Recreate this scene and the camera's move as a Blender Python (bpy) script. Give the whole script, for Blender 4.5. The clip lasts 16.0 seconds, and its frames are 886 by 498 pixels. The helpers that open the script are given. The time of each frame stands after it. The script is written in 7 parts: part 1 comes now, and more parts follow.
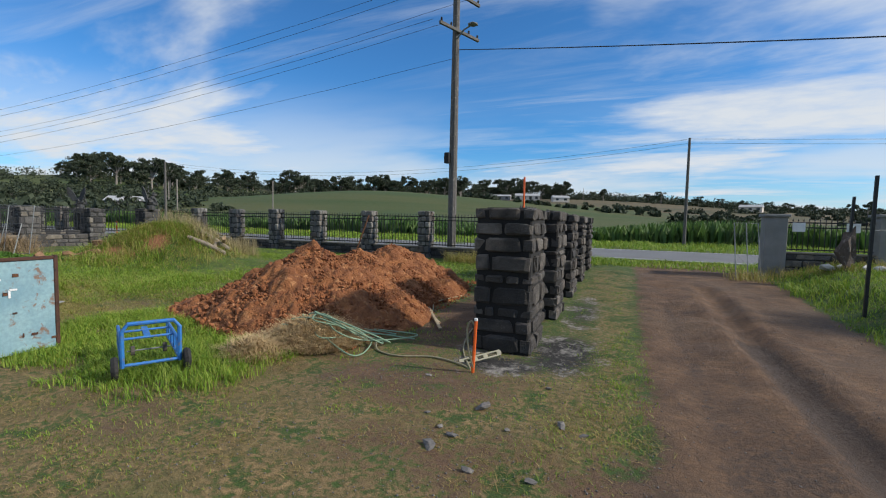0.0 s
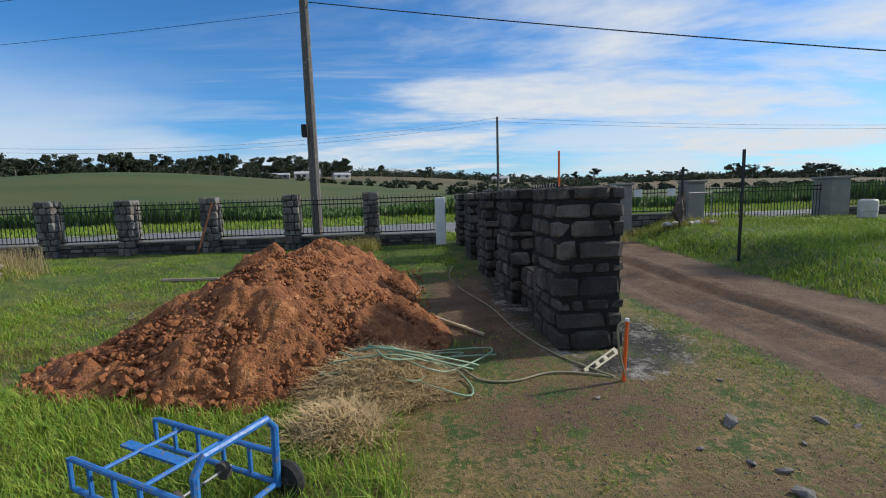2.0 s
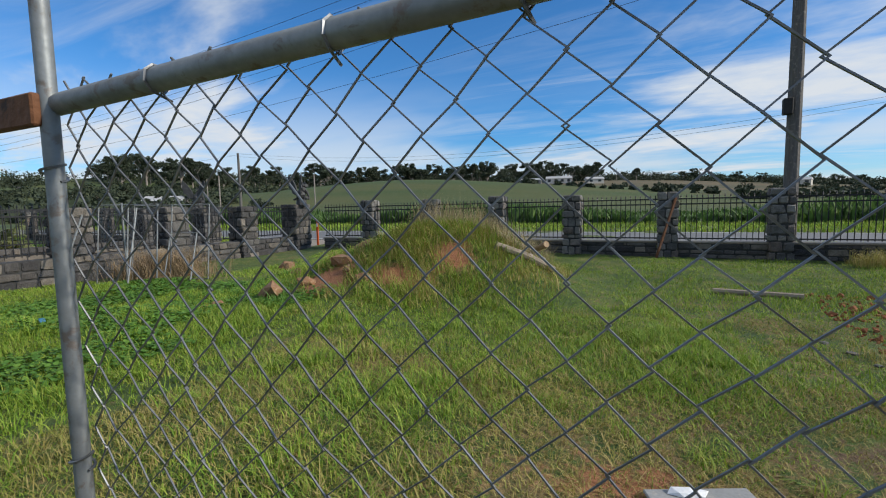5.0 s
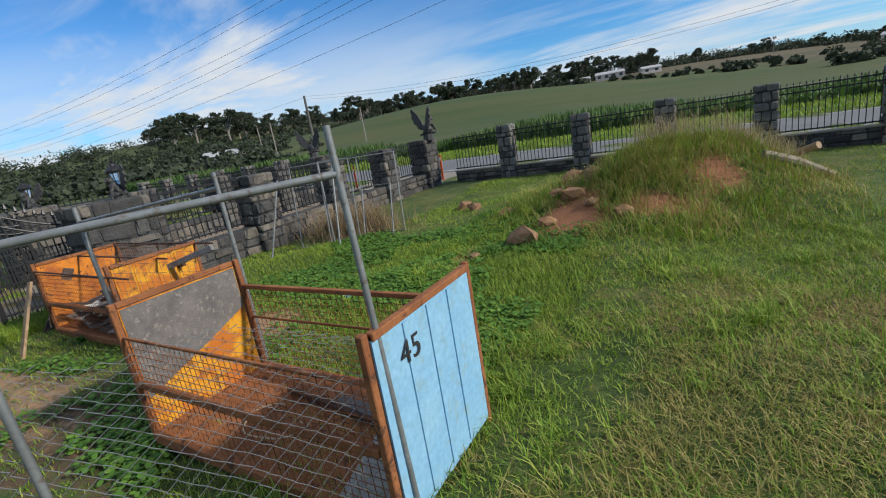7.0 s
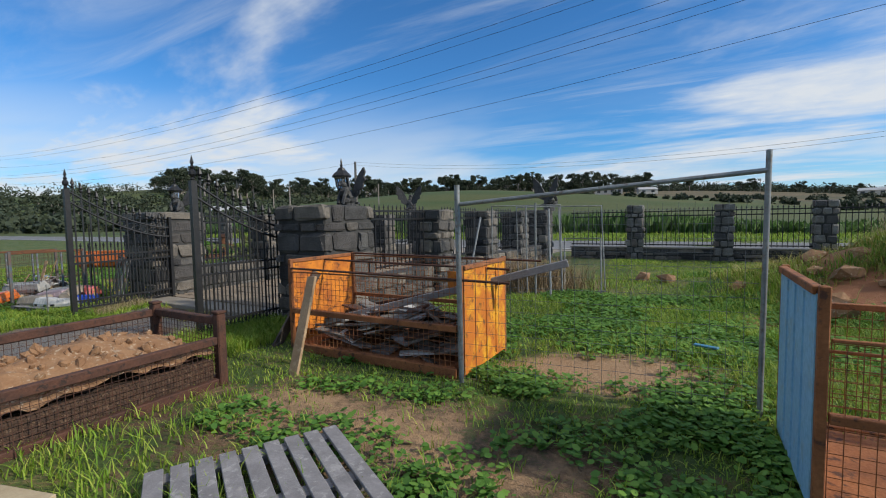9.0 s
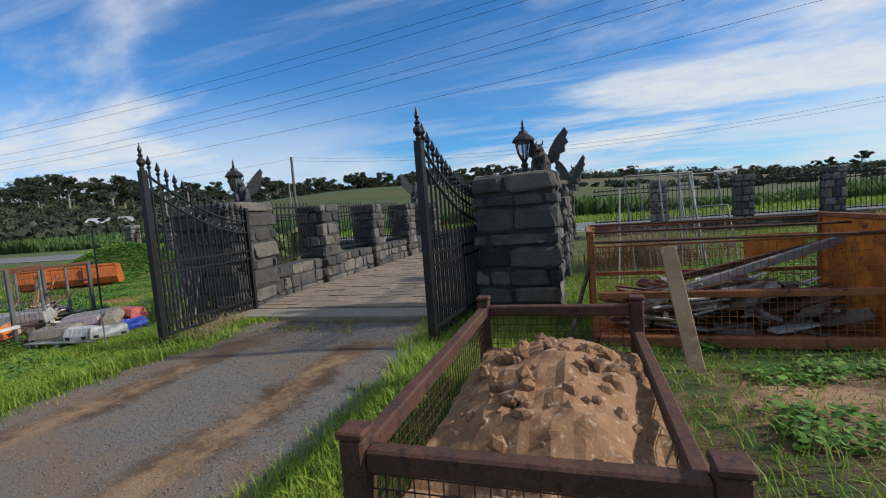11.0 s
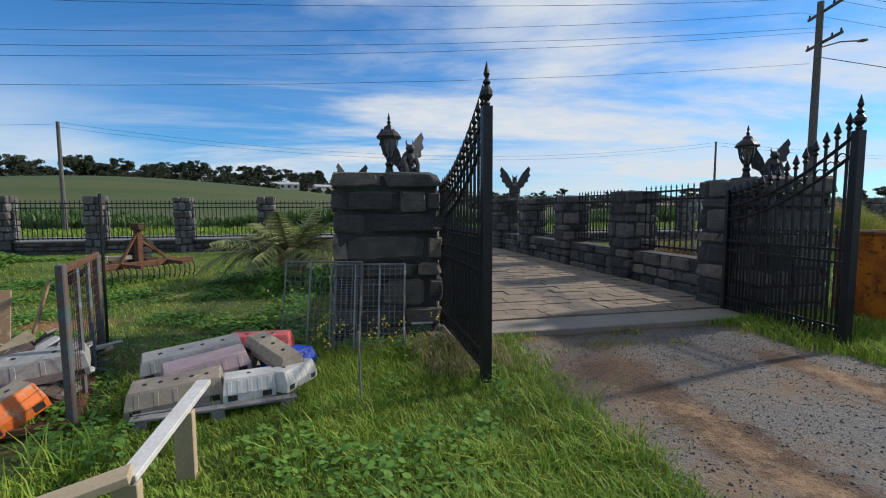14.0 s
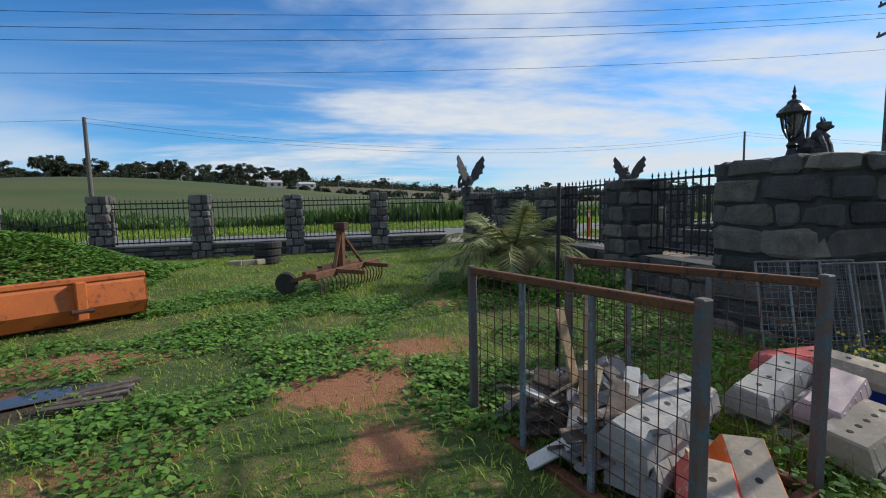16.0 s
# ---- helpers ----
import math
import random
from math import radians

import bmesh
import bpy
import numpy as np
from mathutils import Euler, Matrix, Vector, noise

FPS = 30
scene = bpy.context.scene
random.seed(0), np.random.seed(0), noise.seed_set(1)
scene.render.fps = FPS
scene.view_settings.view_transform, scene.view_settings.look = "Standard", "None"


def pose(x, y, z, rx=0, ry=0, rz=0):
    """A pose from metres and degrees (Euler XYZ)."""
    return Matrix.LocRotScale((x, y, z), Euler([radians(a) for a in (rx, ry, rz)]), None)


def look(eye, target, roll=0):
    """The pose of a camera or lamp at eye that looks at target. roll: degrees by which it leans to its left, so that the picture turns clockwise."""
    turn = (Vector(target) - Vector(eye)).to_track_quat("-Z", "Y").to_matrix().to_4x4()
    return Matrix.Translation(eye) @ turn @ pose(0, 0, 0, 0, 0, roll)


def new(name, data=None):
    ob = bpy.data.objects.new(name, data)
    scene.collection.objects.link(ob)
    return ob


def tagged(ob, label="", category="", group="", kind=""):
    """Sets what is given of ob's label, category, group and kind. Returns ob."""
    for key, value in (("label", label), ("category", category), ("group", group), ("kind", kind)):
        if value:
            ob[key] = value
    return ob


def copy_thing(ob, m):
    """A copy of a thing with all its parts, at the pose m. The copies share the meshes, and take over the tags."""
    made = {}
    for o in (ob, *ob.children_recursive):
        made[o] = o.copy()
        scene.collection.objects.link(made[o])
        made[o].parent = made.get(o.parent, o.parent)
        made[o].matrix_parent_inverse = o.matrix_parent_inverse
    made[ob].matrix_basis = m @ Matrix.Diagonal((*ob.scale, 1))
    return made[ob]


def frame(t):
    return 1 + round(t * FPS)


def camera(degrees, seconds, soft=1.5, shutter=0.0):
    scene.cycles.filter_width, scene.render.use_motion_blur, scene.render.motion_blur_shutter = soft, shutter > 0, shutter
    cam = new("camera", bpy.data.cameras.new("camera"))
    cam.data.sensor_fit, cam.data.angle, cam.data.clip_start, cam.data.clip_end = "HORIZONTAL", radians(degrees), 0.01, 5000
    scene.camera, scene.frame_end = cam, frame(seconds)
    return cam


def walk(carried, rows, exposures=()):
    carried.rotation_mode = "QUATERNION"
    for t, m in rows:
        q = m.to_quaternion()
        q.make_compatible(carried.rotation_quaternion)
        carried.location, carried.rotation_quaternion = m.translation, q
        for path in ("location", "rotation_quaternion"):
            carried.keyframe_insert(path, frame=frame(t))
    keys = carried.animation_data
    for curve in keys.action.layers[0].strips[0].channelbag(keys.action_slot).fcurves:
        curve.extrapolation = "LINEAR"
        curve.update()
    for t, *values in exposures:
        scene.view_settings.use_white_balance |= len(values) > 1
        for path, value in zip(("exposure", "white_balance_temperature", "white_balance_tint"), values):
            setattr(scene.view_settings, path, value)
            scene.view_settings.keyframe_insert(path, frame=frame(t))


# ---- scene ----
cam = camera(89.3, 16.0, soft=1.1)
PATH = [
    (0, (0.545, -0.112, 1.62), (-0.216, 1.733, 1.49), 1.2),
    (0.5, (-0.372, 0.043, 1.62), (-0.836, 1.982, 1.459), 1.4),
    (1, (-1.231, 0.314, 1.634), (-1.387, 2.296, 1.422), 0.5),
    (1.5, (-2.065, 0.409, 1.661), (-2.085, 2.396, 1.43), -0.5),
    (2, (-2.859, 0.601, 1.724), (-2.687, 2.58, 1.49), -1.8),
    (2.5, (-3.728, 0.976, 1.756), (-3.652, 2.964, 1.551), -2.2),
    (3, (-4.634, 1.372, 1.759), (-4.724, 3.357, 1.534), -3.3),
    (3.5, (-5.634, 1.727, 1.764), (-5.855, 3.704, 1.547), -6.4),
    (4, (-6.592, 1.742, 1.668), (-7.19, 3.644, 1.512), -4.9),
    (4.5, (-7.76, 1.68, 1.693), (-8.527, 3.519, 1.526), 0.5),
    (5, (-8.935, 1.742, 1.627), (-9.77, 3.55, 1.443), -1.2),
    (7.5, (-13.007, 0.561, 2.089), (-14.047, 2.183, 1.553), -9.7),
    (7.7, (-13.464, 0.409, 2.037), (-14.511, 2.033, 1.522), -9.3),
    (8, (-14.05, 0.186, 1.986), (-15.064, 1.844, 1.518), -8.7),
    (8.2, (-14.457, 0.094, 1.919), (-15.432, 1.783, 1.472), -7.8),
    (8.5, (-15.0, -0.095, 1.828), (-15.979, 1.615, 1.484), -5.8),
    (9, (-15.98, -0.335, 1.60), (-16.952, 1.407, 1.468), -1.0),
    (9.5, (-16.976, -0.45, 1.46), (-17.975, 1.278, 1.323), -1.9),
    (10, (-17.863, -0.737, 1.477), (-18.743, 1.049, 1.291), -1.7),
    (10.2, (-18.231, -0.789, 1.433), (-19.112, 1.0, 1.279), -3.6),
    (12.3, (-22.389, -1.071, 1.587), (-22.338, 0.916, 1.373), -1.3),
    (12.5, (-22.693, -0.838, 1.604), (-22.586, 1.153, 1.453), -1.6),
    (13, (-23.534, -0.542, 1.578), (-23.292, 1.437, 1.43), -1.2),
    (13.5, (-24.474, -0.373, 1.552), (-24.097, 1.586, 1.398), -0.8),
    (14, (-25.53, -0.126, 1.446), (-25.113, 1.823, 1.278), -0.3),
    (14.5, (-26.485, 0.168, 1.451), (-26.027, 2.105, 1.257), -0.4),
    (15, (-27.493, 0.666, 1.461), (-27.001, 2.589, 1.219), -1.3),
    (15.5, (-28.478, 1.049, 1.467), (-28.004, 2.979, 1.236), -1.3),
    (16, (-29.387, 1.581, 1.47), (-28.888, 3.509, 1.281), -1.4),
]
walk(cam, [(t, look(eye, target, roll)) for t, eye, target, roll in PATH])

# ---------------------------------------------------------------- light and air
SUN = Vector((0.99, 0.16, 0.62)).normalized()
sun_data = bpy.data.lights.new("sun", "SUN")
sun_data.energy, sun_data.angle, sun_data.color = 4.6, radians(2.4), (1.0, 0.92, 0.79)
sun = new("sun", sun_data)
sun.matrix_world = look(SUN * 60, (0, 0, 0))

world = bpy.data.worlds.new("sky")
scene.world = world
world.use_nodes = True
wt = world.node_tree
for n in list(wt.nodes):
    wt.nodes.remove(n)


def wnode(kind, **kw):
    n = wt.nodes.new(kind)
    for k, v in kw.items():
        n.inputs[k].default_value = v
    return n


sky = wt.nodes.new("ShaderNodeTexSky")
sky.sky_type, sky.sun_disc = "NISHITA", False
sky.sun_elevation, sky.sun_rotation = math.asin(SUN.z), math.atan2(SUN.x, SUN.y)
sky.altitude, sky.air_density, sky.dust_density, sky.ozone_density = 100, 1.0, 0.3, 3.0
wl = wt.links.new
tc = wt.nodes.new("ShaderNodeTexCoord")
sep = wt.nodes.new("ShaderNodeSeparateXYZ")
wl(tc.outputs["Generated"], sep.inputs[0])


def wmath(op, a, b=None, c=None, clamp=False):
    n = wt.nodes.new("ShaderNodeMath")
    n.operation, n.use_clamp = op, clamp
    for i, v in enumerate((a, b, c)):
        if v is None:
            continue
        if isinstance(v, (int, float)):
            n.inputs[i].default_value = v
        else:
            wl(v, n.inputs[i])
    return n.outputs[0]


# clouds lie on a high flat layer: direction divided by its height
height = wmath("MAXIMUM", wmath("ADD", sep.outputs["Z"], 0.09), 0.02)
cx, cy = wmath("DIVIDE", sep.outputs["X"], height), wmath("DIVIDE", sep.outputs["Y"], height)
comb = wt.nodes.new("ShaderNodeCombineXYZ")
wl(cx, comb.inputs[0]), wl(cy, comb.inputs[1])


def wnoise(rot, sc, loc, scale, detail, rough, dist):
    m = wt.nodes.new("ShaderNodeMapping")
    m.inputs["Rotation"].default_value = (0, 0, radians(rot))
    m.inputs["Scale"].default_value = sc
    m.inputs["Location"].default_value = loc
    wl(comb.outputs[0], m.inputs[0])
    n = wnode("ShaderNodeTexNoise", Scale=scale, Detail=detail, Roughness=rough, Distortion=dist)
    wl(m.outputs[0], n.inputs["Vector"])
    return n.outputs[0]


def wramp(v, lo, hi):
    n = wt.nodes.new("ShaderNodeMapRange")
    n.interpolation_type = "SMOOTHSTEP"
    n.inputs["From Min"].default_value, n.inputs["From Max"].default_value = lo, hi
    wl(v, n.inputs["Value"])
    return n.outputs[0]


def wtoward(az, el, wide, core):
    """1 near one bearing of the sky, fading to 0 at a width in degrees."""
    n = wt.nodes.new("ShaderNodeVectorMath")
    n.operation = "DOT_PRODUCT"
    wl(tc.outputs["Generated"], n.inputs[0])
    a, e = radians(az), radians(el)
    n.inputs[1].default_value = (math.sin(a) * math.cos(e), math.cos(a) * math.cos(e), math.sin(e))
    return wramp(n.outputs["Value"], math.cos(radians(wide)), math.cos(radians(core)))


# the great bank lies north-east, a second low in the north-west, blue between them
bank = wmath("SUBTRACT", wmath("ADD", wmath("MULTIPLY", wtoward(14, 28, 28, 6), 0.13), wmath("MULTIPLY", wtoward(-62, 8, 16, 4), 0.09)), wmath("MULTIPLY", wmath("MAXIMUM", wtoward(-30, 24, 24, 8), wtoward(-68, 26, 22, 6)), 0.12))
big = wramp(wmath("ADD", wnoise(28, (0.55, 1.1, 1), (3.1, 0.4, 0), 0.55, 7, 0.58, 0.35), bank), 0.43, 0.62)
wisp = wramp(wnoise(-32, (0.28, 1.5, 1), (1.3, 7.7, 0), 1.0, 8, 0.62, 0.8), 0.45, 0.78)
fine = wnoise(10, (1, 1, 1), (0, 0, 0), 3.2, 7, 0.6, 0.3)
low = wmath("MULTIPLY", wramp(sep.outputs["Z"], 0.30, 0.06), wramp(wnoise(15, (0.5, 0.8, 1), (9, 2, 0), 0.5, 5, 0.55, 0.2), 0.36, 0.60))
body = wmath("MULTIPLY", big, wmath("ADD", 0.55, wmath("MULTIPLY", fine, 0.8)))
cover = wmath("MAXIMUM", wmath("MAXIMUM", body, wmath("MULTIPLY", wisp, 0.50)), wmath("MULTIPLY", low, 0.80), clamp=True)
haze = wramp(sep.outputs["Z"], 0.16, 0.0)
cover = wmath("MAXIMUM", cover, wmath("MULTIPLY", haze, 0.40), clamp=True)
tint = wt.nodes.new("ShaderNodeMix")
tint.data_type, tint.blend_type = "RGBA", "MULTIPLY"
tint.inputs["Factor"].default_value = 1.0
wl(sky.outputs[0], tint.inputs[6])
tint.inputs[7].default_value = (0.45, 1.0, 1.45, 1)
mixer = wt.nodes.new("ShaderNodeMix")
mixer.data_type = "RGBA"
wl(cover, mixer.inputs["Factor"]), wl(tint.outputs[2], mixer.inputs[6])
mixer.inputs[7].default_value = (7.0, 7.5, 8.1, 1)
bg = wnode("ShaderNodeBackground", Strength=0.10)
wl(mixer.outputs[2], bg.inputs["Color"])
wo = wt.nodes.new("ShaderNodeOutputWorld")
wl(bg.outputs[0], wo.inputs[0])


# ---------------------------------------------------------------- materials
class Mat:
    """A node material under construction."""

    def __init__(self, name, rough=0.8, metal=0.0):
        self.m = bpy.data.materials.new(name)
        self.m.use_nodes = True
        self.t = self.m.node_tree
        self.b = self.t.nodes["Principled BSDF"]
        self.b.inputs["Roughness"].default_value = rough
        self.b.inputs["Metallic"].default_value = metal
        self.pos = None

    def put(self, v, socket):
        if isinstance(v, (int, float)):
            socket.default_value = v
        elif isinstance(v, tuple):
            socket.default_value = (*v, 1) if len(v) == 3 else v
        else:
            self.t.links.new(v, socket)

    def where(self, local=False):
        n = self.t.nodes.new("ShaderNodeTexCoord" if local else "ShaderNodeNewGeometry")
        return n.outputs["Object" if local else "Position"]

    def noise(self, scale, detail=4, rough=0.55, dist=0.0, stretch=None, local=False):
        n = self.t.nodes.new("ShaderNodeTexNoise")
        v = self.where(local)
        if stretch:
            m = self.t.nodes.new("ShaderNodeMapping")
            m.inputs["Scale"].default_value = stretch
            self.t.links.new(v, m.inputs[0])
            v = m.outputs[0]
        self.t.links.new(v, n.inputs["Vector"])
        for k, x in (("Scale", scale), ("Detail", detail), ("Roughness", rough), ("Distortion", dist)):
            n.inputs[k].default_value = x
        return n.outputs[0]

    def voronoi(self, scale, feature="F1", out="Distance"):
        n = self.t.nodes.new("ShaderNodeTexVoronoi")
        n.feature = feature
        n.inputs["Scale"].default_value = scale
        self.t.links.new(self.where(), n.inputs["Vector"])
        return n.outputs[out]

    def ramp(self, v, lo, hi, a=0.0, b=1.0):
        n = self.t.nodes.new("ShaderNodeMapRange")
        for k, x in (("From Min", lo), ("From Max", hi), ("To Min", a), ("To Max", b)):
            n.inputs[k].default_value = x
        self.t.links.new(v, n.inputs["Value"])
        return n.outputs[0]

    def mix(self, f, a, b, blend="MIX"):
        n = self.t.nodes.new("ShaderNodeMix")
        n.data_type, n.blend_type = "RGBA", blend
        self.put(f, n.inputs["Factor"]), self.put(a, n.inputs[6]), self.put(b, n.inputs[7])
        return n.outputs[2]

    def math(self, op, a, b=0.0, clamp=False):
        n = self.t.nodes.new("ShaderNodeMath")
        n.operation, n.use_clamp = op, clamp
        self.put(a, n.inputs[0]), self.put(b, n.inputs[1])
        return n.outputs[0]

    def attr(self, name):
        n = self.t.nodes.new("ShaderNodeAttribute")
        n.attribute_name = name
        return n.outputs["Fac"]

    def rand(self):
        return self.t.nodes.new("ShaderNodeObjectInfo").outputs["Random"]

    def island(self):
        return self.t.nodes.new("ShaderNodeNewGeometry").outputs["Random Per Island"]

    def color(self, c):
        self.put(c, self.b.inputs["Base Color"])
        return self

    def rough(self, v):
        self.put(v, self.b.inputs["Roughness"])
        return self

    def bump(self, v, strength=0.4, dist=0.02):
        n = self.t.nodes.new("ShaderNodeBump")
        n.inputs["Strength"].default_value, n.inputs["Distance"].default_value = strength, dist
        self.t.links.new(v, n.inputs["Height"])
        self.t.links.new(n.outputs[0], self.b.inputs["Normal"])
        return self


def simple(name, a, b, scale=8, rough=0.8, metal=0.0, bump=0.3, dist=0.01, detail=5, fine=60, c=None, lo=0.35, hi=0.68, local=False, stretch=None):
    """Two tones in soft patches, finer grain, a little relief; c: a third tone in spots."""
    k = Mat(name, rough, metal)
    n1, n2 = k.noise(scale, detail, 0.6, 0.2, stretch, local), k.noise(fine, 3, 0.6, 0, stretch, local)
    col = k.mix(k.ramp(n1, lo, hi), a, b)
    if c:
        col = k.mix(k.ramp(k.noise(scale * 2.7, 5, 0.65, 0.4, None, local), 0.56, 0.64), col, c)
    col = k.mix(k.ramp(n2, 0.3, 0.75, 0.0, 0.45), col, tuple(v * 0.55 for v in a))
    k.color(col)
    k.rough(k.ramp(n2, 0.2, 0.8, max(rough - 0.12, 0.05), min(rough + 0.1, 1)))
    if bump:
        k.bump(k.math("ADD", n1, k.math("MULTIPLY", n2, 0.6)), bump, dist)
    return k.m


def stone_mat(name, tones, soot=0.0, moss=None):
    k = Mat(name, 0.88)
    r = k.rand()
    ramp = k.t.nodes.new("ShaderNodeValToRGB")
    ramp.color_ramp.elements.remove(ramp.color_ramp.elements[0])
    for i, c in enumerate(tones):
        e = ramp.color_ramp.elements[0] if i == 0 else ramp.color_ramp.elements.new(i / (len(tones) - 1))
        e.position, e.color = i / (len(tones) - 1), (*c, 1)
    k.t.links.new(r, ramp.inputs[0])
    n1, n2 = k.noise(6, 6, 0.65, 0.3), k.noise(45, 5, 0.7)
    col = k.mix(k.ramp(n1, 0.35, 0.7, 0, 0.6), ramp.outputs[0], tuple(v * 0.45 for v in tones[0]))
    col = k.mix(k.ramp(n2, 0.55, 0.75, 0, 0.5), col, tuple(min(v * 1.8, 0.6) for v in tones[-1]))
    if soot:
        col = k.mix(k.ramp(k.noise(1.6, 5, 0.6, 0.5), 0.34, 0.58, 0.15, soot), col, (0.012, 0.011, 0.011))
    if moss:
        col = k.mix(k.ramp(k.noise(2.2, 5, 0.6), 0.58, 0.7, 0, 0.5), col, moss)
    k.color(col)
    k.bump(k.math("ADD", k.math("MULTIPLY", n1, 1.5), n2), 0.75, 0.03)
    return k.m


M = {}
M["stone"] = stone_mat("bluestone", [(0.030, 0.030, 0.032), (0.085, 0.083, 0.08), (0.15, 0.14, 0.13), (0.05, 0.047, 0.047), (0.24, 0.21, 0.17), (0.07, 0.066, 0.064)])
M["stone_brown"] = stone_mat("mixed_stone", [(0.06, 0.06, 0.062), (0.14, 0.135, 0.128), (0.22, 0.21, 0.19), (0.13, 0.10, 0.085), (0.26, 0.25, 0.23), (0.09, 0.088, 0.088)])
M["stone_soot"] = stone_mat("sooty_block", [(0.07, 0.062, 0.056), (0.16, 0.14, 0.122), (0.28, 0.245, 0.21), (0.10, 0.088, 0.078), (0.20, 0.165, 0.135)], soot=0.78)
M["mortar"] = simple("grey_mortar", (0.03, 0.03, 0.03), (0.06, 0.06, 0.058), 9, 0.95, bump=0.5)
M["mortar_soot"] = simple("black_mortar", (0.008, 0.0075, 0.0075), (0.018, 0.016, 0.015), 6, 0.95, bump=0.5)
M["iron"] = simple("black_iron", (0.010, 0.011, 0.013), (0.020, 0.021, 0.024), 12, 0.45, 0.3, bump=0.1, c=(0.03, 0.026, 0.024))
M["galv"] = simple("galvanised_pipe", (0.27, 0.29, 0.295), (0.17, 0.18, 0.185), 9, 0.55, 0.45, bump=0.12, c=(0.16, 0.13, 0.11))
M["wire"] = simple("galvanised_wire", (0.22, 0.23, 0.24), (0.12, 0.12, 0.12), 9, 0.5, 0.7, bump=0)
M["rust"] = simple("rusty_steel", (0.10, 0.042, 0.020), (0.175, 0.070, 0.026), 7, 0.85, 0.1, bump=0.5, c=(0.035, 0.018, 0.013))
M["rust_warm"] = simple("orange_brown_rusty_steel", (0.20, 0.068, 0.022), (0.34, 0.13, 0.045), 4, 0.85, 0.05, bump=0.5, c=(0.06, 0.026, 0.016))
M["rust_dark"] = simple("dark_rusty_steel", (0.055, 0.024, 0.016), (0.105, 0.042, 0.024), 9, 0.8, 0.15, bump=0.5, c=(0.022, 0.014, 0.012))
M["orange_rust"] = simple("orange_paint_rusting", (0.62, 0.20, 0.012), (0.32, 0.08, 0.010), 4.5, 0.75, 0, bump=0.4, c=(0.085, 0.03, 0.014), lo=0.42, hi=0.6)
M["yellow_rust"] = simple("yellow_paint_rusting", (0.66, 0.31, 0.012), (0.46, 0.12, 0.010), 5.0, 0.75, 0, bump=0.4, c=(0.13, 0.042, 0.014), lo=0.40, hi=0.54)
M["blue_panel"] = simple("faded_blue_paint", (0.20, 0.42, 0.62), (0.26, 0.48, 0.64), 3.0, 0.6, bump=0.15, c=(0.24, 0.40, 0.50), fine=30)
M["teal_panel"] = simple("teal_blue_paint", (0.045, 0.20, 0.33), (0.07, 0.26, 0.40), 3.2, 0.6, bump=0.2, c=(0.06, 0.13, 0.19), fine=30)
M["teal_pale"] = simple("weathered_pale_teal_paint", (0.17, 0.30, 0.36), (0.24, 0.38, 0.42), 2.4, 0.65, bump=0.2, c=(0.20, 0.10, 0.055), fine=30, hi=0.6)
M["blue_trolley"] = simple("bright_blue_paint", (0.02, 0.13, 0.42), (0.03, 0.20, 0.52), 10, 0.5, bump=0.15, c=(0.17, 0.17, 0.18))
M["rubber"] = simple("worn_rubber", (0.012, 0.012, 0.013), (0.03, 0.028, 0.026), 20, 0.85, bump=0.3)
M["wheel"] = simple("muddy_wheel", (0.09, 0.075, 0.06), (0.04, 0.035, 0.03), 18, 0.9, bump=0.3)
M["wood"] = simple("bare_timber", (0.34, 0.23, 0.13), (0.24, 0.15, 0.08), 5, 0.8, bump=0.3, stretch=(1, 1, 1), c=(0.42, 0.31, 0.19))
M["wood_grey"] = simple("weathered_grey_timber", (0.23, 0.22, 0.225), (0.15, 0.142, 0.145), 6, 0.88, bump=0.5, c=(0.30, 0.29, 0.285))
M["wood_pale"] = simple("pale_timber", (0.46, 0.37, 0.24), (0.36, 0.28, 0.17), 5, 0.8, bump=0.3)
M["wood_dark"] = simple("dark_old_timber", (0.10, 0.075, 0.06), (0.05, 0.038, 0.032), 6, 0.9, bump=0.5, c=(0.20, 0.18, 0.165))
M["log"] = simple("grey_log", (0.30, 0.25, 0.19), (0.20, 0.16, 0.12), 7, 0.9, bump=0.5)
M["pole_wood"] = simple("weathered_pole_timber", (0.13, 0.122, 0.115), (0.075, 0.07, 0.066), 5, 0.9, bump=0.6, stretch=(6, 6, 0.5), c=(0.24, 0.215, 0.19))
M["white_paint"] = simple("white_painted_render", (0.76, 0.77, 0.78), (0.66, 0.67, 0.68), 4, 0.7, bump=0.1)
M["render_grey"] = simple("grey_cement_render", (0.20, 0.20, 0.19), (0.26, 0.255, 0.245), 3, 0.9, bump=0.2)
M["concrete"] = simple("pale_concrete", (0.27, 0.235, 0.19), (0.19, 0.165, 0.135), 3.2, 0.9, bump=0.4, c=(0.22, 0.19, 0.155))
M["orange_post"] = simple("fluorescent_orange", (0.80, 0.13, 0.015), (0.66, 0.10, 0.012), 12, 0.55, bump=0.05)
M["orange_plastic"] = simple("orange_plastic", (0.78, 0.17, 0.02), (0.64, 0.13, 0.015), 6, 0.5, bump=0.1, c=(0.45, 0.35, 0.25))
M["red_plastic"] = simple("faded_red_plastic", (0.66, 0.085, 0.075), (0.62, 0.16, 0.14), 6, 0.55, bump=0.1, c=(0.55, 0.42, 0.33))
M["pink_plastic"] = simple("sun_bleached_pink_plastic", (0.44, 0.31, 0.32), (0.36, 0.28, 0.28), 5, 0.6, bump=0.12, c=(0.40, 0.35, 0.31))
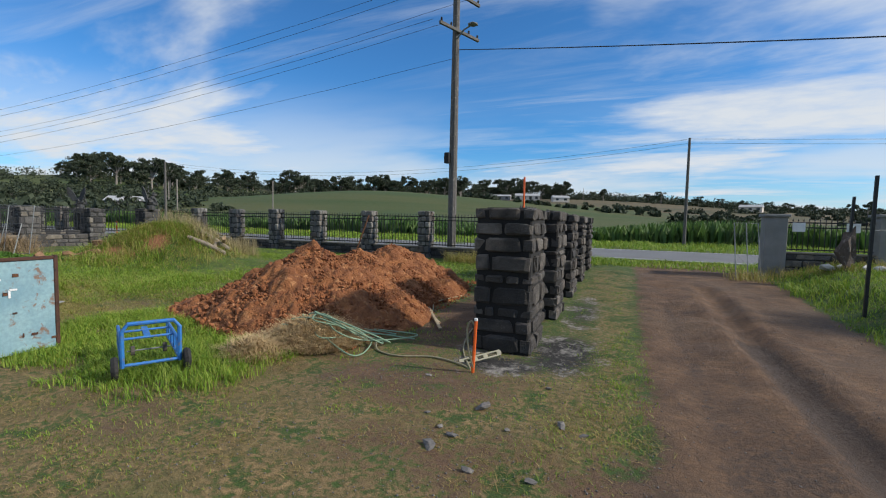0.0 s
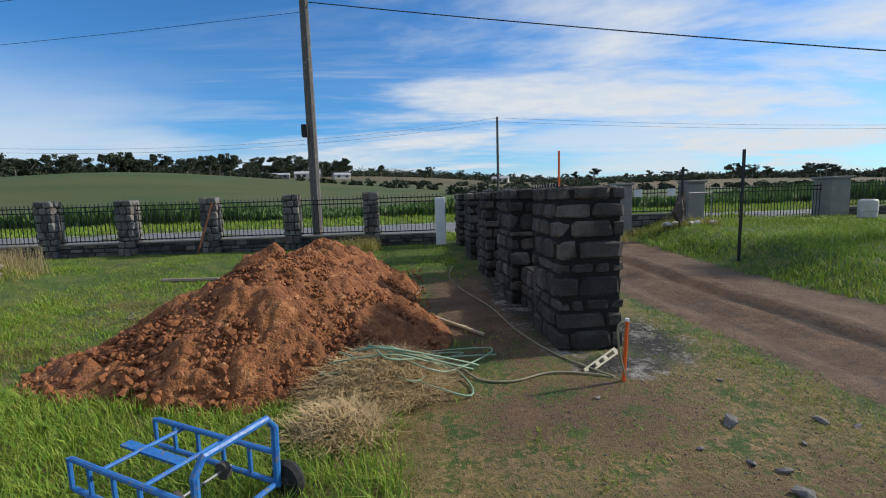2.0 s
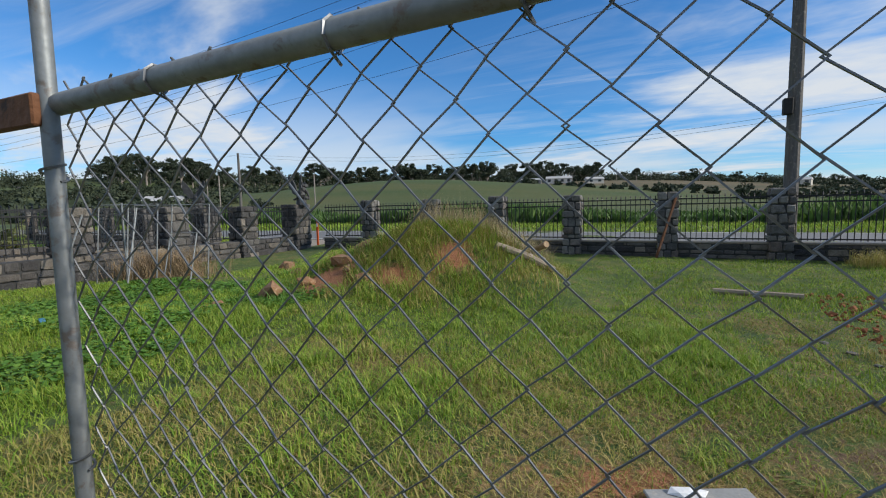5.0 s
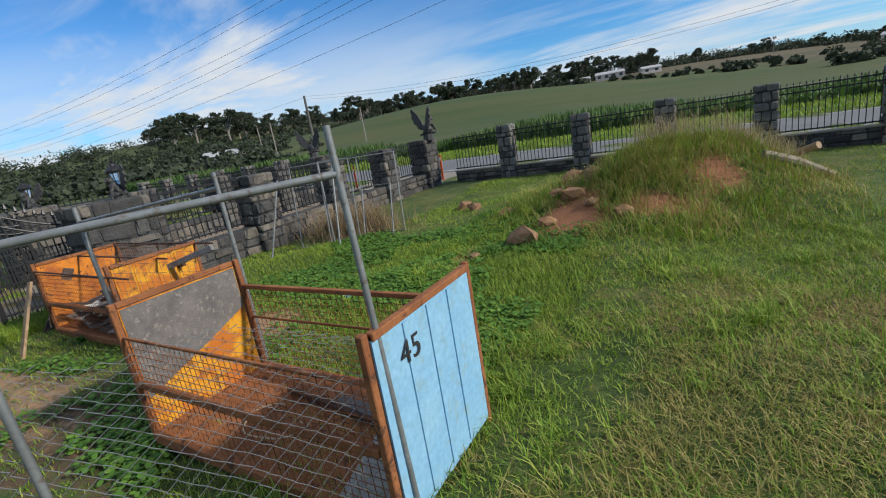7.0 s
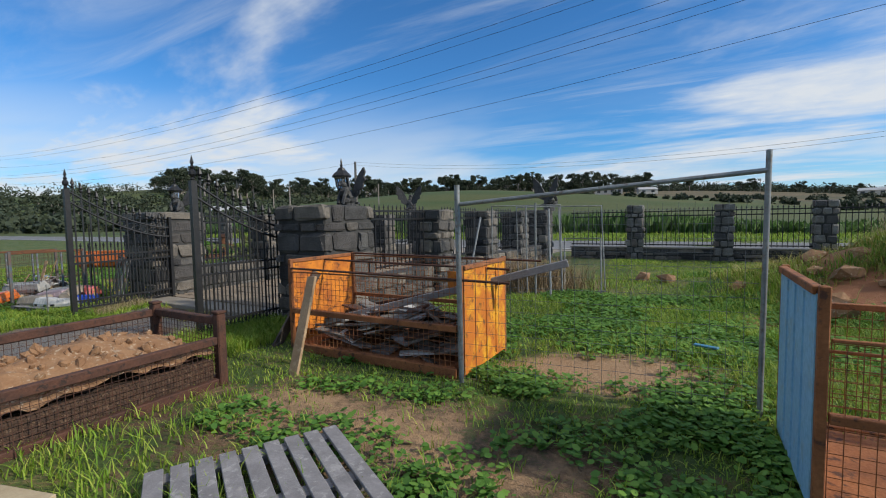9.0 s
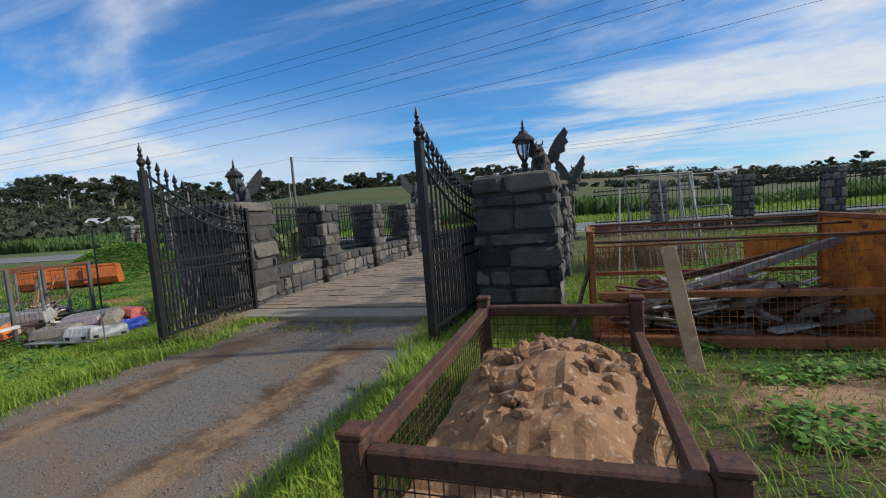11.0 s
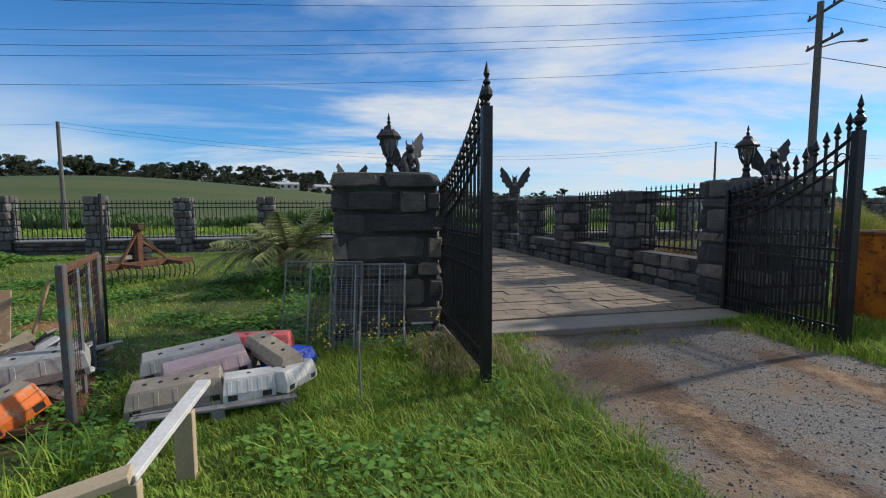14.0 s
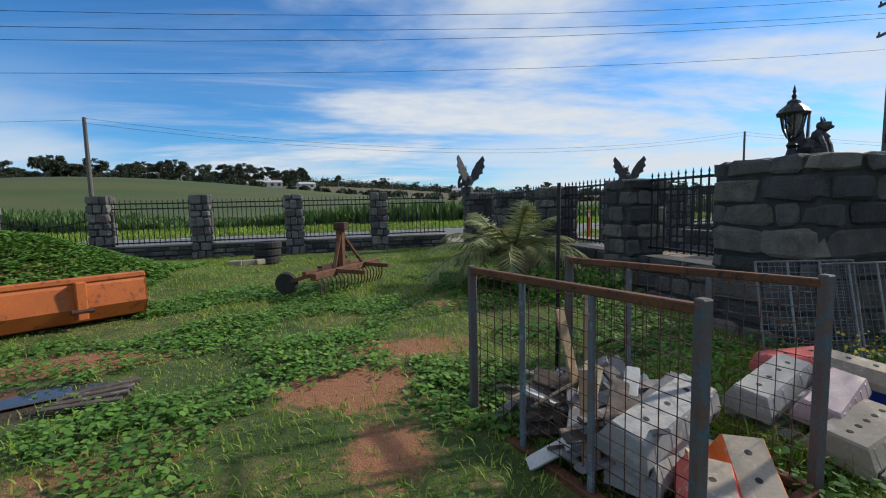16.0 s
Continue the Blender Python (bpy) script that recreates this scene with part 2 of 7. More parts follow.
M["blue_plastic"] = simple("bright_blue_plastic", (0.015, 0.07, 0.52), (0.02, 0.10, 0.60), 6, 0.45, bump=0.05)
M["grey_plastic"] = simple("grey_plastic", (0.30, 0.305, 0.30), (0.22, 0.22, 0.215), 5, 0.7, bump=0.2, c=(0.36, 0.34, 0.30))
M["beige_plastic"] = simple("dusty_beige_plastic", (0.34, 0.285, 0.22), (0.26, 0.215, 0.165), 5, 0.8, bump=0.25, c=(0.40, 0.36, 0.30))
M["white_plastic"] = simple("dirty_white_plastic", (0.58, 0.57, 0.55), (0.44, 0.43, 0.41), 5, 0.6, bump=0.12)
M["bucket_orange"] = simple("orange_machine_paint", (0.52, 0.135, 0.025), (0.42, 0.10, 0.02), 3, 0.6, bump=0.2, c=(0.20, 0.055, 0.018))
M["statue"] = simple("dark_cast_stone", (0.030, 0.031, 0.033), (0.06, 0.06, 0.062), 10, 0.75, bump=0.5, c=(0.10, 0.105, 0.10))
M["hose_green"] = simple("pale_green_hose", (0.24, 0.36, 0.24), (0.17, 0.27, 0.18), 14, 0.5, bump=0.05)
M["hose_tan"] = simple("muddy_hose", (0.30, 0.27, 0.16), (0.22, 0.19, 0.12), 14, 0.6, bump=0.05)
M["level_yellow"] = simple("dusty_spirit_level", (0.52, 0.47, 0.32), (0.45, 0.42, 0.30), 14, 0.5, bump=0.05)
M["cable"] = simple("black_cable", (0.014, 0.014, 0.016), (0.022, 0.022, 0.024), 3, 0.6, bump=0)
M["asphalt"] = simple("grey_asphalt", (0.155, 0.158, 0.165), (0.12, 0.122, 0.128), 0.7, 0.9, bump=0.2, fine=40)
M["line_white"] = simple("road_line_paint", (0.60, 0.60, 0.58), (0.48, 0.48, 0.46), 3, 0.8, bump=0)
M["red_soil"] = simple("red_dug_soil", (0.30, 0.115, 0.038), (0.135, 0.043, 0.016), 3.0, 0.97, bump=1.0, dist=0.06, c=(0.40, 0.185, 0.075), fine=34)
M["soil_clod"] = simple("red_soil_clod", (0.29, 0.105, 0.036), (0.15, 0.050, 0.019), 5, 0.95, bump=0.8, c=(0.42, 0.21, 0.10))
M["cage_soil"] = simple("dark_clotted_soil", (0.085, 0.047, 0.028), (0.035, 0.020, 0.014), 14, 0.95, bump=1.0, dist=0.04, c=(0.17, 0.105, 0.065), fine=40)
M["rubble"] = simple("tan_rubble", (0.27, 0.15, 0.075), (0.19, 0.095, 0.045), 9, 0.95, bump=0.6, c=(0.38, 0.29, 0.20))
M["rock_grey"] = simple("grey_rock", (0.17, 0.155, 0.145), (0.10, 0.095, 0.092), 10, 0.9, bump=0.6, c=(0.25, 0.225, 0.20))
M["straw"] = simple("dead_straw", (0.58, 0.43, 0.22), (0.36, 0.235, 0.11), 12, 0.9, bump=0)
M["palm_dry"] = simple("dry_palm_frond", (0.33, 0.235, 0.125), (0.24, 0.16, 0.085), 9, 0.9, bump=0)
M["trunk_far"] = simple("pale_gum_trunk", (0.30, 0.27, 0.24), (0.20, 0.17, 0.15), 2, 0.9, bump=0)
M["roof"] = simple("grey_roof_sheet", (0.45, 0.45, 0.45), (0.36, 0.36, 0.37), 1, 0.5, bump=0)
M["house_wall"] = simple("cream_house_wall", (0.60, 0.56, 0.50), (0.52, 0.48, 0.42), 1, 0.9, bump=0)
M["dark_glass"] = simple("dark_window_glass", (0.02, 0.022, 0.026), (0.03, 0.032, 0.036), 1, 0.12, bump=0)


def leaf_mat(name, tones, rough=0.7, trans=0.25):
    k = Mat(name, rough)
    r = k.island()
    ramp = k.t.nodes.new("ShaderNodeValToRGB")
    ramp.color_ramp.elements.remove(ramp.color_ramp.elements[0])
    for i, c in enumerate(tones):
        e = ramp.color_ramp.elements[0] if i == 0 else ramp.color_ramp.elements.new(i / (len(tones) - 1))
        e.position, e.color = i / (len(tones) - 1), (*c, 1)
    k.t.links.new(r, ramp.inputs[0])
    k.color(k.mix(k.ramp(k.noise(0.6, 3), 0.35, 0.7, 0, 0.45), ramp.outputs[0], tuple(v * 0.6 for v in tones[0])))
    if trans:
        tr = k.t.nodes.new("ShaderNodeBsdfTranslucent")
        k.t.links.new(ramp.outputs[0], tr.inputs["Color"])
        mx = k.t.nodes.new("ShaderNodeMixShader")
        mx.inputs[0].default_value = trans
        k.t.links.new(k.b.outputs[0], mx.inputs[1]), k.t.links.new(tr.outputs[0], mx.inputs[2])
        k.t.links.new(mx.outputs[0], k.t.nodes["Material Output"].inputs["Surface"])
    return k.m


M["grass"] = leaf_mat("green_grass", [(0.10, 0.21, 0.012), (0.17, 0.30, 0.020), (0.25, 0.37, 0.028), (0.38, 0.42, 0.07), (0.14, 0.26, 0.016)])
M["grass_dry"] = leaf_mat("half_dry_grass", [(0.19, 0.22, 0.032), (0.33, 0.27, 0.07), (0.47, 0.37, 0.15), (0.24, 0.26, 0.042), (0.40, 0.29, 0.10)])
M["grass_brown"] = leaf_mat("brown_trodden_grass", [(0.17, 0.145, 0.035), (0.30, 0.20, 0.075), (0.42, 0.30, 0.13), (0.20, 0.20, 0.035), (0.24, 0.14, 0.05)])
M["grass_pale"] = leaf_mat("tall_dead_grass", [(0.42, 0.34, 0.19), (0.34, 0.27, 0.14), (0.30, 0.27, 0.12)])
M["weed"] = leaf_mat("broad_weed_leaves", [(0.055, 0.15, 0.016), (0.095, 0.225, 0.024), (0.17, 0.31, 0.04)])
M["crop"] = leaf_mat("tall_dark_crop", [(0.045, 0.105, 0.022), (0.07, 0.15, 0.028), (0.11, 0.19, 0.04), (0.05, 0.09, 0.03)])
M["gum"] = leaf_mat("gum_leaves", [(0.022, 0.036, 0.018), (0.034, 0.05, 0.024), (0.05, 0.064, 0.032)], 0.8, 0.1)
M["palm"] = leaf_mat("palm_leaflets", [(0.13, 0.16, 0.05), (0.21, 0.24, 0.085), (0.32, 0.31, 0.14)])
M["flower"] = leaf_mat("yellow_flowers", [(0.60, 0.48, 0.04), (0.70, 0.60, 0.10)])
gl = Mat("lantern_glass", 0.1)
gl.color((0.75, 0.76, 0.72))
gl.b.inputs["Transmission Weight"].default_value = 0.85
M["lantern_glass"] = gl.m
pd_ = Mat("puddle_water", 0.03)
pd_.color((0.05, 0.045, 0.04))
pd_.b.inputs["Specular IOR Level"].default_value = 0.6
M["water"] = pd_.m

# ground: soil, dead straw, green sward and gravel laid by four painted-in maps of the plan
g = Mat("ground_cover", 0.95)
n_big, n_mid, n_fine, n_grit = g.noise(0.35, 5, 0.6, 0.4), g.noise(2.2, 6, 0.65, 0.3), g.noise(16, 5, 0.7), g.noise(90, 3, 0.6)
soil = g.mix(g.ramp(n_mid, 0.35, 0.65), (0.066, 0.036, 0.019), (0.165, 0.092, 0.046))
soil = g.mix(g.ramp(n_big, 0.46, 0.62, 0, 0.5), soil, (0.13, 0.090, 0.058))
soil = g.mix(g.ramp(n_fine, 0.4, 0.7, 0, 0.6), soil, (0.05, 0.030, 0.020))
# turf is coloured dark so the gaps between blades look shaded
turf = g.mix(g.ramp(n_mid, 0.36, 0.66), (0.036, 0.070, 0.009), (0.085, 0.12, 0.018))
turf = g.mix(g.ramp(n_fine, 0.45, 0.7, 0, 0.55), turf, (0.016, 0.028, 0.005))
dead = g.mix(g.ramp(n_fine, 0.36, 0.64), (0.075, 0.047, 0.020), (0.26, 0.172, 0.076))
dead = g.mix(g.ramp(n_mid, 0.46, 0.66, 0, 0.6), dead, (0.075, 0.092, 0.018))
grav = g.mix(g.ramp(n_grit, 0.35, 0.65), (0.19, 0.18, 0.17), (0.075, 0.068, 0.062))
grav = g.mix(g.ramp(g.math("ADD", g.math("MULTIPLY", n_big, 0.5), g.math("MULTIPLY", n_mid, 0.5)), 0.45, 0.57, 0, 0.85), grav, (0.175, 0.115, 0.07))
ash = g.mix(g.ramp(g.math("ADD", g.math("MULTIPLY", n_mid, 0.6), g.math("MULTIPLY", n_fine, 0.4)), 0.50, 0.62), (0.020, 0.018, 0.017), (0.30, 0.28, 0.25))
edge_far = g.ramp(g.math("ADD", g.attr("tan"), g.math("MULTIPLY", g.noise(0.025, 5, 0.6), 0.8)), 0.75, 1.0)
far = g.mix(g.ramp(g.noise(0.018, 6, 0.65, 0.5, (0.4, 1.6, 1)), 0.40, 0.60), (0.030, 0.058, 0.005), (0.062, 0.070, 0.013))
far = g.mix(edge_far, far, g.mix(g.ramp(g.noise(0.03, 6, 0.65, 0.5, (0.3, 2.0, 1)), 0.38, 0.62), (0.115, 0.080, 0.036), (0.040, 0.045, 0.013)))


def edge(attribute, wob=0.35):
    """A map of the plan with a ragged border."""
    v = g.math("ADD", g.attr(attribute), g.math("MULTIPLY", g.math("SUBTRACT", g.math("ADD", g.math("MULTIPLY", n_mid, 0.55), g.math("MULTIPLY", n_fine, 0.45)), 0.5), wob * 5.5))
    return g.ramp(v, 0.38, 0.62)


col = g.mix(edge("dry", 0.5), turf, dead)
col = g.mix(edge("field", 0.05), col, far)
col = g.mix(edge("soil", 0.42), col, soil)
col = g.mix(edge("red", 0.35), col, g.mix(n_fine, (0.22, 0.085, 0.038), (0.30, 0.135, 0.065)))
col = g.mix(edge("sand", 0.25), col, g.mix(n_fine, (0.38, 0.25, 0.135), (0.27, 0.16, 0.085)))
col = g.mix(edge("gravel", 0.3), col, grav)
col = g.mix(edge("ash", 0.35), col, ash)
col = g.mix(edge("mud", 0.3), col, g.mix(n_fine, (0.022, 0.014, 0.010), (0.070, 0.044, 0.030)))
g.color(col)
g.bump(g.math("ADD", g.math("MULTIPLY", n_fine, 1.0), g.math("MULTIPLY", n_grit, 0.5)), 0.7, 0.04)
M["ground"] = g.m


# ---------------------------------------------------------------- building blocks
class MB:
    """Vertices and faces of one mesh."""

    def __init__(self):
        self.v, self.f = [], []

    def add(self, vs, fs):
        o = len(self.v)
        self.v += [tuple(p) for p in vs]
        self.f += [tuple(i + o for i in q) for q in fs]
        return self

    def box(self, lo, hi, m=None, ch=0.0):
        """A box from corner to corner; ch: the width of its chamfered edges."""
        lo, hi = Vector(lo), Vector(hi)
        if ch:
            c = min(ch, *[(hi[i] - lo[i]) * 0.45 for i in range(3)])
            vs, fs, idx = [], [], {}
            for s in ((a, b, d) for a in (0, 1) for b in (0, 1) for d in (0, 1)):
                for ax in range(3):
                    p = [hi[i] if s[i] else lo[i] for i in range(3)]
                    for i in range(3):
                        if i != ax:
                            p[i] += -c if s[i] else c
                    idx[s, ax] = len(vs)
                    vs.append(Vector(p))
                fs.append(tuple(idx[s, k] for k in ((0, 1, 2) if sum(s) % 2 else (0, 2, 1))))
            for ax in range(3):
                a, b = [i for i in range(3) if i != ax]
                for side in (0, 1):
                    q = []
                    for u, w in ((0, 0), (1, 0), (1, 1), (0, 1)):
                        s = [0, 0, 0]
                        s[ax], s[a], s[b] = side, u, w
                        q.append(idx[tuple(s), ax])
                    flip = (ax == 1) ^ (side == 0)
                    fs.append(tuple(reversed(q)) if flip else tuple(q))
                for u in (0, 1):
                    for w in (0, 1):
                        s0, s1 = [0, 0, 0], [0, 0, 0]
                        s0[a] = s1[a] = u
                        s0[b] = s1[b] = w
                        s1[ax] = 1
                        s0, s1 = tuple(s0), tuple(s1)
                        fs.append((idx[s0, a], idx[s1, a], idx[s1, b], idx[s0, b]))
        else:
            vs = [Vector((hi[0] if i & 1 else lo[0], hi[1] if i & 2 else lo[1], hi[2] if i & 4 else lo[2])) for i in range(8)]
            fs = [(0, 2, 3, 1), (4, 5, 7, 6), (0, 1, 5, 4), (2, 6, 7, 3), (0, 4, 6, 2), (1, 3, 7, 5)]
        if m is not None:
            vs = [m @ p for p in vs]
        return self.add(vs, fs)

    def beam(self, p, q, w, h, up=(0, 0, 1), ch=0.0):
        """A square bar from p to q."""
        p, q = Vector(p), Vector(q)
        d = q - p
        z = d.normalized()
        x = Vector(up).cross(z)
        if x.length < 1e-4:
            x = Vector((1, 0, 0)).cross(z)
        x.normalize()
        y = z.cross(x)
        m = Matrix((x, y, z)).transposed().to_4x4()
        m.translation = p
        return self.box((-w / 2, -h / 2, 0), (w / 2, h / 2, d.length), m, ch)

    def tube(self, pts, r, n=6, closed=False, cap=True):
        """A round bar along points; r: one radius, or one for each point."""
        pts = [Vector(p) for p in pts]
        rs = list(r) if hasattr(r, "__len__") else [r] * len(pts)
        ref, vs, fs = None, [], []
        for i, p in enumerate(pts):
            a = pts[i - 1] if i or closed else p
            b = pts[(i + 1) % len(pts)] if i < len(pts) - 1 or closed else p
            d = (b - a).normalized()
            if ref is None:
                ref = d.orthogonal().normalized()
            ref = (ref - d * ref.dot(d))
            ref = ref.normalized() if ref.length > 1e-6 else d.orthogonal().normalized()
            s = d.cross(ref)
            vs += [p + (ref * math.cos(k * math.tau / n) + s * math.sin(k * math.tau / n)) * rs[i] for k in range(n)]
        for i in range(len(pts) if closed else len(pts) - 1):
            j = (i + 1) % len(pts)
            fs += [(i * n + k, i * n + (k + 1) % n, j * n + (k + 1) % n, j * n + k) for k in range(n)]
        if cap and not closed:
            fs += [tuple(range(n - 1, -1, -1)), tuple((len(pts) - 1) * n + k for k in range(n))]
        return self.add(vs, fs)

    def lathe(self, prof, at=(0, 0, 0), n=10, m=None):
        """A turned form: (radius, height) from the foot up."""
        vs, fs = [], []
        at = Vector(at)
        for r, z in prof:
            vs += [at + Vector((r * math.cos(k * math.tau / n), r * math.sin(k * math.tau / n), z)) for k in range(n)]
        for i in range(len(prof) - 1):
            fs += [(i * n + k, i * n + (k + 1) % n, (i + 1) * n + (k + 1) % n, (i + 1) * n + k) for k in range(n)]
        fs += [tuple(range(n - 1, -1, -1)), tuple((len(prof) - 1) * n + k for k in range(n))]
        if m is not None:
            vs = [m @ p for p in vs]
        return self.add(vs, fs)

    def lump(self, c, r, seed=0, n=2, rough=0.25):
        """An uneven rock or clod; r: three half sizes."""
        b = bmesh.new()
        bmesh.ops.create_icosphere(b, subdivisions=n, radius=1)
        c, off = Vector(c), Vector((seed * 3.7, seed * 1.3, seed * 7.1))
        vs = [c + Vector([v.co[i] * r[i] * (1 + rough * 2 * noise.noise(v.co * 1.4 + off)) for i in range(3)]) for v in b.verts]
        self.add(vs, [tuple(v.index for v in q.verts) for q in b.faces])
        b.free()
        return self

    def mesh(self, name, mat, smooth=False):
        me = bpy.data.meshes.new(name)
        me.from_pydata(self.v, [], self.f)
        if mat:
            me.materials.append(mat)
        if smooth:
            me.shade_smooth()
        me.update()
        return me


def place(ob, parent, label="", kind=""):
    ob.parent = parent
    if label or kind:
        tagged(ob, label=label, kind=kind)
    return ob


def part(name, mb, mat, parent, label="", smooth=False):
    """One mesh under a thing or under a part; mb in the parent's own metres."""
    me = mb.mesh(name, M[mat] if isinstance(mat, str) else mat, smooth)
    if mat == "galv":
        me.set_sharp_from_angle(angle=radians(40))
    return place(new(name, me), parent, label)


def thing(name, label, category, at=(0, 0, 0), turn=0.0, group="", kind=""):
    ob = new(name)
    ob.empty_display_size = 0.2
    ob.matrix_basis = pose(*at, 0, 0, turn)
    return tagged(ob, label, category, group, kind)


def single(name, mb, mat, label, category, at=(0, 0, 0), turn=0.0, group="", kind="", smooth=False):
    ob = new(name, mb.mesh(name, M[mat] if isinstance(mat, str) else mat, smooth))
    ob.matrix_basis = pose(*at, 0, 0, turn)
    return tagged(ob, label, category, group, kind)


def same(me, name, parent, loc=(0, 0, 0), rot=None, scale=None):
    """A part on shared mesh data."""
    ob = new(name, me)
    ob.parent = parent
    ob.matrix_basis = Matrix.LocRotScale(loc, rot, scale or (1, 1, 1))
    return ob


def step(x, a, b):
    t = np.clip((x - a) / (b - a), 0, 1)
    return t * t * (3 - 2 * t)


def bump_at(x, y, cx, cy, sx, sy):
    return np.exp(-(((x - cx) / sx) ** 2 + ((y - cy) / sy) ** 2))


def gz(x, y):
    """Height of the ground at a place of the plan."""
    x, y = np.asarray(x, float), np.asarray(y, float)
    z = 0.20 * step(-x, 6.5, 12.0)
    z = z + (0.30 - z) * step(y, 7.0, 17.0)
    z = z + 0.98 * bump_at(x, y, -13.0, 9.3, 1.75, 1.35) + 0.35 * bump_at(x, y, -11.6, 9.6, 1.0, 0.9)
    z = z + 0.95 * bump_at(x, y, -34.6, 10.3, 2.1, 1.5)
    z = z + 0.40 * step(x, 3.9, 5.4) * step(y, 4.0, 9.0) * (1 - step(y, 15.5, 17.5))
    z = z + 0.06 * step(-x, 7, 9) * step(x, -22, -19) * np.sin(x * 1.3) * np.sin(y * 1.1)
    return z - 0.15 * bump_at(x, y, -26.9, 2.9, 2.4, 1.5)


def land(x, y):
    """Height of the whole land: the yard, then fields that climb to a wooded ridge."""
    x, y = np.asarray(x, float), np.asarray(y, float)
    z = gz(x, y)
    east = step(x, -60, 160)
    z = z + (22.0 - 12.0 * east) * step(y, 90, 440) + 7.0 * step(-x, 60, 420) * step(y, 10, 200) + 4.0 * step(y, 380, 900)
    z = z + 10.5 * bump_at(x, y, -105, 165, 85, 60) + 4.0 * step(x, 250, 700) * step(y, 60, 300)
    z = z + 17.0 * step(-x, 140, 420) * (1 - step(y, 200, 420)) + 1.2 * np.sin(x * 0.021) * np.sin(y * 0.017) * step(y, 60, 160)
    return z


def gzf(x, y):
    return float(gz(x, y))

# ---------------------------------------------------------------- the land
rng = np.random.default_rng(7)


def axis(lo, hi, fine, far, grow):
    out = list(np.arange(lo, hi + 1e-6, fine))
    d, a, b = fine, [], []
    p = lo
    while p > -far:
        d *= grow
        p -= d
        a.append(p)
    d, p = fine, hi
    while p < far:
        d *= grow
        p += d
        b.append(p)
    return np.array(a[::-1] + out + b)


gx, gy = axis(-36.5, 8.0, 0.15, 1600, 1.16), axis(-2.5, 18.0, 0.15, 1600, 1.13)
X, Y = np.meshgrid(gx, gy)
Z = land(X, Y)


def soft_box(x0, x1, y0, y1, s=0.4):
    return step(X, x0 - s, x0 + s) * (1 - step(X, x1 - s, x1 + s)) * step(Y, y0 - s, y0 + s) * (1 - step(Y, y1 - s, y1 + s))


def blob(cx, cy, rx, ry):
    return 1 - step(np.sqrt(((X - cx) / rx) ** 2 + ((Y - cy) / ry) ** 2), 0.1, 1.75)


def most(*maps):
    out = maps[0]
    for m in maps[1:]:
        out = np.maximum(out, m)
    return out


